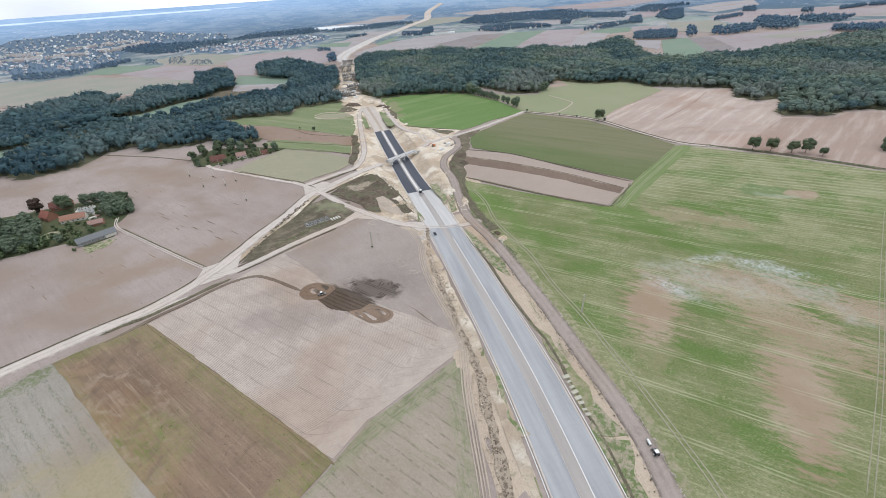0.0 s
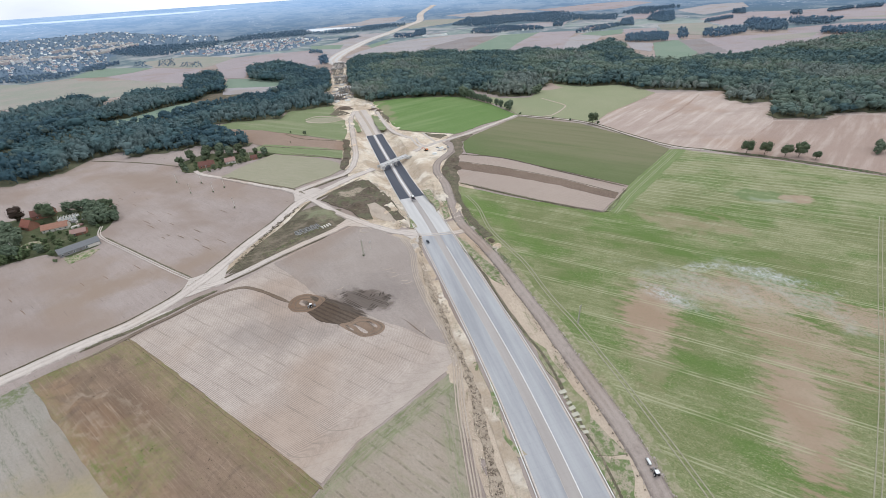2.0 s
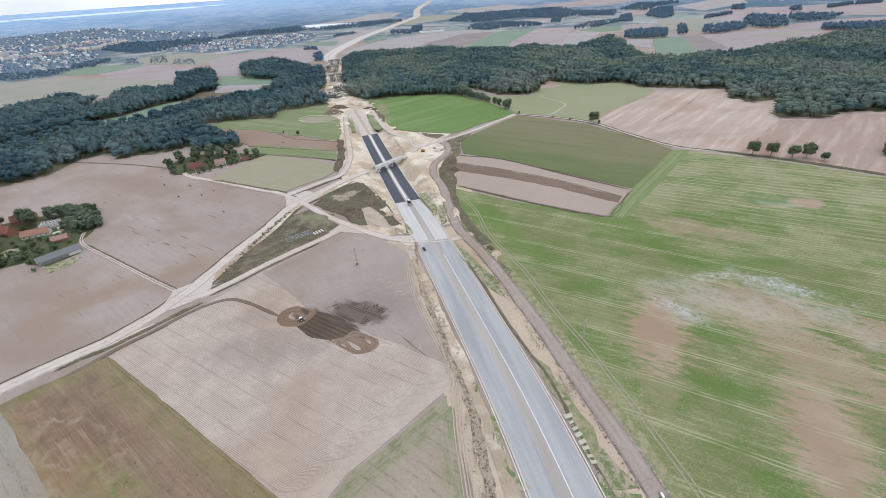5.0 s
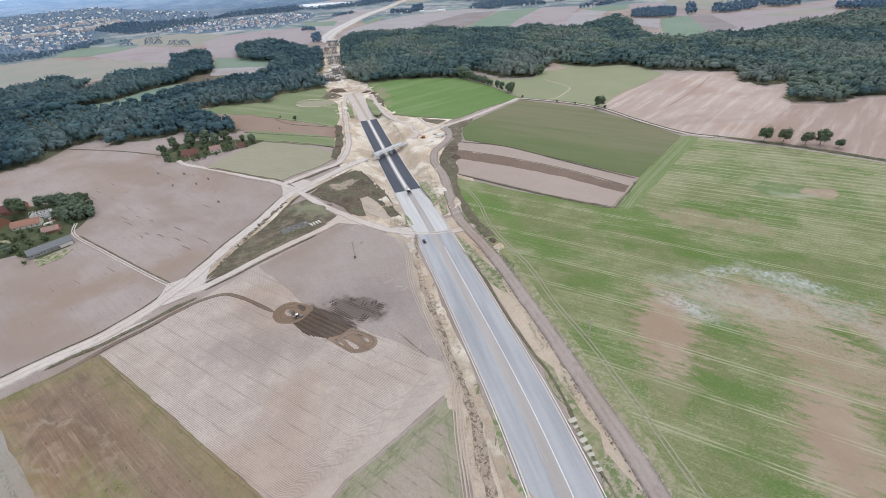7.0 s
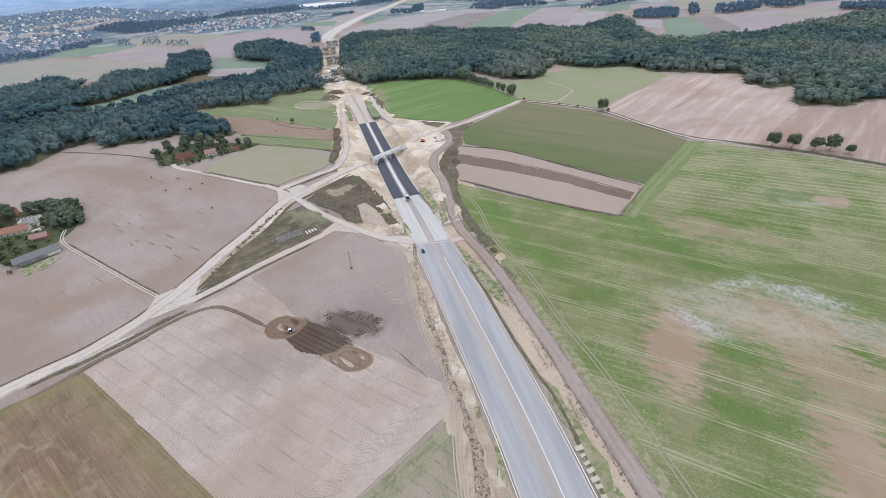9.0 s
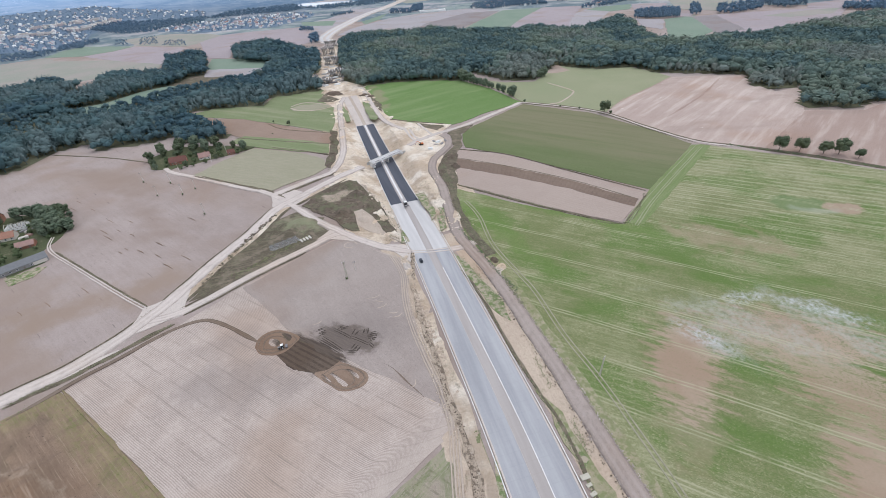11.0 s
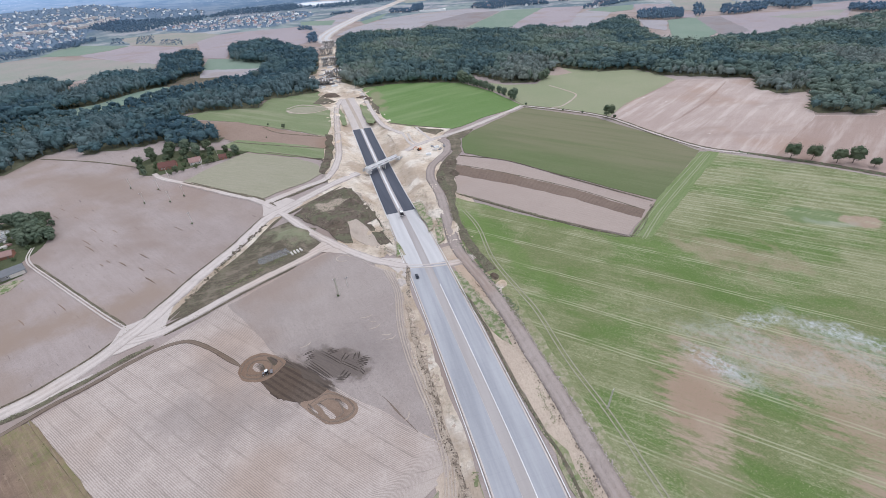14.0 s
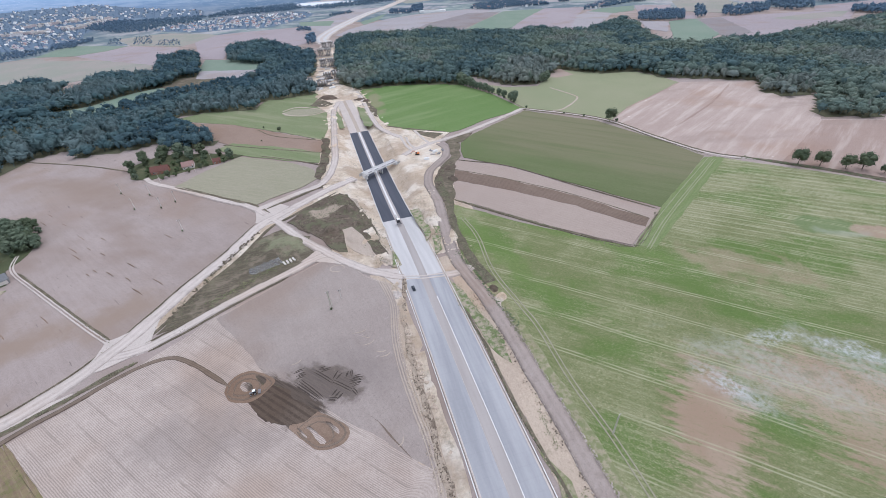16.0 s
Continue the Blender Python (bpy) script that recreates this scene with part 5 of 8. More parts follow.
# bare verges along the motorway and the sandy slopes of the cutting
def swept(name, offs, ys, mat, label, lift=0.0, parent=None, shape=None, rough=0.0):
    """A strip that follows the motorway between two places, over a row of offsets."""
    sel = [i for i in range(len(LINE)) if ys[0] <= LINE[i, 1] <= ys[1]]
    verts, faces = [], []
    m = len(offs)
    for a, i in enumerate(sel):
        for j, o in enumerate(offs):
            oo = o + (noise.noise((LINE[i, 0] * 0.06, LINE[i, 1] * 0.06, j * 3.1)) * 1.5 * (rough > 0) if j in (0, m - 1) else 0)
            if shape is not None:
                oo *= float(np.interp(LINE[i, 1], (150, 230, 300, 360, 480, 570), (0.95, 0.93, 0.93, 0.90, 0.86, 0.84)))
            p = LINE[i] + NORM[i] * oo
            z = float(section(oo, LINE[i, 1])) if shape is None else float(shape(oo, LINE[i, 1]))
            z += lift
            if rough and 15 < abs(oo):
                fade = 1 if abs(oo) < 30 else max(0.0, (40 - abs(oo)) / 10)
                z += rough * fade * noise.fractal((p[0] * 0.09, p[1] * 0.09, 1.0), 0.7, 2.0, 4)
            verts.append((p[0], p[1], z))
            if a and j:
                b = m * a + j
                faces.append((b - m - 1, b - m, b, b - 1))
    me = mesh_of(name, verts, faces, mat, True)
    give_uv(me, [(0.5 * (q % m) / max(1, m - 1) + 0.25, (q // m) * 4.0) for q in range(len(verts))])
    ob = new(name, me)
    if parent is None:
        tagged(ob, label, "earthwork", kind="structure")
    ob.parent = parent
    return ob


swept("slope", [-52, -46, -42, -38, -35, -32, -29, -27, -25, -23, -21, -19, -17, -15, -13, 0, 13, 15, 17, 19, 21, 23, 25, 27, 29, 32, 35, 38, 42, 46, 52, 58], (300, 752), M_SAND, "eroded sandy slopes of the road cutting", 0.0, rough=0.9)
swept("verge", [-32, -29, -26, -23, -20, -17, -14.5, -13, 0, 13, 14.5, 17, 20, 23, 26, 29, 33, 37], (-10, 302), M_VERGE, "bare earth verge with weeds beside the motorway", 0.0, rough=0.18)
swept("verge", [-16.4, -15.2, -14.0], (30, 165), M_DRYGRASS, "strip of dry grass beside the motorway", 0.12)
RUTS = [(-37, 284), (-28, 263), (-24, 236), (-19, 215.5), (-11, 193), (-4, 174), (0, 158), (0.5, 144), (1, 129), (2.4, 113), (5.4, 83), (8, 50), (10, 20)]
for i, (o, w) in enumerate(((0.2, 0.7), (1.5, 0.5), (2.7, 0.7), (4.0, 0.5))):
    ribbon("wheel_track", beside(RUTS, o), w, 0.40 + 0.005 * i, M_RUT, "pale wheel rut in the verge", 0.25, "track")
swept("verge", [-21, -19.4, -18, -16.6, -15.2], (30, 290), M_SAND, "low mound of pale sandy earth along the verge", 0.25, rough=0.7)
DITCH = [(-25, 283), (-21.7, 247), (-15.8, 215), (-8, 189), (-2.9, 167), (4, 149), (5.5, 135), (7.9, 114), (10, 98), (12, 83), (15, 60), (18, 30)]
ribbon("ditch", DITCH[:6], 2.4, 0.42, M_ERODED, "dark eroded ditch along the verge", 1.4, "ditch")
ribbon("ditch", DITCH[5:], 3.6, 0.43, M_ERODED, "dark eroded ditch along the verge", 1.4, "ditch")
sheet("field", [(-45, 560), (8, 540), (0, 515), (-28, 492), (-50, 498), (-62, 535)], 0.3, M_SAND, "bare sand beside the cutting", 2.0, "bare sand")
sheet("field", [(-28, 492), (-2, 514), (3, 505), (9, 480), (-2, 460), (-14, 440), (-16, 420), (-30, 455)], 0.31, M_SAND, "bare sand round the site cabins", 2.0, "bare sand")
sheet("field", [(-440, 302), (-455, 335), (-412, 352), (-384, 368), (-345, 372), (-306, 346), (-303, 312), (-288, 298), (-302, 280), (-325, 289), (-365, 266)], 0.24, M_YARD, "rough green farmyard ground", 1.5, "farmyard")
sheet("grass_patch", [(-360, 300), (-352, 295), (-343, 304), (-346, 312), (-356, 309)], 0.3, M_LUSH, "bright lawn in the farm garden", 1.2, "grass")
sheet("grass_patch", [(-304, 279), (-292, 271), (-283, 279), (-281, 292), (-287, 291), (-297, 284)], 0.3, M_LUSH, "yellowish grass beside the grey barn", 1.6, "grass")
sheet("field", [(-324, 490), (-306, 458), (-283, 454), (-222, 494), (-212, 506), (-260, 518), (-310, 518)], 0.28, M_YARD, "rough green ground round the hidden farm", 1.5, "farmyard")
sheet("field", [(-116, 372), (-90, 402), (-72, 390), (-58, 356), (-46, 330), (-34, 298), (-50, 308), (-70, 326), (-95, 345)], 0.30, M_RUT, "bare sandy slope beside the cutting", 1.6, "bare sand")
sheet("field", [(-121, 360), (-112, 380), (-101, 396), (-88, 405), (-79, 398), (-67, 376), (-51, 344), (-38, 310), (-46, 308), (-58, 335), (-67, 347), (-75, 344), (-71, 331), (-65, 316), (-71, 316), (-82, 325), (-99, 341)], 0.36, M_TOPSOIL, "dark heaped topsoil with weeds", 1.3, "soil")
for pts in ([(42.8, 158.2), (46.4, 153), (49.8, 140.6), (46.3, 139.5), (43, 148.6)], [(54.9, 120.3), (58.6, 112), (63.4, 103.2), (50.1, 103.8), (51.1, 109.2)], [(12.1, 145.2), (16.2, 126.4), (19.3, 114.3), (22.4, 105), (18.7, 105.1), (16.6, 115.4), (14, 129.8)], [(-25, 366), (-20, 368), (-9, 331), (-13, 325)], [(50, 102.8), (63, 102.2), (63.5, 50), (55.5, 50), (53.5, 84)], [(-9, 344), (-4, 343), (0, 315), (-5, 308)], [(-36, 312), (-33, 310), (-28, 297), (-33, 296)], [(6, 149), (9, 148), (8, 157), (6, 156)], [(-124, 735), (-118, 735), (-95, 650), (-99, 648)]):
    sheet("grass_patch", pts, 0.34, M_LUSH, "patch of green weeds beside the road", 2.3, "grass")
for pts in ([(-141, 650), (-129, 623), (-116, 578), (-121, 574), (-132, 608)], [(-114, 664), (-103, 652), (-82, 592), (-84, 576), (-92, 580), (-103, 618)]):
    sheet("grass_patch", pts, 0.33, M_MEADOW, "strip of thin grass beside the carriageway", 0.8, "grass")
for pts in ([(-111, 700), (-100, 682), (-84, 639), (-79, 612), (-85, 618), (-98, 650)], [(-186, 680), (-179, 724), (-154, 683), (-162, 671)], [(-33, 553), (3, 537), (-8, 522), (-26, 538)]):
    sheet("field", pts, 0.37, M_WEEDS, "dark bare earth heaped beside the works", 2.0, "rough ground")
ribbon("verge_strip", beside(SERVICE[:12], 6.2), 5.4, 0.35, M_DRYGRASS, "dry grass verge beside the service road", 1.4, "verge")
WEEDLINE = [(7, 262), (13, 246), (20, 226.2), (26.6, 201.7), (31.6, 185.2), (36.3, 172.2), (41.7, 157.5), (45.1, 143.3), (47.6, 129.1), (50.1, 114.7), (52.8, 103.6), (56, 80), (58, 50)]
ribbon("field_margin", beside(WEEDLINE, -0.6), 1.3, 0.36, M_WEEDS, "dark weeds along the edge of the concrete", 0.6, "field margin")
sheet("grass_patch", [(3, 281), (9, 272.9), (20.2, 249.3), (28.9, 230.9), (31.8, 214.9), (26.2, 220.3), (15.5, 242.9), (7, 262.8)], 0.35, M_LUSH, "patchy green weeds on the motorway verge", 1.2, "grass")
sheet("field", [(36.3, 175.5), (39.4, 168.8), (44.5, 159.5), (49.4, 146.9), (51.3, 134.5), (55.3, 127.6), (55, 120), (51, 112), (49, 114), (46.5, 132.5), (44.4, 140.9), (40.9, 154.1)], 0.32, M_DRYGRASS, "thin weeds on the bare verge", 1.4, "verge")
ribbon("scrub_strip", [(5, 385), (8, 345), (13, 318), (20.5, 294), (28, 276)], 6, 0.36, M_WEEDS, "dark weedy strip beside the service road", 1.5, "rough ground")
sheet("field", [(7, 512), (20, 505), (19, 466), (13, 452), (11, 420), (10, 384), (7, 372), (2, 392), (-4, 418), (-3, 438), (4, 455), (10, 474)], 0.33, M_WEEDS, "dark weedy ground between road and fields", 1.6, "rough ground")
sheet("field", [(20, 530), (36, 536), (22, 508), (8, 505), (4, 512)], 0.31, M_WEEDS, "dark weedy ground beside the dirt road", 1.6, "rough ground")
ribbon("scrub_strip", [(8, 456), (2, 440), (-2, 418), (0, 395), (5, 380)], 8, 0.38, M_TOPSOIL, "dark earth beside the service road", 1.5, "rough ground")
ribbon("wheel_track", [(14, 352), (23, 326), (29, 288), (41, 255), (47.5, 238), (56, 203), (64.7, 177), (71.5, 151), (77, 129), (81.2, 110), (84.6, 94), (87, 80), (90, 45)], 0.62, 0.36, M_PALE, "pale wheel rut in the green crop", 0.1, "track")
ribbon("wheel_track", [(16, 353), (25, 327), (31, 289), (43, 256), (49.5, 239), (58, 203.6), (66.7, 177.6), (73.5, 151.6), (79, 129.5), (83.2, 110.5), (86.6, 94.5), (89, 80.5), (92, 45)], 0.62, 0.36, M_PALE, "pale wheel rut in the green crop", 0.1, "track")

for o in (-1.0, 1.0):
    ribbon("wheel_track", beside([(318, 274), (254, 204), (206, 150), (177, 118), (138, 77)], o), 0.35, 0.36, M_PALE, "pale wheel rut in the green crop", 0.1, "track")


# ---- motorway ----
def on_road(off, y):
    return -depth(y)


motorway = tagged(new("road"), "motorway with new concrete and asphalt carriageways", "motorway", kind="structure")


def lane(name, o1, o2, ys, mat, lift):
    return swept(name, list(np.linspace(o1, o2, 4)), ys, mat, "", lift, motorway, on_road)


for y0, y1, mat in ((-10, 286, M_CONCRETE), (282, 362, M_CONCRETE_NEW), (358, 572, M_ASPHALT), (568, 700, M_APRON)):
    lane("carriageway", -13, -2.6, (y0, y1), mat, 0.30)
    lane("carriageway", 2.6, 13, (y0, y1), mat, 0.30)
lane("median", -2.6, 2.6, (-10, 572), M_MEDIAN, 0.26)
lane("median", -2.6, 2.6, (568, 700), M_RUT, 0.26)
lane("median", -0.9, 0.9, (350, 572), M_PARAPET, 0.34)
lane("edge_line", 2.45, 2.85, (-10, 265), M_LINE, 0.36)
lane("edge_line", -2.75, -2.6, (-10, 265), M_DIRT, 0.36)
for s in (-1, 1):
    lane("kerb", s * 13.3 - 0.35, s * 13.3 + 0.35, (-10, 350), M_DIRT, 0.36)
    lane("gutter", s * 14.4 - 0.2, s * 14.4 + 0.2, (-10, 340), M_LINE, 0.42)
    lane("kerb", s * 13.35 - 0.3, s * 13.35 + 0.3, (350, 572), M_PARAPET, 0.36)


# ---- woods and trees ----
def ico(level):
    bm = bmesh.new()
    bmesh.ops.create_icosphere(bm, subdivisions=level, radius=1)
    v = np.array([x.co[:] for x in bm.verts])
    f = np.array([[q.index for q in x.verts] for x in bm.faces])
    bm.free()
    return v, f


ICO1, ICO2 = ico(1), ico(2)


def lump(base, seed, rough=0.35, freq=1.6):
    """A ball of leaves with an uneven outline."""
    v, f = base
    off = Vector((seed * 7.3, seed * 3.1, seed * 1.7))
    d = np.array([1 + rough * noise.noise(Vector(p) * freq + off) + rough * 0.5 * noise.noise(Vector(p) * freq * 2.7 + off) for p in v])
    return v * d[:, None], f


def crown_shape(seed, level, form="round"):
    """Leaves and a bare stem of a wood tree, one unit high: a round, a tall or a conical crown out of lumps."""
    rng = np.random.RandomState(seed)
    vs, fs, n = [], [], 0
    if form == "tall":
        parts = [((0, 0, 0.56), (0.125, 0.125, 0.42), level)]
    elif form == "fir":
        parts = [((0, 0, 0.56), (0.19, 0.19, 0.42), level)]
    else:
        parts = [((0, 0, 0.60), (0.21, 0.21, 0.33), level)]
        for i in range(3 if level is ICO2 else 1):
            a = rng.uniform(0, 6.28)
            parts.append(((0.14 * math.cos(a), 0.14 * math.sin(a), rng.uniform(0.45, 0.74)), (0.15, 0.15, 0.18), ICO1))
    for i, (c, r, base) in enumerate(parts):
        v, f = lump(base, seed * 5 + i, 0.55, 2.0)
        v = v * r * np.array(0.86)
        m = 42 if i == 0 else 18
        d = rng.normal(size=(m, 3))
        d[:, 2] = np.abs(d[:, 2]) * 1.2 - 0.5
        d /= np.linalg.norm(d, axis=1)[:, None]
        p = d * r * rng.uniform(0.76, 1.16, (m, 1))
        e1, e2 = rng.normal(size=(m, 3)) * 0.055, rng.normal(size=(m, 3)) * 0.055
        q = np.stack([p, p + e1, p + e2], 1).reshape(-1, 3)
        if form == "fir":
            v[:, :2] *= np.clip(1.25 - (v[:, 2:3] + 0.42) / 0.84, 0.12, 1.3)
            q[:, :2] *= np.clip(1.25 - (q[:, 2:3] + 0.42) / 0.84, 0.12, 1.3)
        vs += [v + c, q + c]
        fs += [f + n, np.arange(m * 3).reshape(-1, 3) + n + len(v)]
        n += len(v) + m * 3
    stem = np.array([(math.cos(a) * 0.012, math.sin(a) * 0.012, z) for z in (0, 0.5) for a in (0, 2.1, 4.2)])
    vs.append(stem)
    fs.append(np.array([(0, 1, 4), (0, 4, 3), (1, 2, 5), (1, 5, 4), (2, 0, 3), (2, 3, 5)]) + n)
    return np.vstack(vs), np.vstack(fs)


def plant(name, spots, shapes, mat, label, category, seed=1):
    """Many trees in one mesh: spots are x, y, height, width factor."""
    rng = np.random.RandomState(seed)
    vs, fs, n = [], [], 0
    for x, y, h, w in spots:
        v, f = shapes[rng.randint(len(shapes))]
        a = rng.uniform(0, 6.28)
        ca, sa = math.cos(a), math.sin(a)
        q = np.empty_like(v)
        q[:, 0] = (v[:, 0] * ca - v[:, 1] * sa) * h * w + x
        q[:, 1] = (v[:, 0] * sa + v[:, 1] * ca) * h * w + y
        q[:, 2] = v[:, 2] * h + float(rise(x, y)) - 0.1
        vs.append(q)
        fs.append(f + n)
        n += len(v)
    ob = new(name, tri_mesh(name, np.vstack(vs), np.vstack(fs), mat, True))
    return tagged(ob, label, category, kind="stuff")


def scatter(poly, gap, seed, skip=()):
    """Places over a polygon, about gap metres apart."""
    rng = np.random.RandomState(seed)
    p = np.array(poly, float)
    gx, gy = np.meshgrid(np.arange(p[:, 0].min(), p[:, 0].max(), gap), np.arange(p[:, 1].min(), p[:, 1].max(), gap))
    gx = gx.ravel() + rng.uniform(-0.45, 0.45, gx.size) * gap
    gy = gy.ravel() + rng.uniform(-0.45, 0.45, gy.size) * gap
    ok = inside(gx, gy, poly)
    for s in skip:
        ok &= ~inside(gx, gy, s)
    return gx[ok], gy[ok], rng


FINE = [crown_shape(i, ICO2) for i in range(1, 7)]
ROUGH = [crown_shape(i, ICO1) for i in range(11, 19)]
FIR = [crown_shape(i, ICO1, "fir") for i in range(21, 24)]
TALL = [crown_shape(i, ICO1, "tall") for i in range(31, 36)]

VIADUCT = [(-156, 752), (-185, 800), (-212, 905), (-243, 1048), (-276, 1217)]
WOOD_EAST_FRONT = [(-140, 745), (-107, 763), (-36, 768), (36, 750), (53, 805), (101, 735), (144, 725), (201, 818), (253, 770), (314, 772), (332, 722), (440, 680), (415, 625), (425, 597), (470, 606), (406, 525), (462, 512), (491, 526), (600, 520)]
WOOD_EAST = WOOD_EAST_FRONT + [(1164, 1107), (1075, 1114), (940, 1094), (841, 1018), (764, 996), (653, 957), (544, 930), (476, 897), (445, 927), (438, 1010), (485, 1213), (485, 1300), (379, 1183), (311, 1149), (238, 1245), (183, 1194), (103, 1223), (29, 1290), (-135, 1330), (-233, 1320), (-250, 1225), (-224, 1048), (-194, 905), (-168, 806)]
WOOD_WEST_FRONT = [(-620, 430), (-548, 462), (-498, 441), (-478, 465), (-457, 483), (-459, 524), (-439, 553), (-410, 524), (-357, 538), (-332, 557), (-296, 524), (-255, 545), (-278, 571), (-339, 617), (-380, 650), (-354, 670), (-319, 675), (-261, 674), (-267, 717), (-190, 748)]
WOOD_WEST = WOOD_WEST_FRONT + [(-262, 1043), (-337, 1144), (-463, 1304), (-543, 1252), (-462, 1065), (-351, 1001), (-330, 860), (-425, 885), (-450, 905), (-579, 1170), (-654, 1138), (-559, 945), (-677, 952), (-629, 792), (-690, 830), (-670, 865), (-749, 925), (-791, 927), (-787, 877), (-795, 851), (-811, 802), (-900, 420)]
GAPS = [[(-597, 710), (-583, 728), (-551, 751), (-531, 815), (-499, 852), (-490, 881), (-494, 920), (-446, 942), (-397, 869), (-426, 833), (-461, 810), (-487, 757), (-515, 711), (-544, 693)], [(-660, 560), (-615, 579), (-560, 556), (-565, 519), (-572, 480), (-660, 500)]]


BEHIND = [(-571, 718), (-524, 785), (-481, 851), (-455, 905), (-500, 1100), (-900, 1000), (-900, 640), (-640, 640)]


def wood(name, poly, front, gap, seed, label, leaves, skip=()):
    x, y, rng = scatter(poly, gap, seed, skip)
    ok = edge_gap(x, y, VIADUCT) > 22
    ok &= np.hypot(x + 33, y - 812) > 13
    ok &= ~inside(x, y, [(-242, 870), (-174, 860), (-160, 795), (-214, 780)])
    x, y = x[ok], y[ok]
    near = edge_gap(x, y, front) < 26
    swell = np.array([noise.noise((a * 0.012, b * 0.012, 4)) for a, b in zip(x, y)])
    stand = np.array([noise.noise((a * 0.0055 + seed, b * 0.0055, 9)) + 0.45 * noise.noise((a * 0.018, b * 0.018, 2)) for a, b in zip(x, y)])
    # Trees farther off take the bluest leaves, which paints haze by distance.
    stand += rng.uniform(-0.12, 0.12, len(x)) - 0.22 * np.clip((np.hypot(x, y) - 850) / 250, 0, 1)
    h = rng.uniform(13, 20, len(x)) * (1 + 0.3 * swell)
    h[near] *= rng.uniform(0.6, 1.0, near.sum())
    w = rng.uniform(1.1, 1.9, len(x))
    big = rng.uniform(0, 1, len(x)) < 0.16
    w[big] *= 1.4
    h[big] *= 1.14
    low = edge_gap(x, y, [(-560, 620), (-505, 684), (-458, 758), (-400, 858)]) < 70
    h[low & ~inside(x, y, BEHIND)] *= 0.6
    kinds = ((stand < -0.12, ROUGH + FIR, leaves[0], "dark"), ((stand >= -0.12) & (stand < 0.17), ROUGH, leaves[1], "green"), (stand >= 0.17, TALL + ROUGH[:1], leaves[2], "pale grey-green"))
    for q, (ok, shapes, mat, tone) in enumerate(kinds):
        for sel, cat, form in ((ok & near, "woodland edge", FINE + TALL[:2] if q < 2 else TALL + FINE[:2]), (ok & ~near, "woodland", shapes)):
            if sel.any():
                plant(name, list(zip(x[sel], y[sel], h[sel], w[sel])), form, mat, tone + label, cat, seed + q)


def wood_floor(poly, gap=8.0):
    p = np.array(poly, float)
    gx, gy = np.meshgrid(np.arange(p[:, 0].min(), p[:, 0].max(), gap), np.arange(p[:, 1].min(), p[:, 1].max(), gap))
    gx, gy = gx.ravel(), gy.ravel()
    ok = inside(gx + gap / 2, gy + gap / 2, poly) & (edge_gap(gx + gap / 2, gy + gap / 2, VIADUCT) > 17)
    gx, gy = gx[ok], gy[ok]
    corners = np.stack([np.stack([gx + a * gap, gy + b * gap, np.full(len(gx), 0.36)], -1) for a, b in ((0, 0), (1, 0), (1, 1), (0, 1))], 1)
    verts, faces = corners.reshape(-1, 3), np.arange(4 * len(gx)).reshape(-1, 4)
    ob = new("wood_floor", mesh_of("wood_floor", verts, faces, M_FLOOR))
    return tagged(ob, "dark shaded floor of the wood", "wood floor", kind="structure")


wood_floor(WOOD_EAST)
wood_floor(WOOD_WEST)
for g in GAPS:
    sheet("field", g, 0.42, M_FARGREEN, "narrow meadow between woods", 2.0, "meadow")
sheet("field", [(-500, 855), (-490, 881), (-494, 920), (-446, 942), (-397, 869), (-426, 833), (-462, 832)], 0.46, M_WEEDS, "rough brown cleared ground by the pit", 2.0, "rough ground")
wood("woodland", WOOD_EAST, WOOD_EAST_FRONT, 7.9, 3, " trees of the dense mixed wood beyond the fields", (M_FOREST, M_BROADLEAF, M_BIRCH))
# These bluer leaves carry the painted haze of the valley wood.
wood("woodland", WOOD_WEST, WOOD_WEST_FRONT, 7.9, 5, " trees of the dense wood in the valley", (M_HAZEDARK, M_HAZEGREEN, M_HAZEPALE), GAPS)


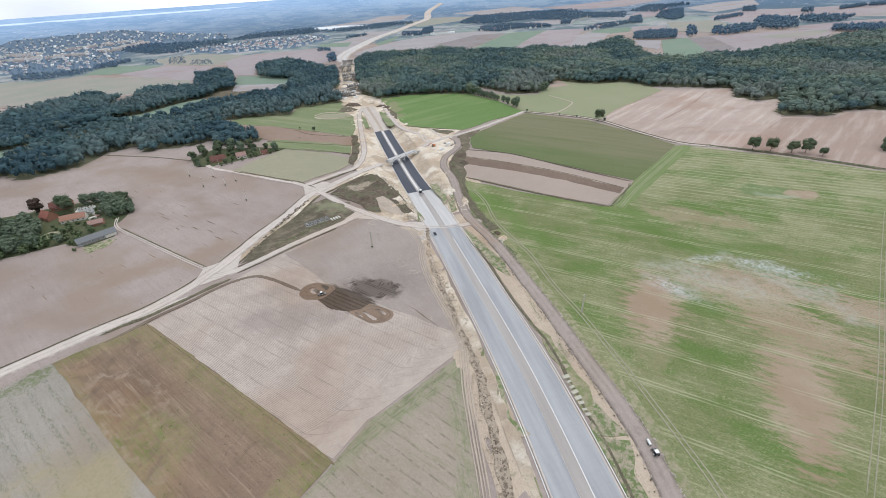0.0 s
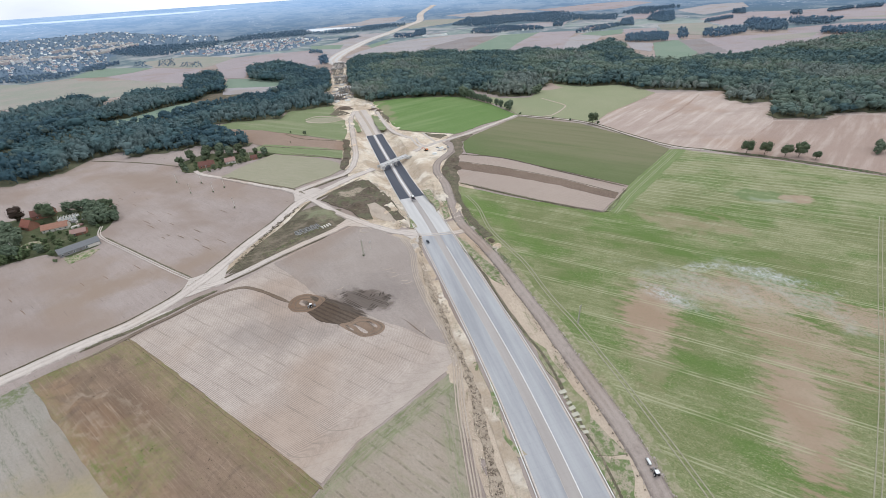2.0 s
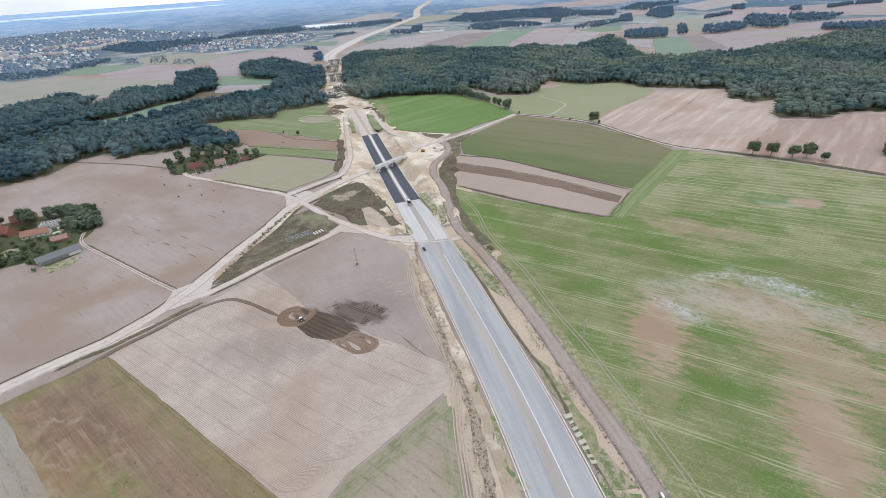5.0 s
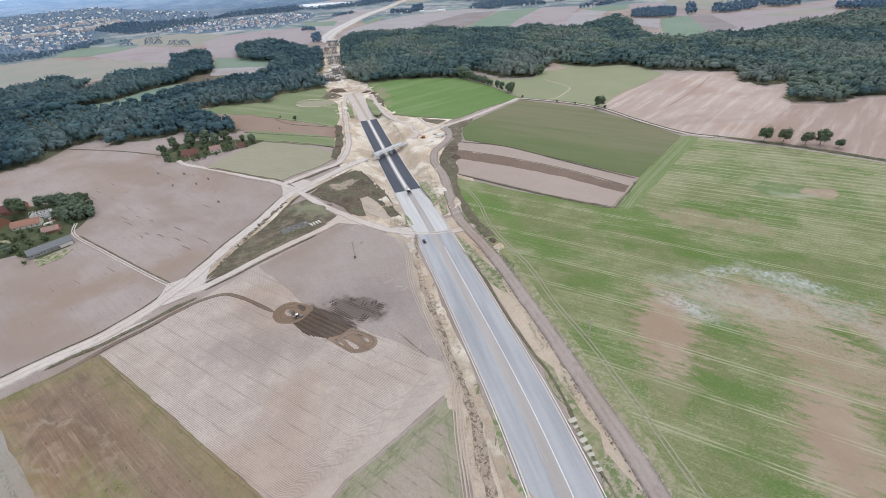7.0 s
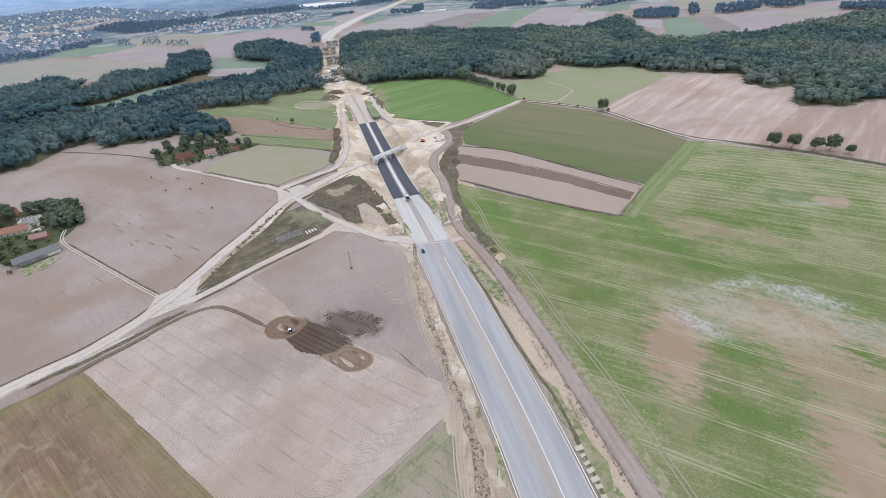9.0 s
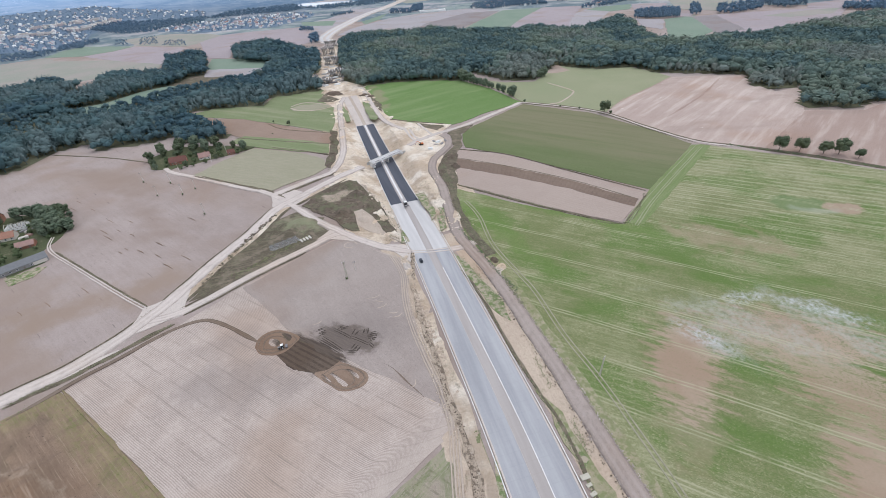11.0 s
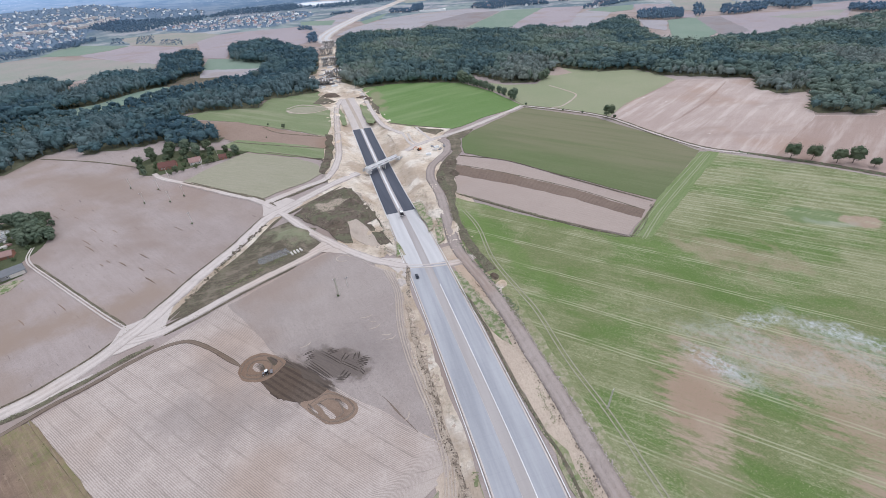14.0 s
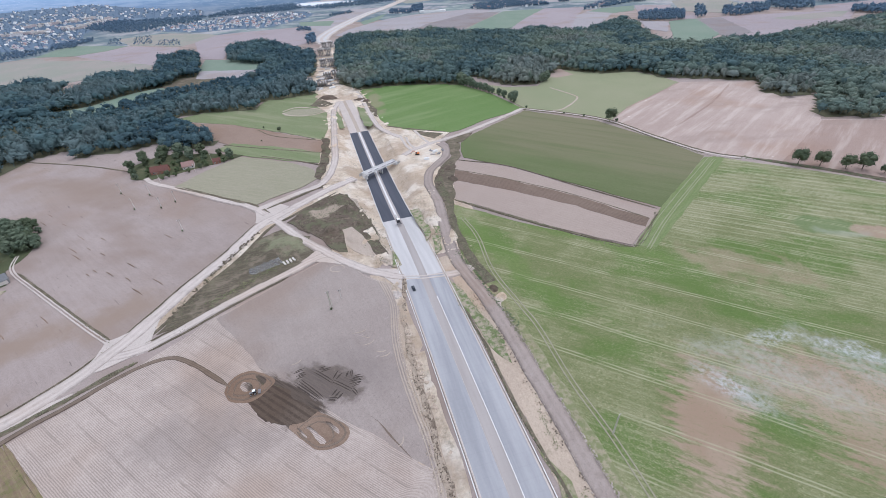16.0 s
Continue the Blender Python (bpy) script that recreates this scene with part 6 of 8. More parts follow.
def make_tree(name, h, seed, leaf, label, spread=0.36, trunk=0.22, group="", category="tree"):
    """A single tree: tapered trunk with limbs, and a crown of leaf clumps with gaps and loose leaves."""
    rng = np.random.RandomState(seed)
    root = thing(name, Matrix.Identity(4), label, category, group)
    limbs = [((0, 0, -0.1), (0.1, 0, h * 0.45), h * 0.022, h * 0.014), ((0.1, 0, h * 0.45), (0, 0.1, h * 0.8), h * 0.014, h * 0.004)]
    clumps = []
    for i in range(8):
        a, z = i * 2.4 + rng.uniform(-0.4, 0.4), rng.uniform(0.3, 0.62) * h
        tip = (math.cos(a) * h * spread * 0.7, math.sin(a) * h * spread * 0.7, z + h * rng.uniform(0.06, 0.2))
        limbs.append(((0.05, 0, z), tip, h * 0.009, h * 0.003))
        clumps.append((tip, h * rng.uniform(0.14, 0.22)))
    for i in range(16):
        a, u = rng.uniform(0, 6.28), rng.uniform(trunk + 0.1, 0.95)
        r = h * spread * math.sqrt(max(0.05, 1 - ((u - 0.58) / 0.42) ** 2)) * rng.uniform(0.35, 0.85)
        clumps.append(((math.cos(a) * r, math.sin(a) * r, u * h * 0.93), h * rng.uniform(0.14, 0.22)))
    part("trunk", tubes(limbs, 6), M_BARK, root)
    vs, fs, n = [], [], 0
    for i, (c, r) in enumerate(clumps):
        v, f = lump(ICO1, seed * 31 + i, 0.5, 2.0)
        vs.append(v * (r * 0.9, r * 0.9, r * 0.72) + np.array(c))
        fs.append(f + n)
        n += len(v)
        m = 64
        d = rng.normal(size=(m, 3))
        d /= np.linalg.norm(d, axis=1)[:, None]
        p = np.array(c) + d * r * rng.uniform(0.7, 1.25, (m, 1))
        e1, e2 = rng.normal(size=(m, 3)) * h * 0.024, rng.normal(size=(m, 3)) * h * 0.024
        vs.append(np.stack([p, p + e1, p + e2], 1).reshape(-1, 3))
        fs.append(np.arange(m * 3).reshape(-1, 3) + n)
        n += m * 3
    crown = new("crown", tri_mesh("crown", np.vstack(vs), np.vstack(fs), leaf, False))
    crown.parent = root
    return root


def place(src, x, y, scale=1.0, turn=0.0, z=0.0, label=""):
    ob = copy_thing(src, pose(x, y, z, 0, 0, turn))
    ob.scale = (scale, scale, scale)
    if label:
        tagged(ob, label)
    return ob


def keep_first(src, x, y, scale=1.0, turn=0.0, z=0.0):
    src.matrix_world = pose(x, y, z, 0, 0, turn) @ Matrix.Scale(scale, 4)
    return src


oak = make_tree("tree", 16, 3, M_LEAFDARK, "lone dark broadleaf tree beside a farm track")
keep_first(oak, 193, 547)
oak2 = make_tree("tree", 15, 8, M_LEAFDARK, "dark round tree in a field hedgerow", 0.33, 0.26, "hedgerow trees")
keep_first(oak2, 306, 411)
for i, (x, y, s) in enumerate(((321, 406, 0.95), (336, 398, 0.85), (348, 396, 1.0))):
    place(oak2, x, y, s, i * 67)
place(oak2, 357, 386, 0.6, 20)
place(oak, 199, 543, 0.3, 50, label="small dark bush beside the lone tree")
for x, y, s in ((170, 568, 0.2), (150, 582, 0.18), (110, 612, 0.25), (-195, 576, 0.4), (-220, 592, 0.18), (-206, 545, 0.12)):
    place(oak, x, y, s, x, label="small dark bush on a field boundary")
hedge = make_tree("tree", 13, 12, M_LEAF, "green tree in the row behind the pasture", 0.34, 0.1, "trees in the field row")
keep_first(hedge, 43, 741)
for i, (x, y, s) in enumerate(((48, 733, 1.2), (52, 726, 0.9), (56, 720, 0.8), (60, 715, 0.85), (64, 710, 0.7), (67, 705, 0.9), (72, 695, 0.75), (76, 690, 0.7), (84, 677, 0.8), (89, 664, 0.85), (99, 643, 1.15), (96, 650, 0.9), (38, 745, 1.3), (34, 750, 1.4))):
    place(hedge, x, y, s, i * 51)
for i, (x, y, s) in enumerate(((141, 744, 0.9), (147, 735, 0.8), (153, 737, 0.9), (158, 739, 1.0), (166, 746, 1.1), (135, 748, 0.9))):
    place(hedge, x, y, s, i * 77, label="green tree in a small clump by the wood")
for i, (x, y, s) in enumerate(((425, 395, 0.8), (432, 388, 0.9), (418, 390, 0.7), (440, 395, 1.0), (430, 402, 0.8), (445, 384, 0.9))):
    place(hedge, x, y, s, i * 77, label="green tree in a small field copse")

# farmstead trees
leafy = make_tree("tree", 12, 17, M_LEAF, "leafy green farmyard tree", 0.4, 0.08, "farmyard trees")
keep_first(leafy, -363, 364, 1.0)
bush = make_tree("bush", 5, 23, M_BUSH, "rounded green bush in the farm garden", 0.55, 0.0, "garden bushes", "bush")
keep_first(bush, -341, 307, 1.0)
copper = make_tree("tree", 15, 29, M_PURPLE, "copper-coloured tree beside the farmhouse", 0.34, 0.1)
keep_first(copper, -400, 350, 1.0)
place(oak2, -376, 354, 1.1, 10, label="dark broad tree behind the farmhouse")
place(oak2, -369, 350, 0.95, 80, label="dark broad tree behind the farmhouse")
for i, (x, y, s) in enumerate(((-356, 368, 0.9), (-350, 371, 0.9), (-343, 364, 1.0), (-336, 358, 1.0), (-328, 352, 0.9), (-320, 348, 1.0), (-313, 345, 0.9), (-318, 337, 0.85), (-326, 343, 0.9), (-306, 346, 0.75), (-310, 338, 0.8), (-331, 345, 0.8), (-385, 358, 0.7), (-303, 341, 0.6), (-322, 354, 1.0), (-338, 366, 0.9))):
    place(leafy, x, y, s, i * 43)
YARD = ((-378, 336, 10), (-350, 329, 12), (-384, 356, 10), (-353, 349, 10), (-321, 320, 8), (-301, 293, 13), (-343, 361, 3), (-352, 303, 9))


def clear_of_yard(x, y, f=1.0):
    return all(math.hypot(x - a, y - b) > r * f for a, b, r in YARD)


cx, cy, crng = scatter([(-358, 370), (-342, 378), (-320, 366), (-303, 342), (-308, 330), (-316, 330), (-330, 340), (-338, 356)], 5.4, 14)
for i, (x, y) in enumerate(zip(cx, cy)):
    place(oak2 if i % 3 else leafy, x, y, crng.uniform(0.42, 0.7), i * 57, label="leafy green tree of the farm copse")
rng = np.random.RandomState(4)
orchard = [(-365, 262), (-440, 300), (-450, 330), (-389, 330), (-374, 321), (-352, 304), (-322, 288), (-338, 280)]
ox, oy, _ = scatter(orchard, 6.3, 6)
for i, (x, y) in enumerate(zip(ox, oy)):
    if rng.uniform() < 0.1 or not clear_of_yard(x, y):
        continue
    if rng.uniform() < 0.55:
        place(leafy, x, y, rng.uniform(0.7, 1.1), rng.uniform(0, 360))
    else:
        place(bush, x, y, rng.uniform(1.0, 1.7), rng.uniform(0, 360))
for x, y, s in ((-315, 291, 1.3), (-318, 286, 1.0), (-315, 306, 1.3), (-322, 300, 1.5), (-328, 294, 1.4), (-306, 275, 0.7), (-338, 312, 1.2), (-332, 320, 0.9), (-350, 336, 0.9), (-345, 318, 1.2)):
    if clear_of_yard(x, y, 0.75):
        place(bush, x, y, s * 0.85, x * 7)
garden_tree = make_tree("tree", 11, 37, M_LEAFDARK, "loose grey-green tree round the hidden farm", 0.42, 0.05, "trees round the hidden farm")
keep_first(garden_tree, -318, 480)
for i, (x, y, q) in enumerate(((-310, 492, 1.1), (-296, 500, 1.2), (-279, 498, 1.0), (-266, 500, 1.1), (-252, 504, 0.9), (-238, 508, 0.8), (-306, 465, 0.8), (-298, 456, 0.6), (-268, 459, 0.7), (-244, 476, 0.6), (-247, 492, 0.8), (-223, 499, 0.9), (-270, 486, 0.7), (-292, 487, 0.8), (-318, 503, 1.2), (-284, 513, 1.3), (-262, 516, 1.2), (-228, 508, 0.8), (-302, 515, 1.3), (-272, 511, 1.0))):
    place(hedge if i % 4 == 3 else garden_tree, x, y, q * 0.9, i * 61, label="loose grey-green tree round the hidden farm")
for i, (x, y) in enumerate(((-271, 454), (-262, 461), (-252, 468), (-240, 481), (-226, 490), (-220, 497), (-296, 472), (-300, 480), (-266, 472), (-245, 486), (-290, 461), (-312, 473), (-256, 493), (-278, 488))):
    place(bush, x, y, 0.7 + 0.1 * (i % 5), i * 50, label="green bush round the hidden farm")


# ---- buildings ----
def gable(w, d, h, roof_h, over=0.4):
    """Bmeshes of the walls with gables and of the thick roof; w along x."""
    x, y = w / 2, d / 2
    wall = bmesh.new()
    v = [wall.verts.new(p) for p in ((-x, -y, -0.3), (x, -y, -0.3), (x, y, -0.3), (-x, y, -0.3), (-x, -y, h), (x, -y, h), (x, y, h), (-x, y, h), (-x, 0, h + roof_h), (x, 0, h + roof_h))]
    for f in ((0, 1, 5, 4), (2, 3, 7, 6), (1, 2, 6, 9, 5), (3, 0, 4, 8, 7), (3, 2, 1, 0)):
        wall.faces.new([v[i] for i in f])
    roof = bmesh.new()
    t, k = 0.25, roof_h / y
    prof = [(-y - over, h - over * k), (0, h + roof_h), (y + over, h - over * k), (y + over, h - over * k + t), (0, h + roof_h + t), (-y - over, h - over * k + t)]
    a = [roof.verts.new((-x - over, p, q + 0.02)) for p, q in prof]
    b = [roof.verts.new((x + over, p, q + 0.02)) for p, q in prof]
    for i in range(6):
        j = (i + 1) % 6
        roof.faces.new((a[i], b[i], b[j], a[j]))
    for s in (a, b):
        roof.faces.new((s[0], s[1], s[4], s[5]))
        roof.faces.new((s[1], s[2], s[3], s[4]))
    bmesh.ops.recalc_face_normals(roof, faces=roof.faces[:])
    bmesh.ops.recalc_face_normals(wall, faces=wall.faces[:])
    return wall, roof


def house(name, x, y, turn, w, d, h, roof_h, wall_m, roof_m, label, category="house", windows=3, chimney=True, group="", doors=1):
    root = thing(name, pose(x, y, 0, 0, 0, turn), label, category, group)
    wall, roof = gable(w, d, h, roof_h)
    part("wall", wall, wall_m, root)
    r = part("roof", roof, roof_m, root)
    if chimney:
        part("chimney", boxes([((w * 0.15, 0.3, h + roof_h + 0.2), (0.7, 0.7, 1.6)), ((w * 0.15, 0.3, h + roof_h + 1.0), (0.9, 0.9, 0.2))]), M_BRICK, r)
    for s in (-1, 1):
        for i in range(windows):
            px = -w / 2 + (i + 0.5) * w / windows
            if s < 0 and i == windows // 2 and doors:
                part("door", boxes([((px, s * (d / 2 + 0.03), 1.0), (1.0, 0.12, 2.1))]), M_WOOD, root)
                continue
            wf = part("window", boxes([((px, s * (d / 2 + 0.02), h * 0.58), (1.25, 0.10, 1.35))]), M_WHITE, root)
            part("pane", boxes([((px, s * (d / 2 + 0.05), h * 0.58), (1.0, 0.10, 1.1))]), M_GLASS, wf)
    return root


house("farmhouse", -378, 336, 160, 12, 9, 3.6, 5.0, M_BRICK, M_RED, "farmhouse with a steep bright red tiled roof")
house("farmhouse", -350, 331, 24, 19, 8, 3.0, 3.4, M_PLASTER, M_ORANGE, "long low farmhouse with an orange tiled roof", windows=5)
house("barn", -384, 359, 30, 17, 9, 3.8, 4.2, M_BRICK, M_OLDRED, "old barn with a dark red roof", "barn", 2, False)
house("shed", -321, 320, 28, 11, 7, 2.6, 2.4, M_BRICK, M_BROWNROOF, "low brick shed with a pinkish brown roof", "shed", 2, False)
house("barn", -301, 293.5, 46.5, 27, 9.5, 3.0, 2.6, M_GREYWALL, M_FIBRE, "long grey barn with a corrugated roof", "barn", 7, False)
part("annex_wall", boxes([((9, -4.85, 1.4), (8, 0.2, 2.4))]), M_PLASTER, bpy.data.objects["barn.001"], "whitewashed end of the front wall")
house("farmhouse", -282, 471, 20, 16, 8, 3.2, 4.0, M_BRICK, M_OLDRED, "farmhouse with a dull red roof among trees")
house("farmhouse", -258, 480, 25, 11, 8, 3.0, 3.6, M_PLASTER, M_BROWNROOF, "small house with a brown roof among trees")
house("cottage", -33, 812, 30, 10, 8, 3.2, 3.8, M_PLASTER, M_RED, "cottage with a red roof in the edge of the wood")
house("shed", -233, 489, 20, 7, 5, 2.6, 2.4, M_BRICK, M_OLDRED, "small shed with a red roof among trees", "shed", 2, False)


def roofless_barn(x, y, turn, w, d, h):
    """White walls with gaps for openings and the bare rafters above."""
    root = thing("barn_shell", pose(x, y, 0, 0, 0, turn), "roofless white barn with bare rafters in the farmyard", "barn")
    for s in (-1, 1):
        specs = [((w * (i / 5 - 0.4), s * d / 2, h / 2), (w * 0.13, 0.35, h)) for i in range(5)]
        part("long_wall", boxes(specs + [((0, s * d / 2, 0.4), (w, 0.3, 1.0)), ((0, s * d / 2, h - 0.2), (w, 0.32, 0.4))]), M_WHITE, root)
        part("end_wall", boxes([((s * w / 2, 0, h / 2), (0.35, d, h))]), M_WHITE, root)
    for i in range(7):
        u = -w / 2 + w * i / 6
        part("rafter", tubes([((u, -d / 2, h), (u, 0, h + 2.6), 0.16, 0.16), ((u, d / 2, h), (u, 0, h + 2.6), 0.16, 0.16)], 5), M_PLASTER, root)
    part("floor_slab", boxes([((0, 0, 0.1), (w - 0.4, d - 0.4, 0.3))]), M_GREYWALL, root)
    return root


roofless_barn(-353, 349, 24, 14, 8, 2.8)


def junk(name, x, y, turn, size, mat, label, category):
    root = thing(name, pose(x, y, 0, 0, 0, turn), label, category)
    part("body", boxes([((0, 0, size[2] * 0.45), (size[0], size[1], size[2] * 0.9)), ((size[0] * 0.1, 0, size[2] * 0.95), (size[0] * 0.7, size[1] * 0.85, size[2] * 0.3))], 0.06), mat, root)
    part("base", boxes([((0, 0, 0.1), (size[0] * 1.04, size[1] * 1.04, 0.24))]), M_WOOD, root)
    return root


for x, y, t, s, m, l in ((-334, 332, 30, (6, 2.4, 1.8), M_PLASTER, "long pale trailer in the farmyard"), (-343, 361, 10, (2.8, 2.4, 2.6), M_WHITE, "white tank in the farmyard"), (-343, 343, 35, (5, 2.2, 1.6), M_GREYWALL, "grey farm implement in the yard"), (-338, 349, 80, (6, 2, 1.4), M_GREYWALL, "grey farm implement in the yard"), (-338, 341, 20, (4, 2, 1.8), M_PLASTER, "pale trailer in the farmyard"), (-333, 336, 5, (5, 2.2, 1.5), M_BROWNROOF, "rusty implement in the farmyard"), (-346, 300, 0, (1.2, 1.2, 1.6), M_WHITE, "small white tank in the garden")):
    junk("farm_trailer", x, y, t, s, m, l, "farm equipment")


# ---- bridge over the cutting ----
def road_bridge():
    root = thing("road_bridge", pose(-59, 454, 0, 0, 0, 46), "new concrete road bridge over the motorway cutting", "bridge")
    L = 38
    part("deck", boxes([((0, 0, 0.35), (L, 7.4, 0.5)), ((0, 0, -0.25), (L, 5.8, 0.8))], 0.08), M_PARAPET, root)
    part("roadway", boxes([((0, 0, 0.64), (L, 5.8, 0.06))]), M_CONCRETE_NEW, root, "grey unfinished road surface")
    for s in (-1, 1):
        part("parapet", boxes([((0, s * 3.4, 0.75), (L + 1, 0.4, 0.5)), ((0, s * 3.4, 1.02), (L + 1, 0.55, 0.12))]), M_PARAPET, root, "pale concrete parapet")
        part("handrail", tubes([((-L / 2, s * 3.4, 1.7), (L / 2, s * 3.4, 1.7), 0.06, 0.06)] + [((x, s * 3.4, 1.0), (x, s * 3.4, 1.7), 0.05, 0.05) for x in np.linspace(-L / 2, L / 2, 20)], 5), M_STEEL, root, "dark steel handrail")
        part("abutment", boxes([((s * 18.6, 0, -2.2), (1.2, 7.6, 4.2)), ((s * 17.6, 0, -0.9), (1.6, 8.2, 1.0))], 0.05), M_PARAPET, root)
        for t in (-1, 1):
            part("wing_wall", boxes([((s * 20.4, t * 4.2, -1.2), (3.2, 0.4, 3.0))]), M_BRIDGE, root)
    for y in (-2.6, 0, 2.6):
        part("pier", tubes([((0, y, -6.3), (0, y, -0.6), 0.55, 0.55)], 14), M_BRIDGE, root)
    part("pier_cap", boxes([((0, 0, -0.75), (1.6, 7.0, 0.5))], 0.06), M_BRIDGE, root)
    for x in (-14, -6, 3, 9, 15):
        part("stacked_railing", boxes([((x, -2.4, 0.85), (4.5, 0.5, 0.35)), ((x + 0.6, -1.7, 0.8), (3.5, 0.4, 0.3))]), M_STEEL, root, "stack of railing steel lying on the deck")
    return root


road_bridge()


# ---- unfinished viaduct in the gap of the wood ----
sheet("field", [(-140, 735), (-118, 750), (-165, 800), (-196, 900), (-228, 1048), (-258, 1230), (-294, 1230), (-261, 1048), (-230, 905), (-226, 880), (-240, 866), (-222, 800), (-210, 776), (-205, 760), (-178, 735)], 0.5, M_SAND, "bare sandy clearing below the viaduct", 3, "clearing")


def viaduct_pier(x, y, turn, h, label):
    root = thing("viaduct_pier", pose(x, y, 0.4, 0, 0, turn), label, "bridge pier", "viaduct piers")
    for s in (-1, 1):
        for t in (-3.6, 0, 3.6):
            part("column", tubes([((s * 7.4 + t, 0, 0), (s * 7.4 + t, 0, h), 0.9, 0.9)], 12), M_BRIDGE, root)
        part("crosshead", boxes([((s * 7.4, 0, h + 0.6), (12.6, 3.2, 1.8))], 0.1), M_BRIDGE, root)
        part("footing", boxes([((s * 7.4, 0, 0.3), (13, 6, 1.0))]), M_PARAPET, root)
        part("formwork", boxes([((s * 7.4, 0, h + 1.9), (13.4, 8, 0.5)), ((s * 7.4, 4.2, h + 2.6), (13.4, 0.3, 1.4)), ((s * 7.4, -4.2, h + 2.6), (13.4, 0.3, 1.4))]), M_FORMWORK, root, "timber formwork on the crosshead")
        part("girder", boxes([((s * 7.4 + o, 0, h + 2.9), (1.0, 13 + 3 * (o > 0), 1.5)) for o in (-4.2, 0.4, 4.6)], 0.08), M_PARAPET, root, "pale concrete girder ends")
    bars = []
    for xx in np.linspace(-14.5, 14.5, 12):
        for yy in (-5.2, -3.2, 3.2, 5.2):
            bars.append(((xx, yy, 0), (xx, yy, h + 3.4), 0.09, 0.09))
    for z in (h * 0.2, h * 0.4, h * 0.6, h * 0.8, h, h + 2.2, h + 3.2):
        for yy in (-5.2, -3.2, 3.2, 5.2):
            bars.append(((-14.5, yy, z), (14.5, yy, z), 0.08, 0.08))
    part("scaffold", tubes(bars, 4), M_STEEL, root, "dark steel scaffolding")
    part("work_deck", boxes([((0, q, z), (29, 1.9, 0.12)) for q in (-4.2, 4.2) for z in (h * 0.4, h * 0.8, h + 2.3)]), M_WOOD, root, "boards of the scaffold")
    return root


for x, y, h in ((-197, 790, 4), (-184, 836, 9), (-217, 948, 12), (-249, 1066, 12), (-268, 1180, 10)):
    viaduct_pier(x, y, 15, h, "concrete viaduct pier with scaffolding and formwork")
for i, (x, y, t) in enumerate(((-232, 858, 10), (-226, 846, 60), (-222, 832, 25), (-214, 822, 80), (-218, 812, 15), (-204, 846, 40), (-228, 838, 5), (-208, 832, 70), (-196, 860, 20), (-206, 868, 50), (-188, 818, 10), (-178, 806, 35), (-170, 800, 60), (-200, 790, 20), (-212, 800, 60), (-206, 812, 10), (-190, 845, 40), (-214, 860, 15), (-220, 905, 20), (-198, 905, 70), (-232, 985, 20), (-215, 1000, 10), (-218, 792, 5), (-196, 775, 30))):
    junk("material_stack", x, y, t, (9, 4, 2.4), (M_FORMWORK, M_GREYWALL, M_BRIDGE)[i % 3], "stack of building material below the viaduct", "building material")


def spoil(name, x, y, r, h, mat, label, seed):
    """A rough heap of earth."""
    n = 15
    verts, faces = [], []
    for i in range(n):
        for j in range(n):
            u, v = 2 * i / (n - 1) - 1, 2 * j / (n - 1) - 1
            q = max(0, 1 - math.hypot(u, v))
            z = h * smooth(q * 1.4) * (1 + 0.5 * noise.noise((u * 3 + seed, v * 3, seed))) - 0.25
            verts.append((u * r * (1 + 0.2 * noise.noise((u, v, seed))), v * r * 0.7, float(z)))
            if i and j:
                a = i * n + j
                faces.append((a - n - 1, a - 1, a, a - n))
    ob = new(name, mesh_of(name, verts, [f[::-1] for f in faces], mat, True))
    ob.matrix_world = pose(x, y, 0.4, 0, 0, seed * 41)
    return tagged(ob, label, "earth heap", "earth heaps")


for i, (x, y, r, h, m) in enumerate(((-178, 735, 14, 3.5, M_SAND), (-150, 742, 10, 3, M_SAND), (-168, 720, 16, 2.5, M_TRACK), (-128, 728, 9, 2.5, M_SAND), (-116, 700, 8, 1.8, M_TRACK), (-106, 690, 8, 1.6, M_TRACK), (-84, 392, 8, 2.6, M_TOPSOIL), (-76, 374, 10, 3.0, M_TOPSOIL), (-62, 352, 8, 2.5, M_TOPSOIL), (-98, 354, 11, 2.2, M_TOPSOIL), (-84, 346, 9, 2.0, M_TOPSOIL), (-64, 331, 8, 1.8, M_RUT), (-112, 330, 14, 2.5, M_WEEDS), (-118, 318, 9, 2.0, M_WEEDS), (8, 445, 9, 2.2, M_TOPSOIL), (10, 420, 7, 2, M_TOPSOIL), (-117, 470, 5, 1.6, M_TOPSOIL), (-123, 505, 5, 1.6, M_TOPSOIL), (32, 262, 5, 1.5, M_SAND), (29, 270, 4, 1.4, M_TOPSOIL))):
    spoil("spoil_mound", x, y, r, h, m, "dark heap of topsoil" if m in (M_TOPSOIL, M_TRACK) else "pale heap of sandy earth" if m in (M_SAND, M_RUT) else "weedy heap of earth", i + 1)


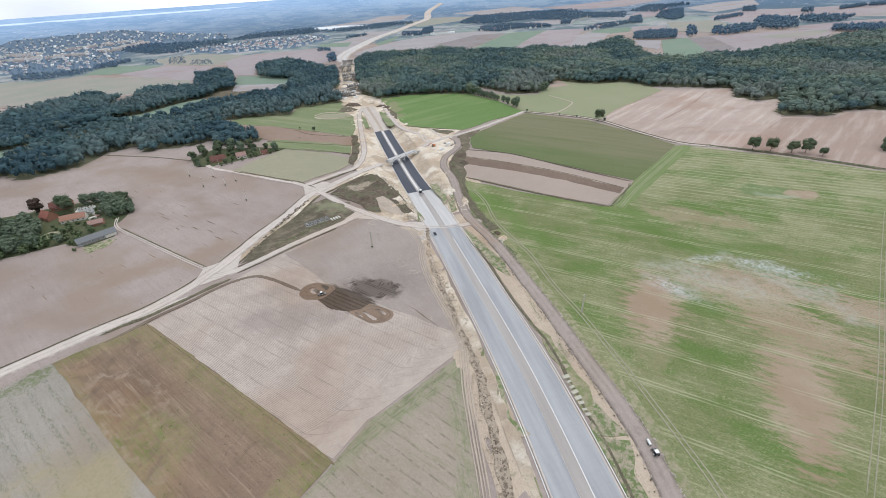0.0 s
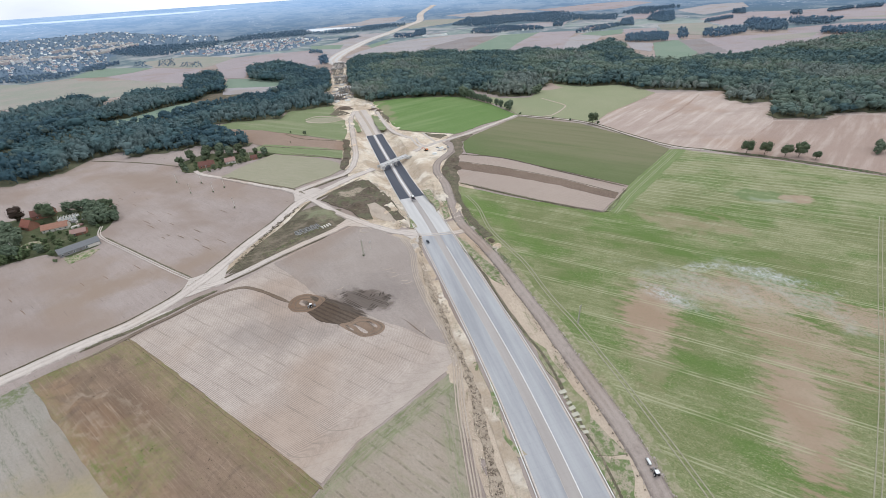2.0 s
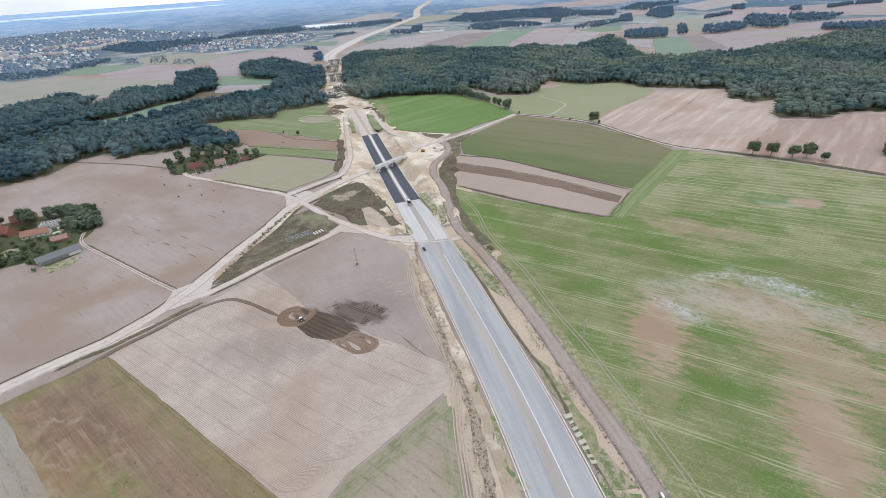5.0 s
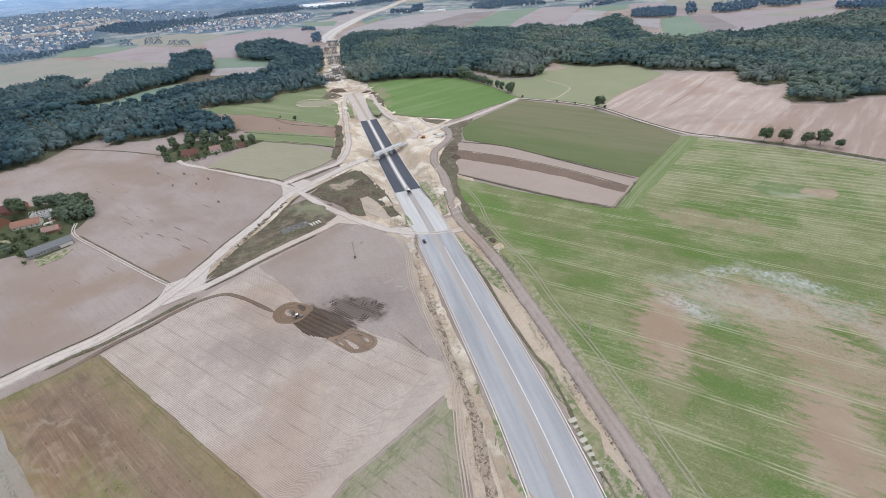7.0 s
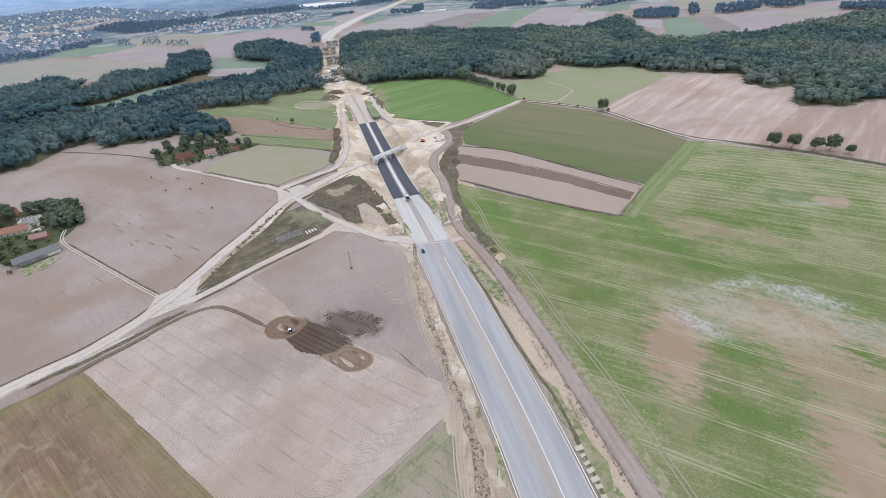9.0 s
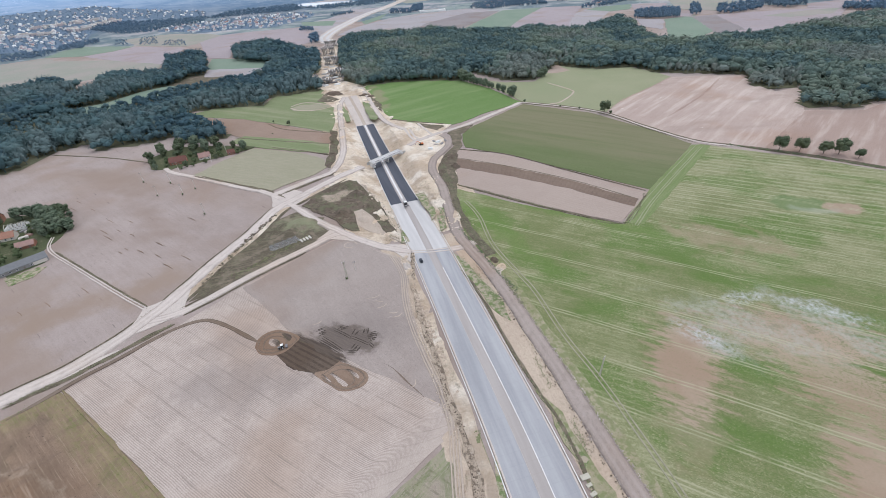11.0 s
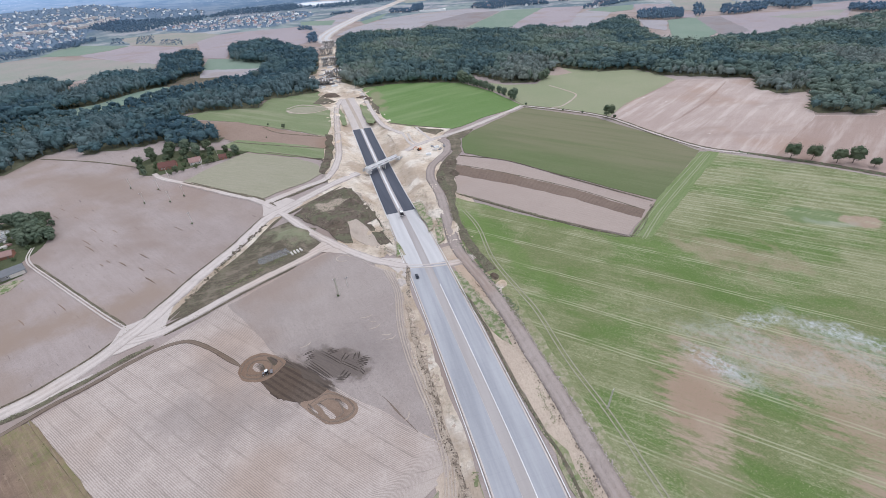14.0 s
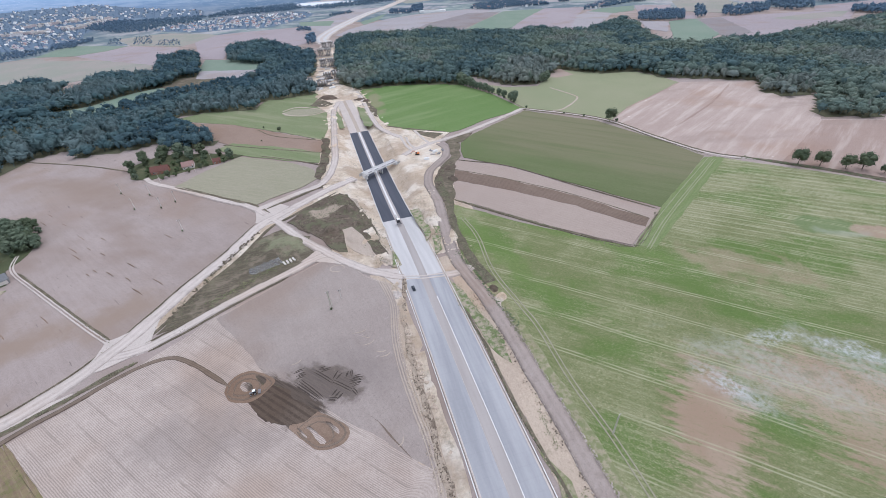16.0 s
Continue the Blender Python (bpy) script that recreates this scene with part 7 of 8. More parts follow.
# ---- poles ----
def pole(x, y, h, lean, label, arms=True, group="power poles"):
    root = thing("power_pole", pose(x, y, 0.1, lean, 0, 40), label, "power pole", group)
    legs = (-0.55, 0.55) if h > 12 else (0,)
    for s in legs:
        part("post", tubes([((s, 0, -0.2), (s * 0.25, 0, h), 0.17 if h < 12 else 0.26, 0.12 if h < 12 else 0.2)], 8), M_PLASTER if h < 12 else M_SLAB, root)
    if arms:
        part("crossarm", boxes([((0, 0, h - 0.5), (2.4, 0.14, 0.16)), ((0, 0, h - 1.2), (1.6, 0.12, 0.12))]), M_STEEL, root)
        for s in (-1.1, 0, 1.1):
            part("insulator", tubes([((s, 0, h - 0.42), (s, 0, h - 0.1), 0.09, 0.06)], 6), M_WHITE, root)
    return root


for x, y, h in ((-65, 260, 13), (-61, 268, 7), (66.5, 178.5, 13), (-262, 395, 10), (-239, 395, 10), (-264, 421, 10), (-294, 427, 10), (-232, 405, 10), (-200, 355, 10), (-270, 448, 10), (-245, 467, 9), (-239, 491, 9), (-353, 292, 10)):
    pole(x, y, h, 0, "slim concrete power pole standing in a field" if h > 5 else "short grey post in a field")
for i, (x, y) in enumerate(((-65, 259), (-262, 394), (-239, 394), (-264, 420), (-294, 426), (-232, 404), (-200, 354))):
    ob = place(bush, x, y, 0.3, i * 70, label="small dark clump of leaves at a pole's foot")


# ---- vehicles and machines ----
def wheel(root, x, y, r, w, m=M_TYRE):
    t = part("wheel", tubes([((x, y - w / 2, r), (x, y + w / 2, r), r, r)], 14), m, root)
    part("rim", tubes([((x, y - w / 2 - 0.02, r), (x, y + w / 2 + 0.02, r), r * 0.5, r * 0.5)], 10), M_WHITE, t)


def car(x, y, turn, z, paint, label):
    root = thing("car", pose(x, y, z, 0, 0, turn), label, "car")
    part("body", boxes([((0, 0, 0.62), (4.4, 1.75, 0.62)), ((-0.2, 0, 0.9), (3.6, 1.66, 0.12))], 0.12), paint, root)
    part("cabin", boxes([((-0.25, 0, 1.18), (2.3, 1.5, 0.5))], 0.18), M_GLASS, root)
    part("roof", boxes([((-0.3, 0, 1.46), (1.7, 1.36, 0.06))], 0.02), paint, root)
    for sx in (-1.35, 1.35):
        for sy in (-0.8, 0.8):
            wheel(root, sx, sy, 0.33, 0.22)
    for sy in (-0.6, 0.6):
        part("headlight", boxes([((2.2, sy, 0.68), (0.08, 0.36, 0.16))]), M_WHITE, root)
    return root


def tractor(x, y, turn, z, paint, label, trailer=True, size=1.0):
    root = thing("tractor", pose(x, y, z, 0, 0, turn) @ Matrix.Scale(size, 4), label, "tractor")
    part("bonnet", boxes([((1.3, 0, 1.2), (2.0, 0.9, 0.8))], 0.1), paint, root)
    part("cab", boxes([((-0.4, 0, 1.9), (1.5, 1.5, 1.4))], 0.1), M_GLASS, root)
    part("cab_roof", boxes([((-0.4, 0, 2.7), (1.8, 1.8, 0.22))], 0.08), M_WHITE, root, "white cab roof")
    for sy in (-0.95, 0.95):
        wheel(root, -0.6, sy, 0.85, 0.5)
        wheel(root, 1.7, sy, 0.55, 0.35)
    if trailer:
        part("hitch", boxes([((-2.0, 0, 0.8), (1.4, 0.15, 0.15))]), M_STEEL, root)
        part("implement", boxes([((-3.0, 0, 0.7), (1.2, 2.8, 0.5)), ((-3.6, 0, 0.5), (0.3, 3.0, 0.6))], 0.05), M_STEEL, root)
    return root


car(-18.5, 273, 108, 0.32, M_CARBLUE, "dark car parked on the concrete carriageway")
tractor(-89.5, 204.8, 200, 0.36, M_GREYWALL, "small tractor working the dark damp soil", True, 0.8)
tractor(71.4, 95, 97, 0.55, M_STEEL, "white-roofed tractor on the gravel service road", False, 0.85)
tank = thing("water_trailer", pose(70.7, 99.4, 0.55, 0, 0, 97) @ Matrix.Scale(0.85, 4), "white tank trailer behind the tractor", "trailer")
part("tank", tubes([((-1.4, 0, 1.1), (1.4, 0, 1.1), 0.6, 0.6)], 14), M_WHITE, tank)
part("chassis", boxes([((0.3, 0, 0.62), (3.6, 1.1, 0.2))]), M_STEEL, tank)
for sy in (-0.8, 0.8):
    wheel(tank, -0.5, sy, 0.45, 0.3)


def paver(x, y, turn, z):
    root = thing("road_paver", pose(x, y, z, 0, 0, turn), "dark road machine at the end of the asphalt", "road machine")
    part("body", boxes([((0, 0, 1.3), (4.5, 2.2, 1.2)), ((-1.2, 0, 2.2), (1.6, 1.8, 0.7))], 0.1), M_BLACK, root)
    part("screed", boxes([((-3.0, 0, 0.4), (0.8, 4.2, 0.6))], 0.05), M_STEEL, root)
    part("canopy", boxes([((-0.6, 0, 3.2), (2.6, 2.2, 0.12))]), M_WHITE, root)
    for s in (-1, 1):
        part("track", boxes([((0, s * 1.0, 0.45), (3.6, 0.45, 0.8))], 0.15), M_TYRE, root)
    return root


paver(-33.5, 352, 108, -0.6)
stack = thing("barrier_segment", pose(-35.5, 359, -0.7, 0, 0, 108), "pale concrete barrier lying in the median", "barrier")
part("body", boxes([((0, 0, 0.4), (6, 0.6, 0.8)), ((0, 0, 0.9), (6, 0.3, 0.4))], 0.03), M_BRIDGE, stack)


def excavator(x, y, turn):
    root = thing("excavator", pose(x, y, 0.2, 0, 0, turn), "orange tracked excavator on the sandy slope", "excavator")
    for s in (-1, 1):
        part("track", boxes([((0, s * 1.2, 0.5), (4.2, 0.6, 0.9))], 0.2), M_TYRE, root)
    part("body", boxes([((-0.6, 0, 1.8), (3.4, 2.6, 1.3))], 0.15), M_ORANGEPAINT, root)
    part("cab", boxes([((0.8, 0.7, 2.2), (1.4, 1.1, 1.6))], 0.1), M_GLASS, root)
    arm = part("boom", tubes([((0.8, -0.3, 2.0), (4.0, -0.3, 5.0), 0.3, 0.25), ((4.0, -0.3, 5.0), (6.2, -0.3, 2.6), 0.22, 0.18)], 6), M_ORANGEPAINT, root)
    part("bucket", boxes([((6.3, -0.3, 2.0), (0.9, 1.1, 1.0))], 0.15), M_STEEL, arm)
    return root


excavator(-24, 480, 200)
for i, (x, y, m, l) in enumerate(((-14, 466, M_WHITE, "white site cabin on bare sand"), (-6, 484, M_WHITE, "white site cabin on bare sand"), (-2, 480, M_GREYWALL, "grey stack of building material"), (2, 488, M_STEEL, "stack of steel beside the site cabin"), (-10, 488, M_GREYWALL, "grey stack of building material"), (-8, 478, M_FORMWORK, "stack of formwork timber on sand"))):
    junk("site_cabin" if m is M_WHITE else "material_stack", x, y, i * 33, (5, 2.4, 2.2 if m is M_WHITE else 1.0), m, l, "cabin" if m is M_WHITE else "building material")

# drainage slabs laid in a row down the embankment
slab = thing("concrete_slab", pose(46.4, 134, 0.3, 0, 0, 106), "pale concrete slab lying beside the motorway", "concrete slab", "slabs beside the motorway")
part("slab", boxes([((0, 0, 0.15), (2.0, 3.6, 0.3))], 0.04), M_SLAB, slab)
for i in range(1, 8):
    place(slab, 46.4 + 0.62 * i, 134 - 2.95 * i + 0.3 * math.sin(i * 3), 0.78 + 0.16 * math.sin(i * 5), 106 + 11 * math.sin(i * 7), 0.3)

# rolls and white bales on the rough triangle
well = thing("drain_ring", pose(-124, 296, 0.2, 0, 0, 30), "grey concrete drain ring standing in the weeds", "drain ring", "stored drain rings")
part("ring", tubes([((0, 0, 0), (0, 0, 0.9), 0.8, 0.8)], 12), M_BRIDGE, well)
# Black disc on the solid ring paints the shade of its hollow.
part("shade_disc", tubes([((0, 0, 0.86), (0, 0, 0.92), 0.66, 0.66)], 12), M_BLACK, well, "black disc painted for the shade inside the ring")
for i in range(1, 44):
    u, v = (i % 11) * 1.9 + 0.3 * math.sin(i * 9), (i // 11) * 2.1 + 0.4 * math.sin(i * 4)
    place(well, -124 + u * math.cos(0.62) - v * math.sin(0.62), 295 + u * math.sin(0.62) + v * math.cos(0.62), 0.9 + 0.1 * math.sin(i * 3), i * 20, 0.2)
bale = thing("panel_stack", pose(-106, 305, 0.3, 0, 0, 128), "white stack of panels beside the drain rings", "panel stack", "white panel stacks")
part("stack", boxes([((0, 0, 0.5), (4.2, 1.2, 0.8)), ((0.1, 0, 0.86), (4.0, 1.1, 0.12))], 0.08), M_PLASTER, bale)
for q in (1, 2, 3):
    place(bale, -106 + 1.7 * q, 305 + 1.4 * q, 1.0, 128 + 3 * math.sin(q * 5), 0.3)

# lumps of earth and stones along the tracks
def rubble(name, pts, width, count, size, mat, label, seed):
    rng = np.random.RandomState(seed)
    c = curve(pts, 1.0)
    i = rng.randint(0, len(c) - 1, count)
    t = c[i + 1] - c[i]
    o = rng.uniform(-0.5, 0.5, count) * width
    u = rng.uniform(0, 1, count)
    x, y = c[i, 0] + t[:, 0] * u + t[:, 1] * o, c[i, 1] + t[:, 1] * u - t[:, 0] * o
    vs, fs, n = [], [], 0
    for a, b in zip(x, y):
        v, f = lump(ICO1, rng.randint(1000), 0.6)
        s = size * rng.uniform(0.4, 1.3)
        vs.append(v * (s, s * rng.uniform(0.6, 1.4), s * 0.7) + (a, b, 0.35 + s * 0.3))
        fs.append(f + n)
        n += len(v)
    ob = new(name, tri_mesh(name, np.vstack(vs), np.vstack(fs), mat, False))
    return tagged(ob, label, "rubble", kind="stuff")


rubble("rubble", beside(SERVICE[:13], 4.2), 1.3, 320, 0.34, M_DIRT, "pale stones along the service road", 1)
rubble("rubble", beside(SERVICE[5:12], -5.5), 3, 90, 0.4, M_VERGE, "dark clods beside the service road", 2)
rubble("rubble", beside(DITCH, 1.0), 4, 300, 0.3, M_VERGE, "clods along the ditch", 3)
rubble("rubble", [(-158, 258), (-148, 310), (-138, 345)], 3.5, 120, 0.7, M_WEEDS, "weedy clods beside the dirt road", 4)
rubble("rubble", [(-8, 400), (-14, 370), (-4, 330), (6, 300)], 6, 120, 0.6, M_SAND, "lumps of sandy earth", 6)


def weeds(pts, width, count, size, label, seed, mat=M_WEEDLEAF, flat=0.4):
    """Low tufts scattered beside a line."""
    rng = np.random.RandomState(seed)
    c = curve(pts, 1.0)
    i = rng.randint(0, len(c) - 1, count)
    t = c[i + 1] - c[i]
    t /= np.linalg.norm(t, axis=1)[:, None]
    o = rng.normal(0, 0.35, count) * width
    vs, fs, n = [], [], 0
    shapes = [lump(ICO1, seed * 9 + q, 0.7, 2.2) for q in range(5)]
    u = rng.uniform(-1, 1, count)
    for a, b in zip(c[i, 0] + t[:, 0] * u + t[:, 1] * o, c[i, 1] + t[:, 1] * u - t[:, 0] * o):
        v, f = shapes[rng.randint(5)]
        s, w = size * rng.uniform(0.25, 0.95), rng.uniform(0, 6.28)
        q = np.stack([v[:, 0] * math.cos(w) - v[:, 1] * math.sin(w), v[:, 0] * math.sin(w) + v[:, 1] * math.cos(w), v[:, 2] * flat], 1) * s
        vs.append(q + (a, b, 0.4 + s * 0.15))
        fs.append(f + n)
        n += len(v)
    ob = new("weeds", tri_mesh("weeds", np.vstack(vs), np.vstack(fs), mat, False))
    return tagged(ob, label, "weeds", kind="stuff")


weeds([(-212, 177), (-205, 184), (-197, 189.5), (-187.5, 198.3), (-177.4, 207.8), (-167.3, 219), (-158, 227)], 1.6, 380, 0.5, "dull weeds in the ditch beside the dirt road", 1)
weeds(beside(R1[:13], -5.0), 0.9, 130, 0.45, "dull weeds beside the dirt road", 2)
weeds([(-155, 250), (-146, 285), (-134, 318), (-118, 335)], 13, 1500, 0.34, "dull weeds on the rough triangle", 3)
weeds([(-140, 268), (-120, 292), (-102, 312)], 6, 520, 0.4, "green weeds on the rough triangle", 4, M_TUFT)
weeds([(3, 398), (6, 372), (10, 335), (18, 303), (28, 276)], 5, 900, 0.45, "dark weeds beside the service road", 5)
weeds([(-95, 396), (-70, 378), (-52, 340), (-38, 300)], 9, 900, 0.4, "dull weeds on the topsoil", 6)
weeds([(-108, 350), (-95, 370), (-80, 390)], 14, 800, 0.4, "dull weeds on the topsoil", 7)
weeds([(-245, 128), (-232, 145), (-218, 160), (-200, 176)], 6, 380, 0.28, "dull weeds along the road edge", 12, M_TUFT, 0.3)
weeds([(105, 607), (158, 575), (192, 542), (220, 484), (246, 440), (270, 428)], 1.5, 420, 0.5, "dull grass along the farm track", 13)
weeds([(272, 432), (293, 418), (331, 391), (382, 346), (440, 292)], 4.0, 520, 0.9, "dark weeds on the bank below the hedgerow", 19, M_BUSH)
weeds([(11, 381), (77, 334), (124, 305), (158, 346)], 1.4, 300, 0.6, "dull grass between the fields", 14)
weeds([(-183, 242), (-222, 266), (-290, 310)], 0.8, 90, 0.4, "dull grass beside the farm lane", 15)
weeds([(8, 456), (2, 440), (-2, 418), (1, 395), (6, 375), (8, 345), (13, 318), (20, 295), (27, 277)], 5, 700, 0.45, "dark weeds on the earth bank", 16)
weeds([(-110, 425), (-114, 470), (-124, 530), (-138, 620)], 6, 260, 0.5, "dark weeds beside the haul road", 17)
weeds(beside(SERVICE[:12], 5.5), 3.4, 260, 0.32, "dry tufts beside the service road", 18, M_TUFT, 0.3)
for i, (pts, w, n) in enumerate((([(54, 116), (57, 100), (59, 80), (60, 50)], 5, 620), ([(48, 157), (50, 141)], 2.6, 160), ([(39, 190), (43, 172)], 2.0, 120), ([(25, 237), (28, 222)], 3, 160), ([(15, 262), (21, 240)], 3, 200))):
    weeds(pts, w, n, 0.26, "fresh green weeds beside the motorway", 30 + i, M_TUFT, 0.3)
weeds([(-58, 92), (-44, 110), (-26, 126), (-7, 142)], 3, 420, 0.2, "green weeds along the fallow edge", 40, M_TUFT, 0.25)
rubble("rubble", DITCH, 2.6, 420, 0.28, M_TRACK, "dark clods of the eroded ditch", 11)
rubble("rubble", beside(DITCH, 3.0), 3.0, 420, 0.3, M_SAND, "pale lumps of sandy earth along the ditch", 12)
rubble("rubble", beside(SERVICE[:16], 4.2), 0.8, 900, 0.24, M_DIRT, "pale stones heaped along the service road", 61)
rubble("rubble", beside(SERVICE[:16], -4.1), 0.7, 520, 0.24, M_DIRT, "pale stones heaped along the service road", 62)
rubble("rubble", beside(SERVICE[:12], -5.0), 1.2, 160, 0.3, M_TOPSOIL, "dark clods beside the service road", 63)
rubble("rubble", beside(WEEDLINE, 0.6), 1.0, 300, 0.22, M_VERGE, "clods of earth beside the motorway", 64)
weeds(WEEDLINE, 1.0, 420, 0.3, "dark weeds along the edge of the concrete", 65, M_BUSH, 0.35)
rubble("rubble", [(-23.3, 251.2), (-17.2, 226.8), (-10.7, 207.5), (-5.1, 190.6)], 3.0, 130, 0.8, M_VERGE, "heaped ridges of earth beside the motorway", 67)
rubble("rubble", [(-29, 271), (-26.5, 266)], 3.0, 46, 0.9, M_APRON, "heap of pale stones beside the motorway", 68)
weeds([(8, 275), (20, 247), (29, 222)], 3.4, 260, 0.3, "green weeds on the motorway verge", 69, M_TUFT, 0.3)
weeds([(9.5, 308), (20.4, 283), (29.6, 258), (38.7, 240)], 2.6, 260, 0.6, "dark bushes beside the service road", 70, M_BUSH)
weeds([(8, 153), (8.4, 149)], 1.6, 60, 0.5, "bright green bush beside the ditch", 66, M_TUFT)
weeds([(34, 248), (39, 228)], 2.5, 80, 0.8, "dark bushes beside the service road", 50)
for i, (x, y, t, m) in enumerate(((-196, 812, 15, M_PARAPET), (-186, 828, 15, M_WHITE), (-204, 838, 30, M_PARAPET), (-207, 870, 10, M_WHITE), (-212, 925, 15, M_PARAPET), (-226, 950, 5, M_FORMWORK), (-224, 1000, 15, M_PARAPET), (-240, 1010, 20, M_WHITE), (-246, 1080, 15, M_PARAPET), (-258, 1150, 15, M_WHITE), (-190, 770, 60, M_PARAPET), (-172, 775, 20, M_WHITE), (-180, 790, 10, M_STEEL))):
    junk("material_stack", x, y, t, (10, 3.4, 2.6), m, "pale stack of girders and boards below the viaduct", "building material")
for i, (x, y) in enumerate(((-352, 344), (-345, 350), (-335, 340), (-362, 352), (-372, 342), (-330, 328), (-312, 330), (-340, 322), (-392, 344), (-398, 334), (-360, 318), (-352, 312), (-342, 300), (-330, 304), (-322, 312), (-310, 315))):
    if clear_of_yard(x, y, 0.8):
        place(bush, x, y, 0.6 + 0.06 * (i % 5), i * 47, label="leafy green bush between the farm buildings")


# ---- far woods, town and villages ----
SMALL = ROUGH[:3] + FIR[:1] + TALL[:2]


def far_wood(poly, gap, h, seed, label, leaf=M_FARWOOD):
    x, y, rng = scatter(poly, gap, seed)
    if len(x):
        plant("woodland", list(zip(x, y, rng.uniform(0.65, 1.25, len(x)) * h, rng.uniform(1.2, 2.0, len(x)))), SMALL, leaf, label, "woodland", seed)


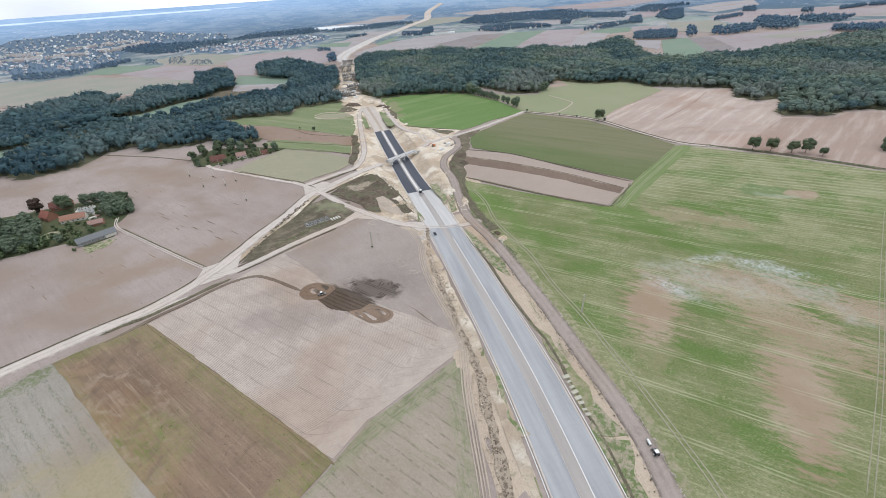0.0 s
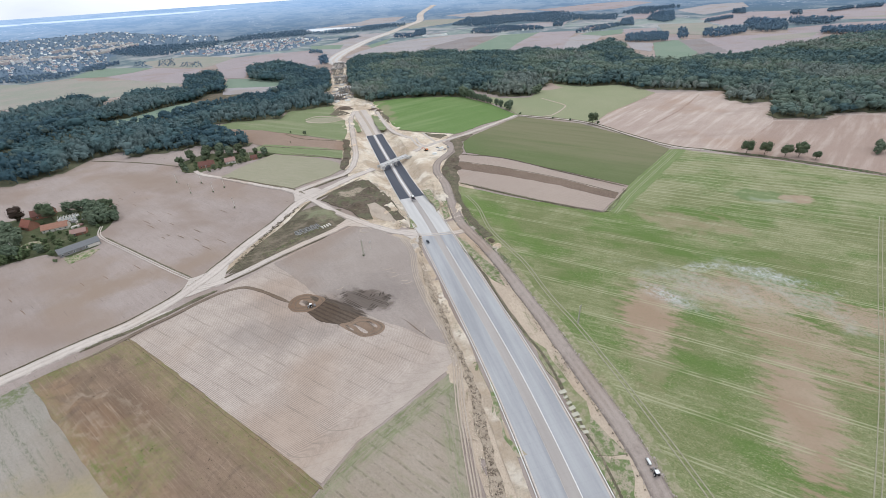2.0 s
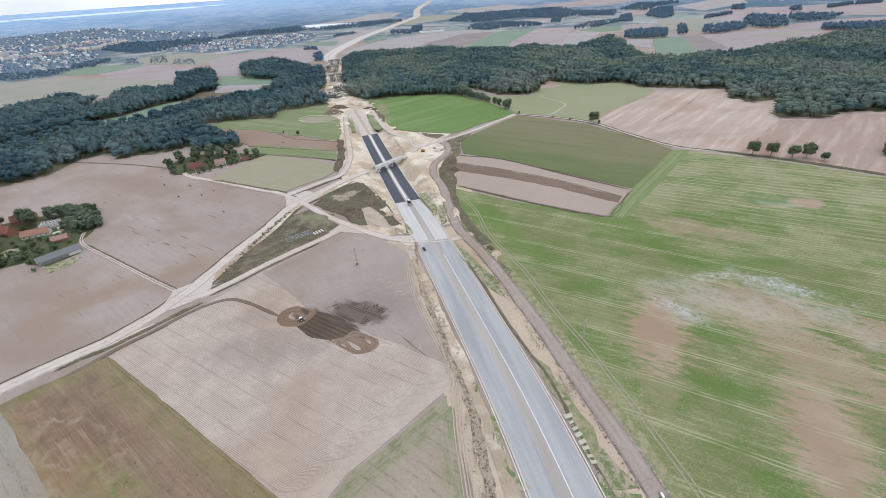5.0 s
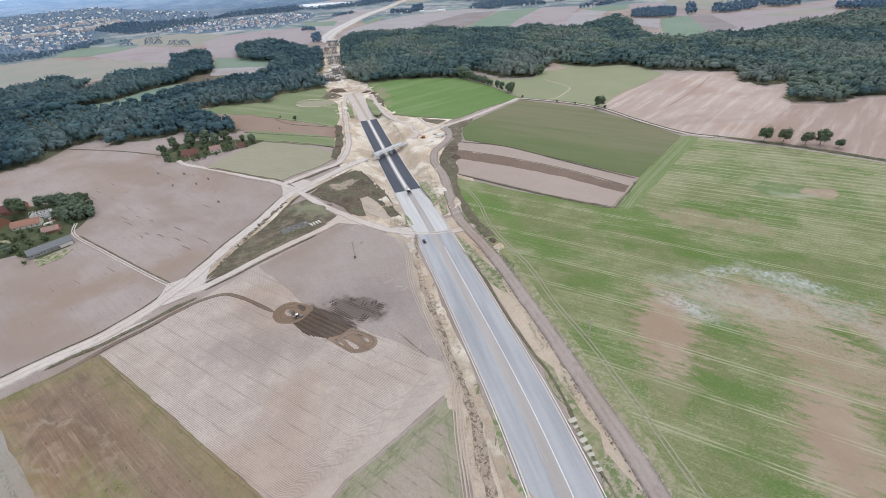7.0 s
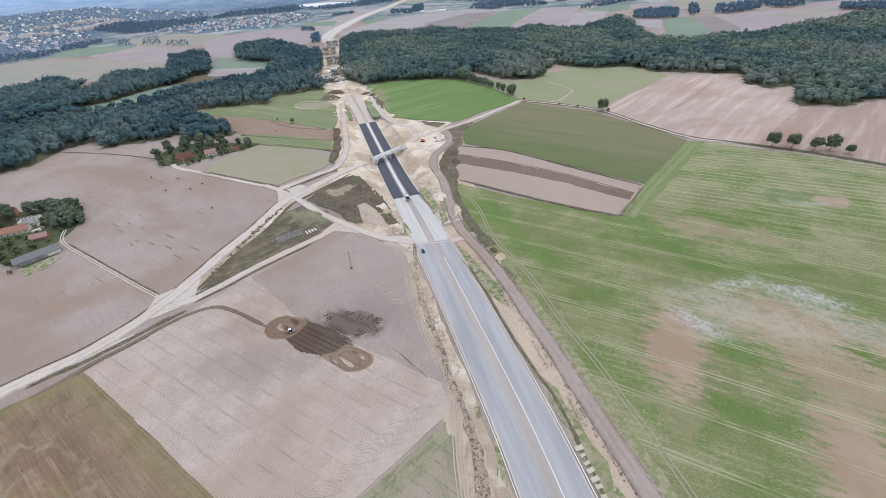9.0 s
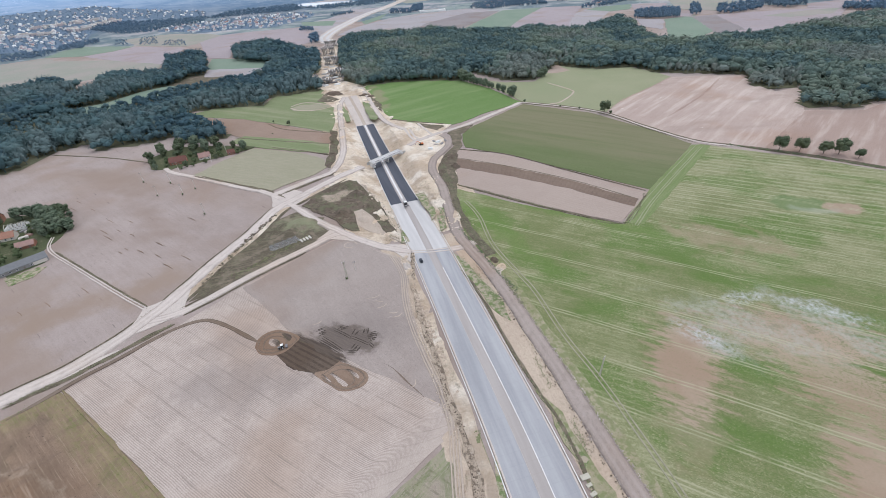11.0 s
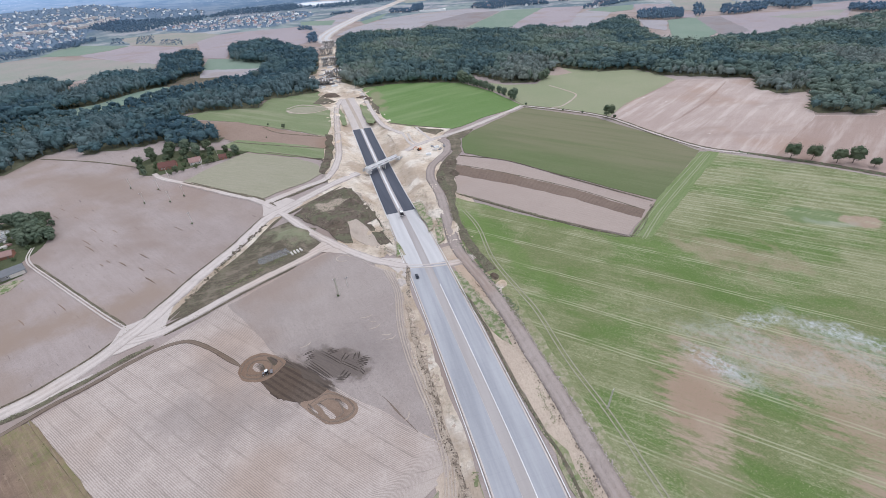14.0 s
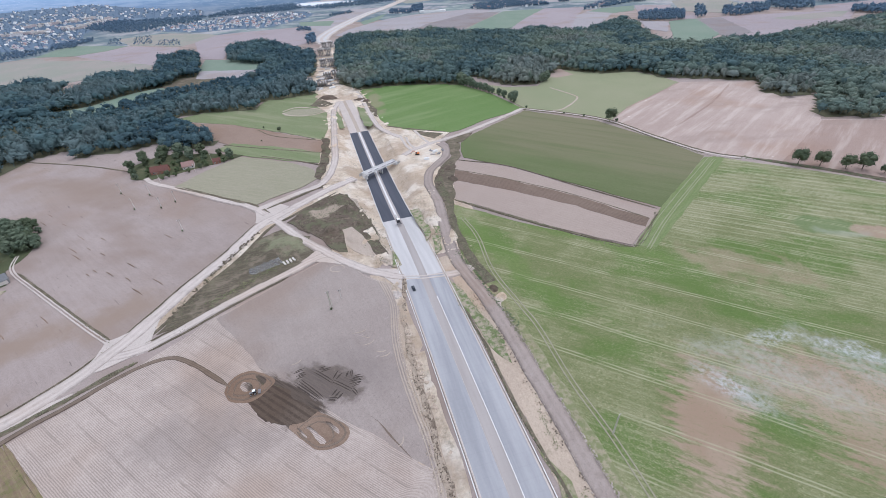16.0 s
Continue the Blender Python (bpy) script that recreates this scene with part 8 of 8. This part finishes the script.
FAR_FIELDS = (
    (M_FARFALLOW, "pale fallow field before the town", [(-1012, 904), (-1369, 1259), (-1280, 1271), (-1151, 1237), (-1085, 1299), (-1005, 1238), (-813, 1189), (-647, 1095), (-599, 970), (-714, 969), (-784, 894)]),
    (M_FARGREEN, "dull green crop before the town", [(-1106, 1315), (-1144, 1436), (-1129, 1507), (-922, 1436), (-937, 1358), (-983, 1299)]),
    (M_FARPINK, "pinkish bare field before the town", [(-979, 1293), (-932, 1352), (-917, 1429), (-710, 1331), (-673, 1173), (-642, 1087), (-807, 1179)]),
    (M_FARFALLOW, "tan band across the fallow field", [(-1079, 971), (-1112, 1122), (-959, 1117), (-859, 1143), (-747, 1106), (-776, 1023), (-908, 1001)]),
    (M_FARFALLOW, "pale pasture behind the pink field", [(-1073, 1620), (-1012, 1677), (-940, 1703), (-789, 1632), (-710, 1567), (-707, 1451), (-722, 1357), (-930, 1451)]),
    (M_FARPINK, "pinkish tan field beyond the wood", [(-710, 1417), (-716, 1491), (-705, 1578), (-627, 1613), (-473, 1643), (-356, 1455), (-325, 1298), (-372, 1237), (-552, 1269), (-494, 1110), (-555, 1124)]),
    (M_FARTAN, "bare tan field beside the earthworks", [(-468, 1625), (-479, 1767), (-424, 1871), (-377, 2207), (-202, 2226), (-283, 2008), (-318, 1505), (-321, 1425), (-345, 1411)]),
    (M_FARGREEN, "small green field by the village", [(-508, 1801), (-371, 1780), (-359, 1632), (-471, 1675)]),
    (M_FARTAN, "wide tan field behind the wood", [(-293, 1375), (-268, 1523), (-173, 1740), (-79, 1826), (117, 1902), (207, 1836), (92, 1512), (30, 1318), (-141, 1377)]),
    (M_FARBROWN, "brown ploughed field behind the wood", [(-73, 1395), (-36, 1520), (107, 1746), (228, 1751), (54, 1318)]),
    (M_FARGREEN, "light green field behind the wood", [(53, 1295), (139, 1517), (235, 1745), (381, 1755), (268, 1506), (167, 1239)]),
    (M_FARPINK, "pale tan field behind the wood", [(167, 1239), (268, 1506), (381, 1755), (518, 1722), (430, 1510), (339, 1259), (242, 1225)]),
    (M_FARTAN, "tan field behind the wood", [(339, 1259), (430, 1510), (492, 1605), (543, 1527), (437, 1312), (383, 1188)]),
    (M_FARGREEN, "light green meadow by the hamlet", [(487, 1588), (546, 1653), (668, 1676), (611, 1539), (538, 1512)]),
    (M_FARGREEN, "bright strip beside the earthworks", [(-266, 1683), (-196, 1926), (-206, 1721), (-241, 1601)]),
    (M_FARPINK, "pinkish field beyond the hamlet", [(668, 1676), (773, 1639), (705, 1490), (608, 1501)]),
    (M_FARTAN, "pale field among trees", [(541, 1322), (592, 1262), (522, 1117), (498, 1174)]),
    (M_FARGREEN, "rough meadow beside the wood", [(597, 1273), (691, 1304), (604, 1054), (509, 955), (475, 986)]),
    (M_FARPINK, "small pale field beyond the meadow", [(681, 1430), (730, 1395), (676, 1283), (628, 1314)]),
    (M_FARPINK, "wide pinkish field behind the wood", [(674, 1284), (834, 1305), (973, 1290), (1109, 1313), (929, 1123), (809, 1050), (683, 995), (592, 1021)]),
    (M_FARBROWN, "reddish brown corner of the field", [(672, 1279), (739, 1288), (667, 1042), (592, 1021)]),
    (M_FARFALLOW, "greenish strip of fallow", [(820, 1220), (962, 1264), (1049, 1268), (963, 1184), (853, 1171)]),
    (M_FARFALLOW, "fallow land by the far hamlet", [(828, 1752), (984, 1722), (938, 1499), (791, 1370), (717, 1461)]),
    (M_FARPINK, "pale pinkish field far off", [(1040, 1864), (1294, 2062), (1502, 1950), (1840, 1950), (1930, 1876), (1513, 1452), (1413, 1478), (1237, 1645), (973, 1565)]),
    (M_FARFALLOW, "greyish fallow far off", [(1324, 1796), (1488, 1788), (1728, 1825), (1834, 1777), (1556, 1496), (1365, 1564)]),
    (M_FARPINK, "tan field beyond the small wood", [(1058, 1397), (1264, 1442), (1472, 1411), (1276, 1212), (1137, 1290), (1045, 1271), (995, 1309)]),
    (M_FARTAN, "far tan field", [(290, 2146), (487, 2217), (617, 2205), (528, 1966), (364, 1985)]),
    (M_FARFALLOW, "far pale field", [(542, 2019), (717, 2269), (729, 2382), (596, 2109)]),
    (M_FARPINK, "far pinkish field", [(769, 2008), (908, 2272), (1132, 2438), (1143, 2255), (945, 2051)]),
    (M_FARTAN, "far tan field", [(45, 3016), (267, 3073), (462, 3145), (627, 2866), (410, 2789), (207, 2768)]),
    (M_FARPINK, "far pale field", [(610, 2954), (1023, 3038), (1220, 2994), (1290, 2832), (998, 2668), (722, 2706)]),
    (M_FARTAN, "far tan field", [(1196, 2362), (1432, 2488), (1584, 2452), (1483, 2245), (1164, 2049)]),
    (M_FARFALLOW, "far fallow field", [(-250, 2618), (-62, 2819), (173, 2758), (66, 2525), (-140, 2340)]),
    (M_FARTAN, "far tan strip", [(-720, 2706), (-491, 2939), (-440, 3096), (-215, 3105), (-267, 2818), (-456, 2712)]),
)
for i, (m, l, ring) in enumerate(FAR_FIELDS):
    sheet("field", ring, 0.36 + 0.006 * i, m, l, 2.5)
sheet("water", [(-760, 2563), (-742, 2689), (-585, 2695), (-449, 2663), (-429, 2576), (-553, 2533), (-657, 2452)], 1.2, M_WATER, "pale distant lake", 2.0, "lake")
FAR_WOODS = (
    ("dark wood behind the town", 14, 12, [(-1461, 2011), (-1564, 2225), (-1456, 2264), (-1207, 2247), (-1103, 2309), (-991, 2052), (-1083, 1886), (-1070, 1779), (-1188, 1787)]),
    ("dark wood behind the village", 15, 12, [(-1045, 2169), (-1072, 2505), (-763, 2618), (-657, 2452), (-675, 2299), (-907, 2232)]),
    ("dark wood by the far lake", 15, 12, [(-683, 2412), (-546, 2500), (-380, 2638), (-190, 2675), (-175, 2535), (-344, 2366), (-505, 2298)]),
    ("far wood beyond the fields", 15, 13, [(60, 2350), (171, 2725), (434, 2733), (722, 2706), (734, 2418), (897, 2328), (777, 2037), (638, 2184), (557, 2074), (419, 2285), (270, 2199), (187, 2168)]),
    ("far wood beyond the fields", 14, 13, [(912, 2353), (1086, 2574), (1298, 2574), (1265, 2446), (1116, 2373), (993, 2217)]),
    ("small far wood", 11, 13, [(868, 1941), (1048, 2282), (1137, 2263), (956, 1884), (865, 1777)]),
    ("small far wood", 11, 15, [(675, 1299), (777, 1497), (810, 1514), (709, 1308)]),
    ("small far wood", 11, 15, [(935, 1414), (1075, 1631), (1155, 1670), (1158, 1548), (1018, 1348), (945, 1329)]),
    ("small far wood", 11, 14, [(1119, 1481), (1214, 1607), (1266, 1581), (1308, 1506), (1190, 1415), (1129, 1424)]),
    ("small far wood", 11, 13, [(867, 1838), (1066, 2261), (1135, 2265), (929, 1842)]),
    ("far copse", 9, 13, [(1248, 1986), (1341, 2132), (1383, 2119), (1275, 1948)]),
    ("far copse", 9, 13, [(1339, 1777), (1436, 1909), (1456, 1881), (1359, 1751)]),
    ("trees round the far hamlet", 9, 12, [(757, 1324), (836, 1452), (947, 1491), (964, 1433), (876, 1326), (773, 1282)]),
    ("trees round the far hamlet", 8, 12, [(697, 1785), (786, 1990), (870, 2096), (745, 1770)]),
    ("trees beside the far field", 8, 13, [(534, 1312), (587, 1440), (677, 1452), (711, 1427), (639, 1277), (585, 1281)]),
    ("trees on the crest of the wood", 8, 14, [(1024, 1235), (1081, 1298), (1210, 1268), (1296, 1233), (1183, 1119), (1067, 1172)]),
    ("far row of trees", 7, 11, [(1486, 1790), (1557, 1868), (1696, 1922), (1632, 1843)]),
    ("far row of trees", 7, 11, [(1636, 1837), (1703, 1911), (1808, 1915), (1744, 1843)]),
    ("far row of trees", 8, 11, [(963, 1683), (1009, 1759), (1173, 1863), (1135, 1794)]),
    ("far row of trees", 8, 11, [(476, 1949), (519, 2075), (557, 2074), (511, 1919)]),
    ("trees of the far village", 9, 11, [(128, 1894), (156, 2037), (262, 2136), (431, 1958), (419, 1853), (274, 1862), (198, 1795)]),
    ("trees of the far village", 9, 11, [(481, 1635), (531, 1737), (598, 1814), (722, 1851), (689, 1764), (569, 1659)]),
    ("trees by the warehouses", 8, 12, [(-104, 1888), (-108, 2124), (-62, 2179), (-54, 1925)]),
    ("line of trees before the town", 13, 6, [(-1018, 1486), (-1105, 1634), (-1053, 1612), (-962, 1475)]),
    ("line of trees before the town", 13, 6, [(-913, 1444), (-1030, 1656), (-983, 1664), (-853, 1442)]),
    ("line of trees before the town", 13, 6, [(-811, 1392), (-873, 1522), (-802, 1504), (-729, 1370)]),
    ("line of trees before the town", 11, 10, [(-1291, 1282), (-1399, 1398), (-1301, 1412), (-1183, 1451), (-1140, 1523), (-1094, 1471), (-1136, 1412), (-1118, 1319), (-1170, 1259)]),
    ("line of trees before the town", 9, 10, [(-1157, 1441), (-1225, 1545), (-1190, 1671), (-1126, 1578), (-1133, 1486)]),
    ("small trees beside the earthworks", 8, 8, [(-445, 1539), (-468, 1641), (-417, 1599), (-392, 1513)]),
    ("trees beside the viaduct", 8, 15, [(-334, 1240), (-359, 1358), (-346, 1375), (-314, 1252)]),
    ("far row of trees", 10, 10, [(-442, 1992), (-357, 2084), (-343, 2023), (-420, 1933)]),
    ("far trees", 9, 11, [(-187, 1896), (-190, 2046), (-109, 1989), (-101, 1862)]),
)
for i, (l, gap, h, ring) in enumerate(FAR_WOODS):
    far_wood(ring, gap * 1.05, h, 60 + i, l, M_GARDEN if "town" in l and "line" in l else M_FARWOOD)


def far_house(w, d, h, rh, wall_m, roof_m, label, category, group):
    root = thing("house", Matrix.Identity(4), label, category, group)
    wall, roof = gable(w, d, h, rh)
    part("wall", wall, wall_m, root)
    part("roof", roof, roof_m, root)
    return root


def block(w, h, wall_m, label):
    root = thing("apartment_block", Matrix.Identity(4), label, "apartment block", "town blocks")
    part("wall", boxes([((0, 0, h / 2), (w, 11, h))]), wall_m, root)
    part("roof", boxes([((0, 0, h + 0.2), (w + 0.6, 11.6, 0.5)), ((w * 0.2, 0, h + 1.2), (3, 3, 1.8))]), M_PLASTER, root)
    for f in range(int(h // 3)):
        part("window_band", boxes([((0, -5.55, 1.7 + 3 * f), (w * 0.92, 0.2, 1.0))]), M_FARROOF, root)
    return root


TOWN = [(-1523, 1412), (-1352, 1471), (-1206, 1481), (-1159, 1579), (-1369, 1871), (-1492, 2276), (-1851, 2605), (-2146, 2572), (-2279, 2179)]
OUTSKIRTS = [(-2279, 2179), (-2146, 2572), (-1551, 2373), (-1123, 2341), (-1222, 2564), (-2068, 2939), (-2453, 2563)]
VILLAGE = [(-1064, 1809), (-1104, 1971), (-1009, 2150), (-836, 2191), (-607, 2254), (-528, 2095), (-519, 1907), (-591, 1688), (-726, 1708), (-820, 1676)]
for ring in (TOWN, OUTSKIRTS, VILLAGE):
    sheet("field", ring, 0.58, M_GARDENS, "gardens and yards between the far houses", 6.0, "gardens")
kinds = [far_house(9, 8, 4.6, 2.8, M_WHITE, M_GREYWALL, "white house with a grey roof", "house", "far houses"),
         far_house(9, 8, 4.2, 3.2, M_WHITE, M_FARROOF, "white house with a faded red roof", "house", "far houses"),
         far_house(11, 8, 4.0, 2.6, M_WHITE, M_BROWNROOF, "white house with a brown roof", "house", "far houses"),
         far_house(9, 7, 4.6, 2.8, M_WHITE, M_FARROOF, "white house with a faded red roof", "house", "far houses")]
spots = []
for poly, gap, n, seed in ((VILLAGE, 26, 150, 31),
                           ([(120, 1870), (160, 2030), (262, 2110), (431, 1950), (419, 1853), (274, 1852)], 24, 34, 32),
                           ([(757, 1324), (836, 1452), (947, 1491), (964, 1433), (876, 1326)], 24, 20, 33),
                           ([(481, 1635), (531, 1737), (598, 1814), (700, 1840), (569, 1659)], 24, 22, 36),
                           ([(-190, 1900), (-190, 2046), (-109, 1989), (-101, 1870)], 22, 12, 37),
                           (TOWN, 26, 270, 34),
                           (OUTSKIRTS, 34, 110, 35)):
    x, y, r = scatter(poly, gap, seed)
    pick = r.permutation(len(x))[:n]
    spots += [(x[i], y[i], r.randint(4), r.uniform(0, 360)) for i in pick]
spots.sort(key=lambda s: math.hypot(s[0], s[1]))
first = [True] * 4
for x, y, q, t in spots[:200]:
    z = float(rise(x, y))
    if first[q]:
        keep_first(kinds[q], x, y, 1.0, t, z)
        first[q] = False
    else:
        place(kinds[q], x, y, 0.9 + 0.4 * ((x * 7) % 1), t, z)
for name, which, mats in (("house_walls", 0, (M_WHITE, M_WHITE)), ("house_roofs", 1, (M_WHITE, M_FIBRE, M_FARROOF, M_FIBRE))):
    for g, m in enumerate(mats):
        bm = gable(9.5, 8, 4.4, 2.8)[which]
        bmesh.ops.triangulate(bm, faces=bm.faces[:])
        tv = np.array([v.co[:] for v in bm.verts])
        tf = np.array([[v.index for v in f.verts] for f in bm.faces])
        bm.free()
        vs, fs, n = [], [], 0
        for s, (x, y, q, t) in enumerate(spots[200:]):
            if s % len(mats) != g:
                continue
            rot = np.array(pose(0, 0, 0, 0, 0, t).to_3x3())
            vs.append(tv @ rot.T + (x, y, float(rise(x, y))))
            fs.append(tf + n)
            n += len(tv)
        tagged(new(name, tri_mesh(name, np.vstack(vs), np.vstack(fs), m, False)), "far houses of the town among gardens", "houses", kind="stuff")
blocks = [block(52, 15, M_WHITE, "white apartment block in the far town"), block(38, 15, M_PINKWALL, "pinkish apartment block in the far town"), block(60, 12, M_PLASTER, "cream apartment block in the far town")]
rngb = np.random.RandomState(12)
n = 0
for row, count in (([(-1844, 1801), (-1735, 1919), (-1579, 2005), (-1548, 2147), (-1561, 2356)], 70), ([(-1794, 2168), (-1749, 2277), (-1659, 2403)], 24), ([(-2024, 1992), (-1882, 2063)], 16)):
    c = curve(row, 4.0)
    for i in range(count):
        p = c[int((i + 0.5) / count * (len(c) - 1))]
        x, y = p[0] + rngb.uniform(-45, 45), p[1] + rngb.uniform(-45, 45)
        a = 35 + rngb.choice([0, 90]) + rngb.uniform(-6, 6)
        if n < 3:
            keep_first(blocks[n], x, y, 0.75, a, float(rise(x, y)))
            n += 1
        else:
            place(blocks[rngb.choice([0, 1, 1, 2])], x, y, 0.72, a, float(rise(x, y)))
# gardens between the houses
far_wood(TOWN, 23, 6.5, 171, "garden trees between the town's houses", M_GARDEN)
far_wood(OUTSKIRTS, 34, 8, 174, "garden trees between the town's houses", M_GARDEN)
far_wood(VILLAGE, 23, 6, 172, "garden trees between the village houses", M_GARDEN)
hall = thing("warehouse", pose(-22, 1885, 0, 0, 0, 10), "white warehouse group beyond the wood", "warehouse")
part("hall", boxes([((0, 0, 4), (60, 30, 8)), ((38, -10, 3), (30, 24, 6)), ((-32, 8, 3), (24, 20, 6))]), M_WHITE, hall)
part("roof", boxes([((0, 0, 8.2), (61, 31, 0.4))]), M_GREYWALL, hall)
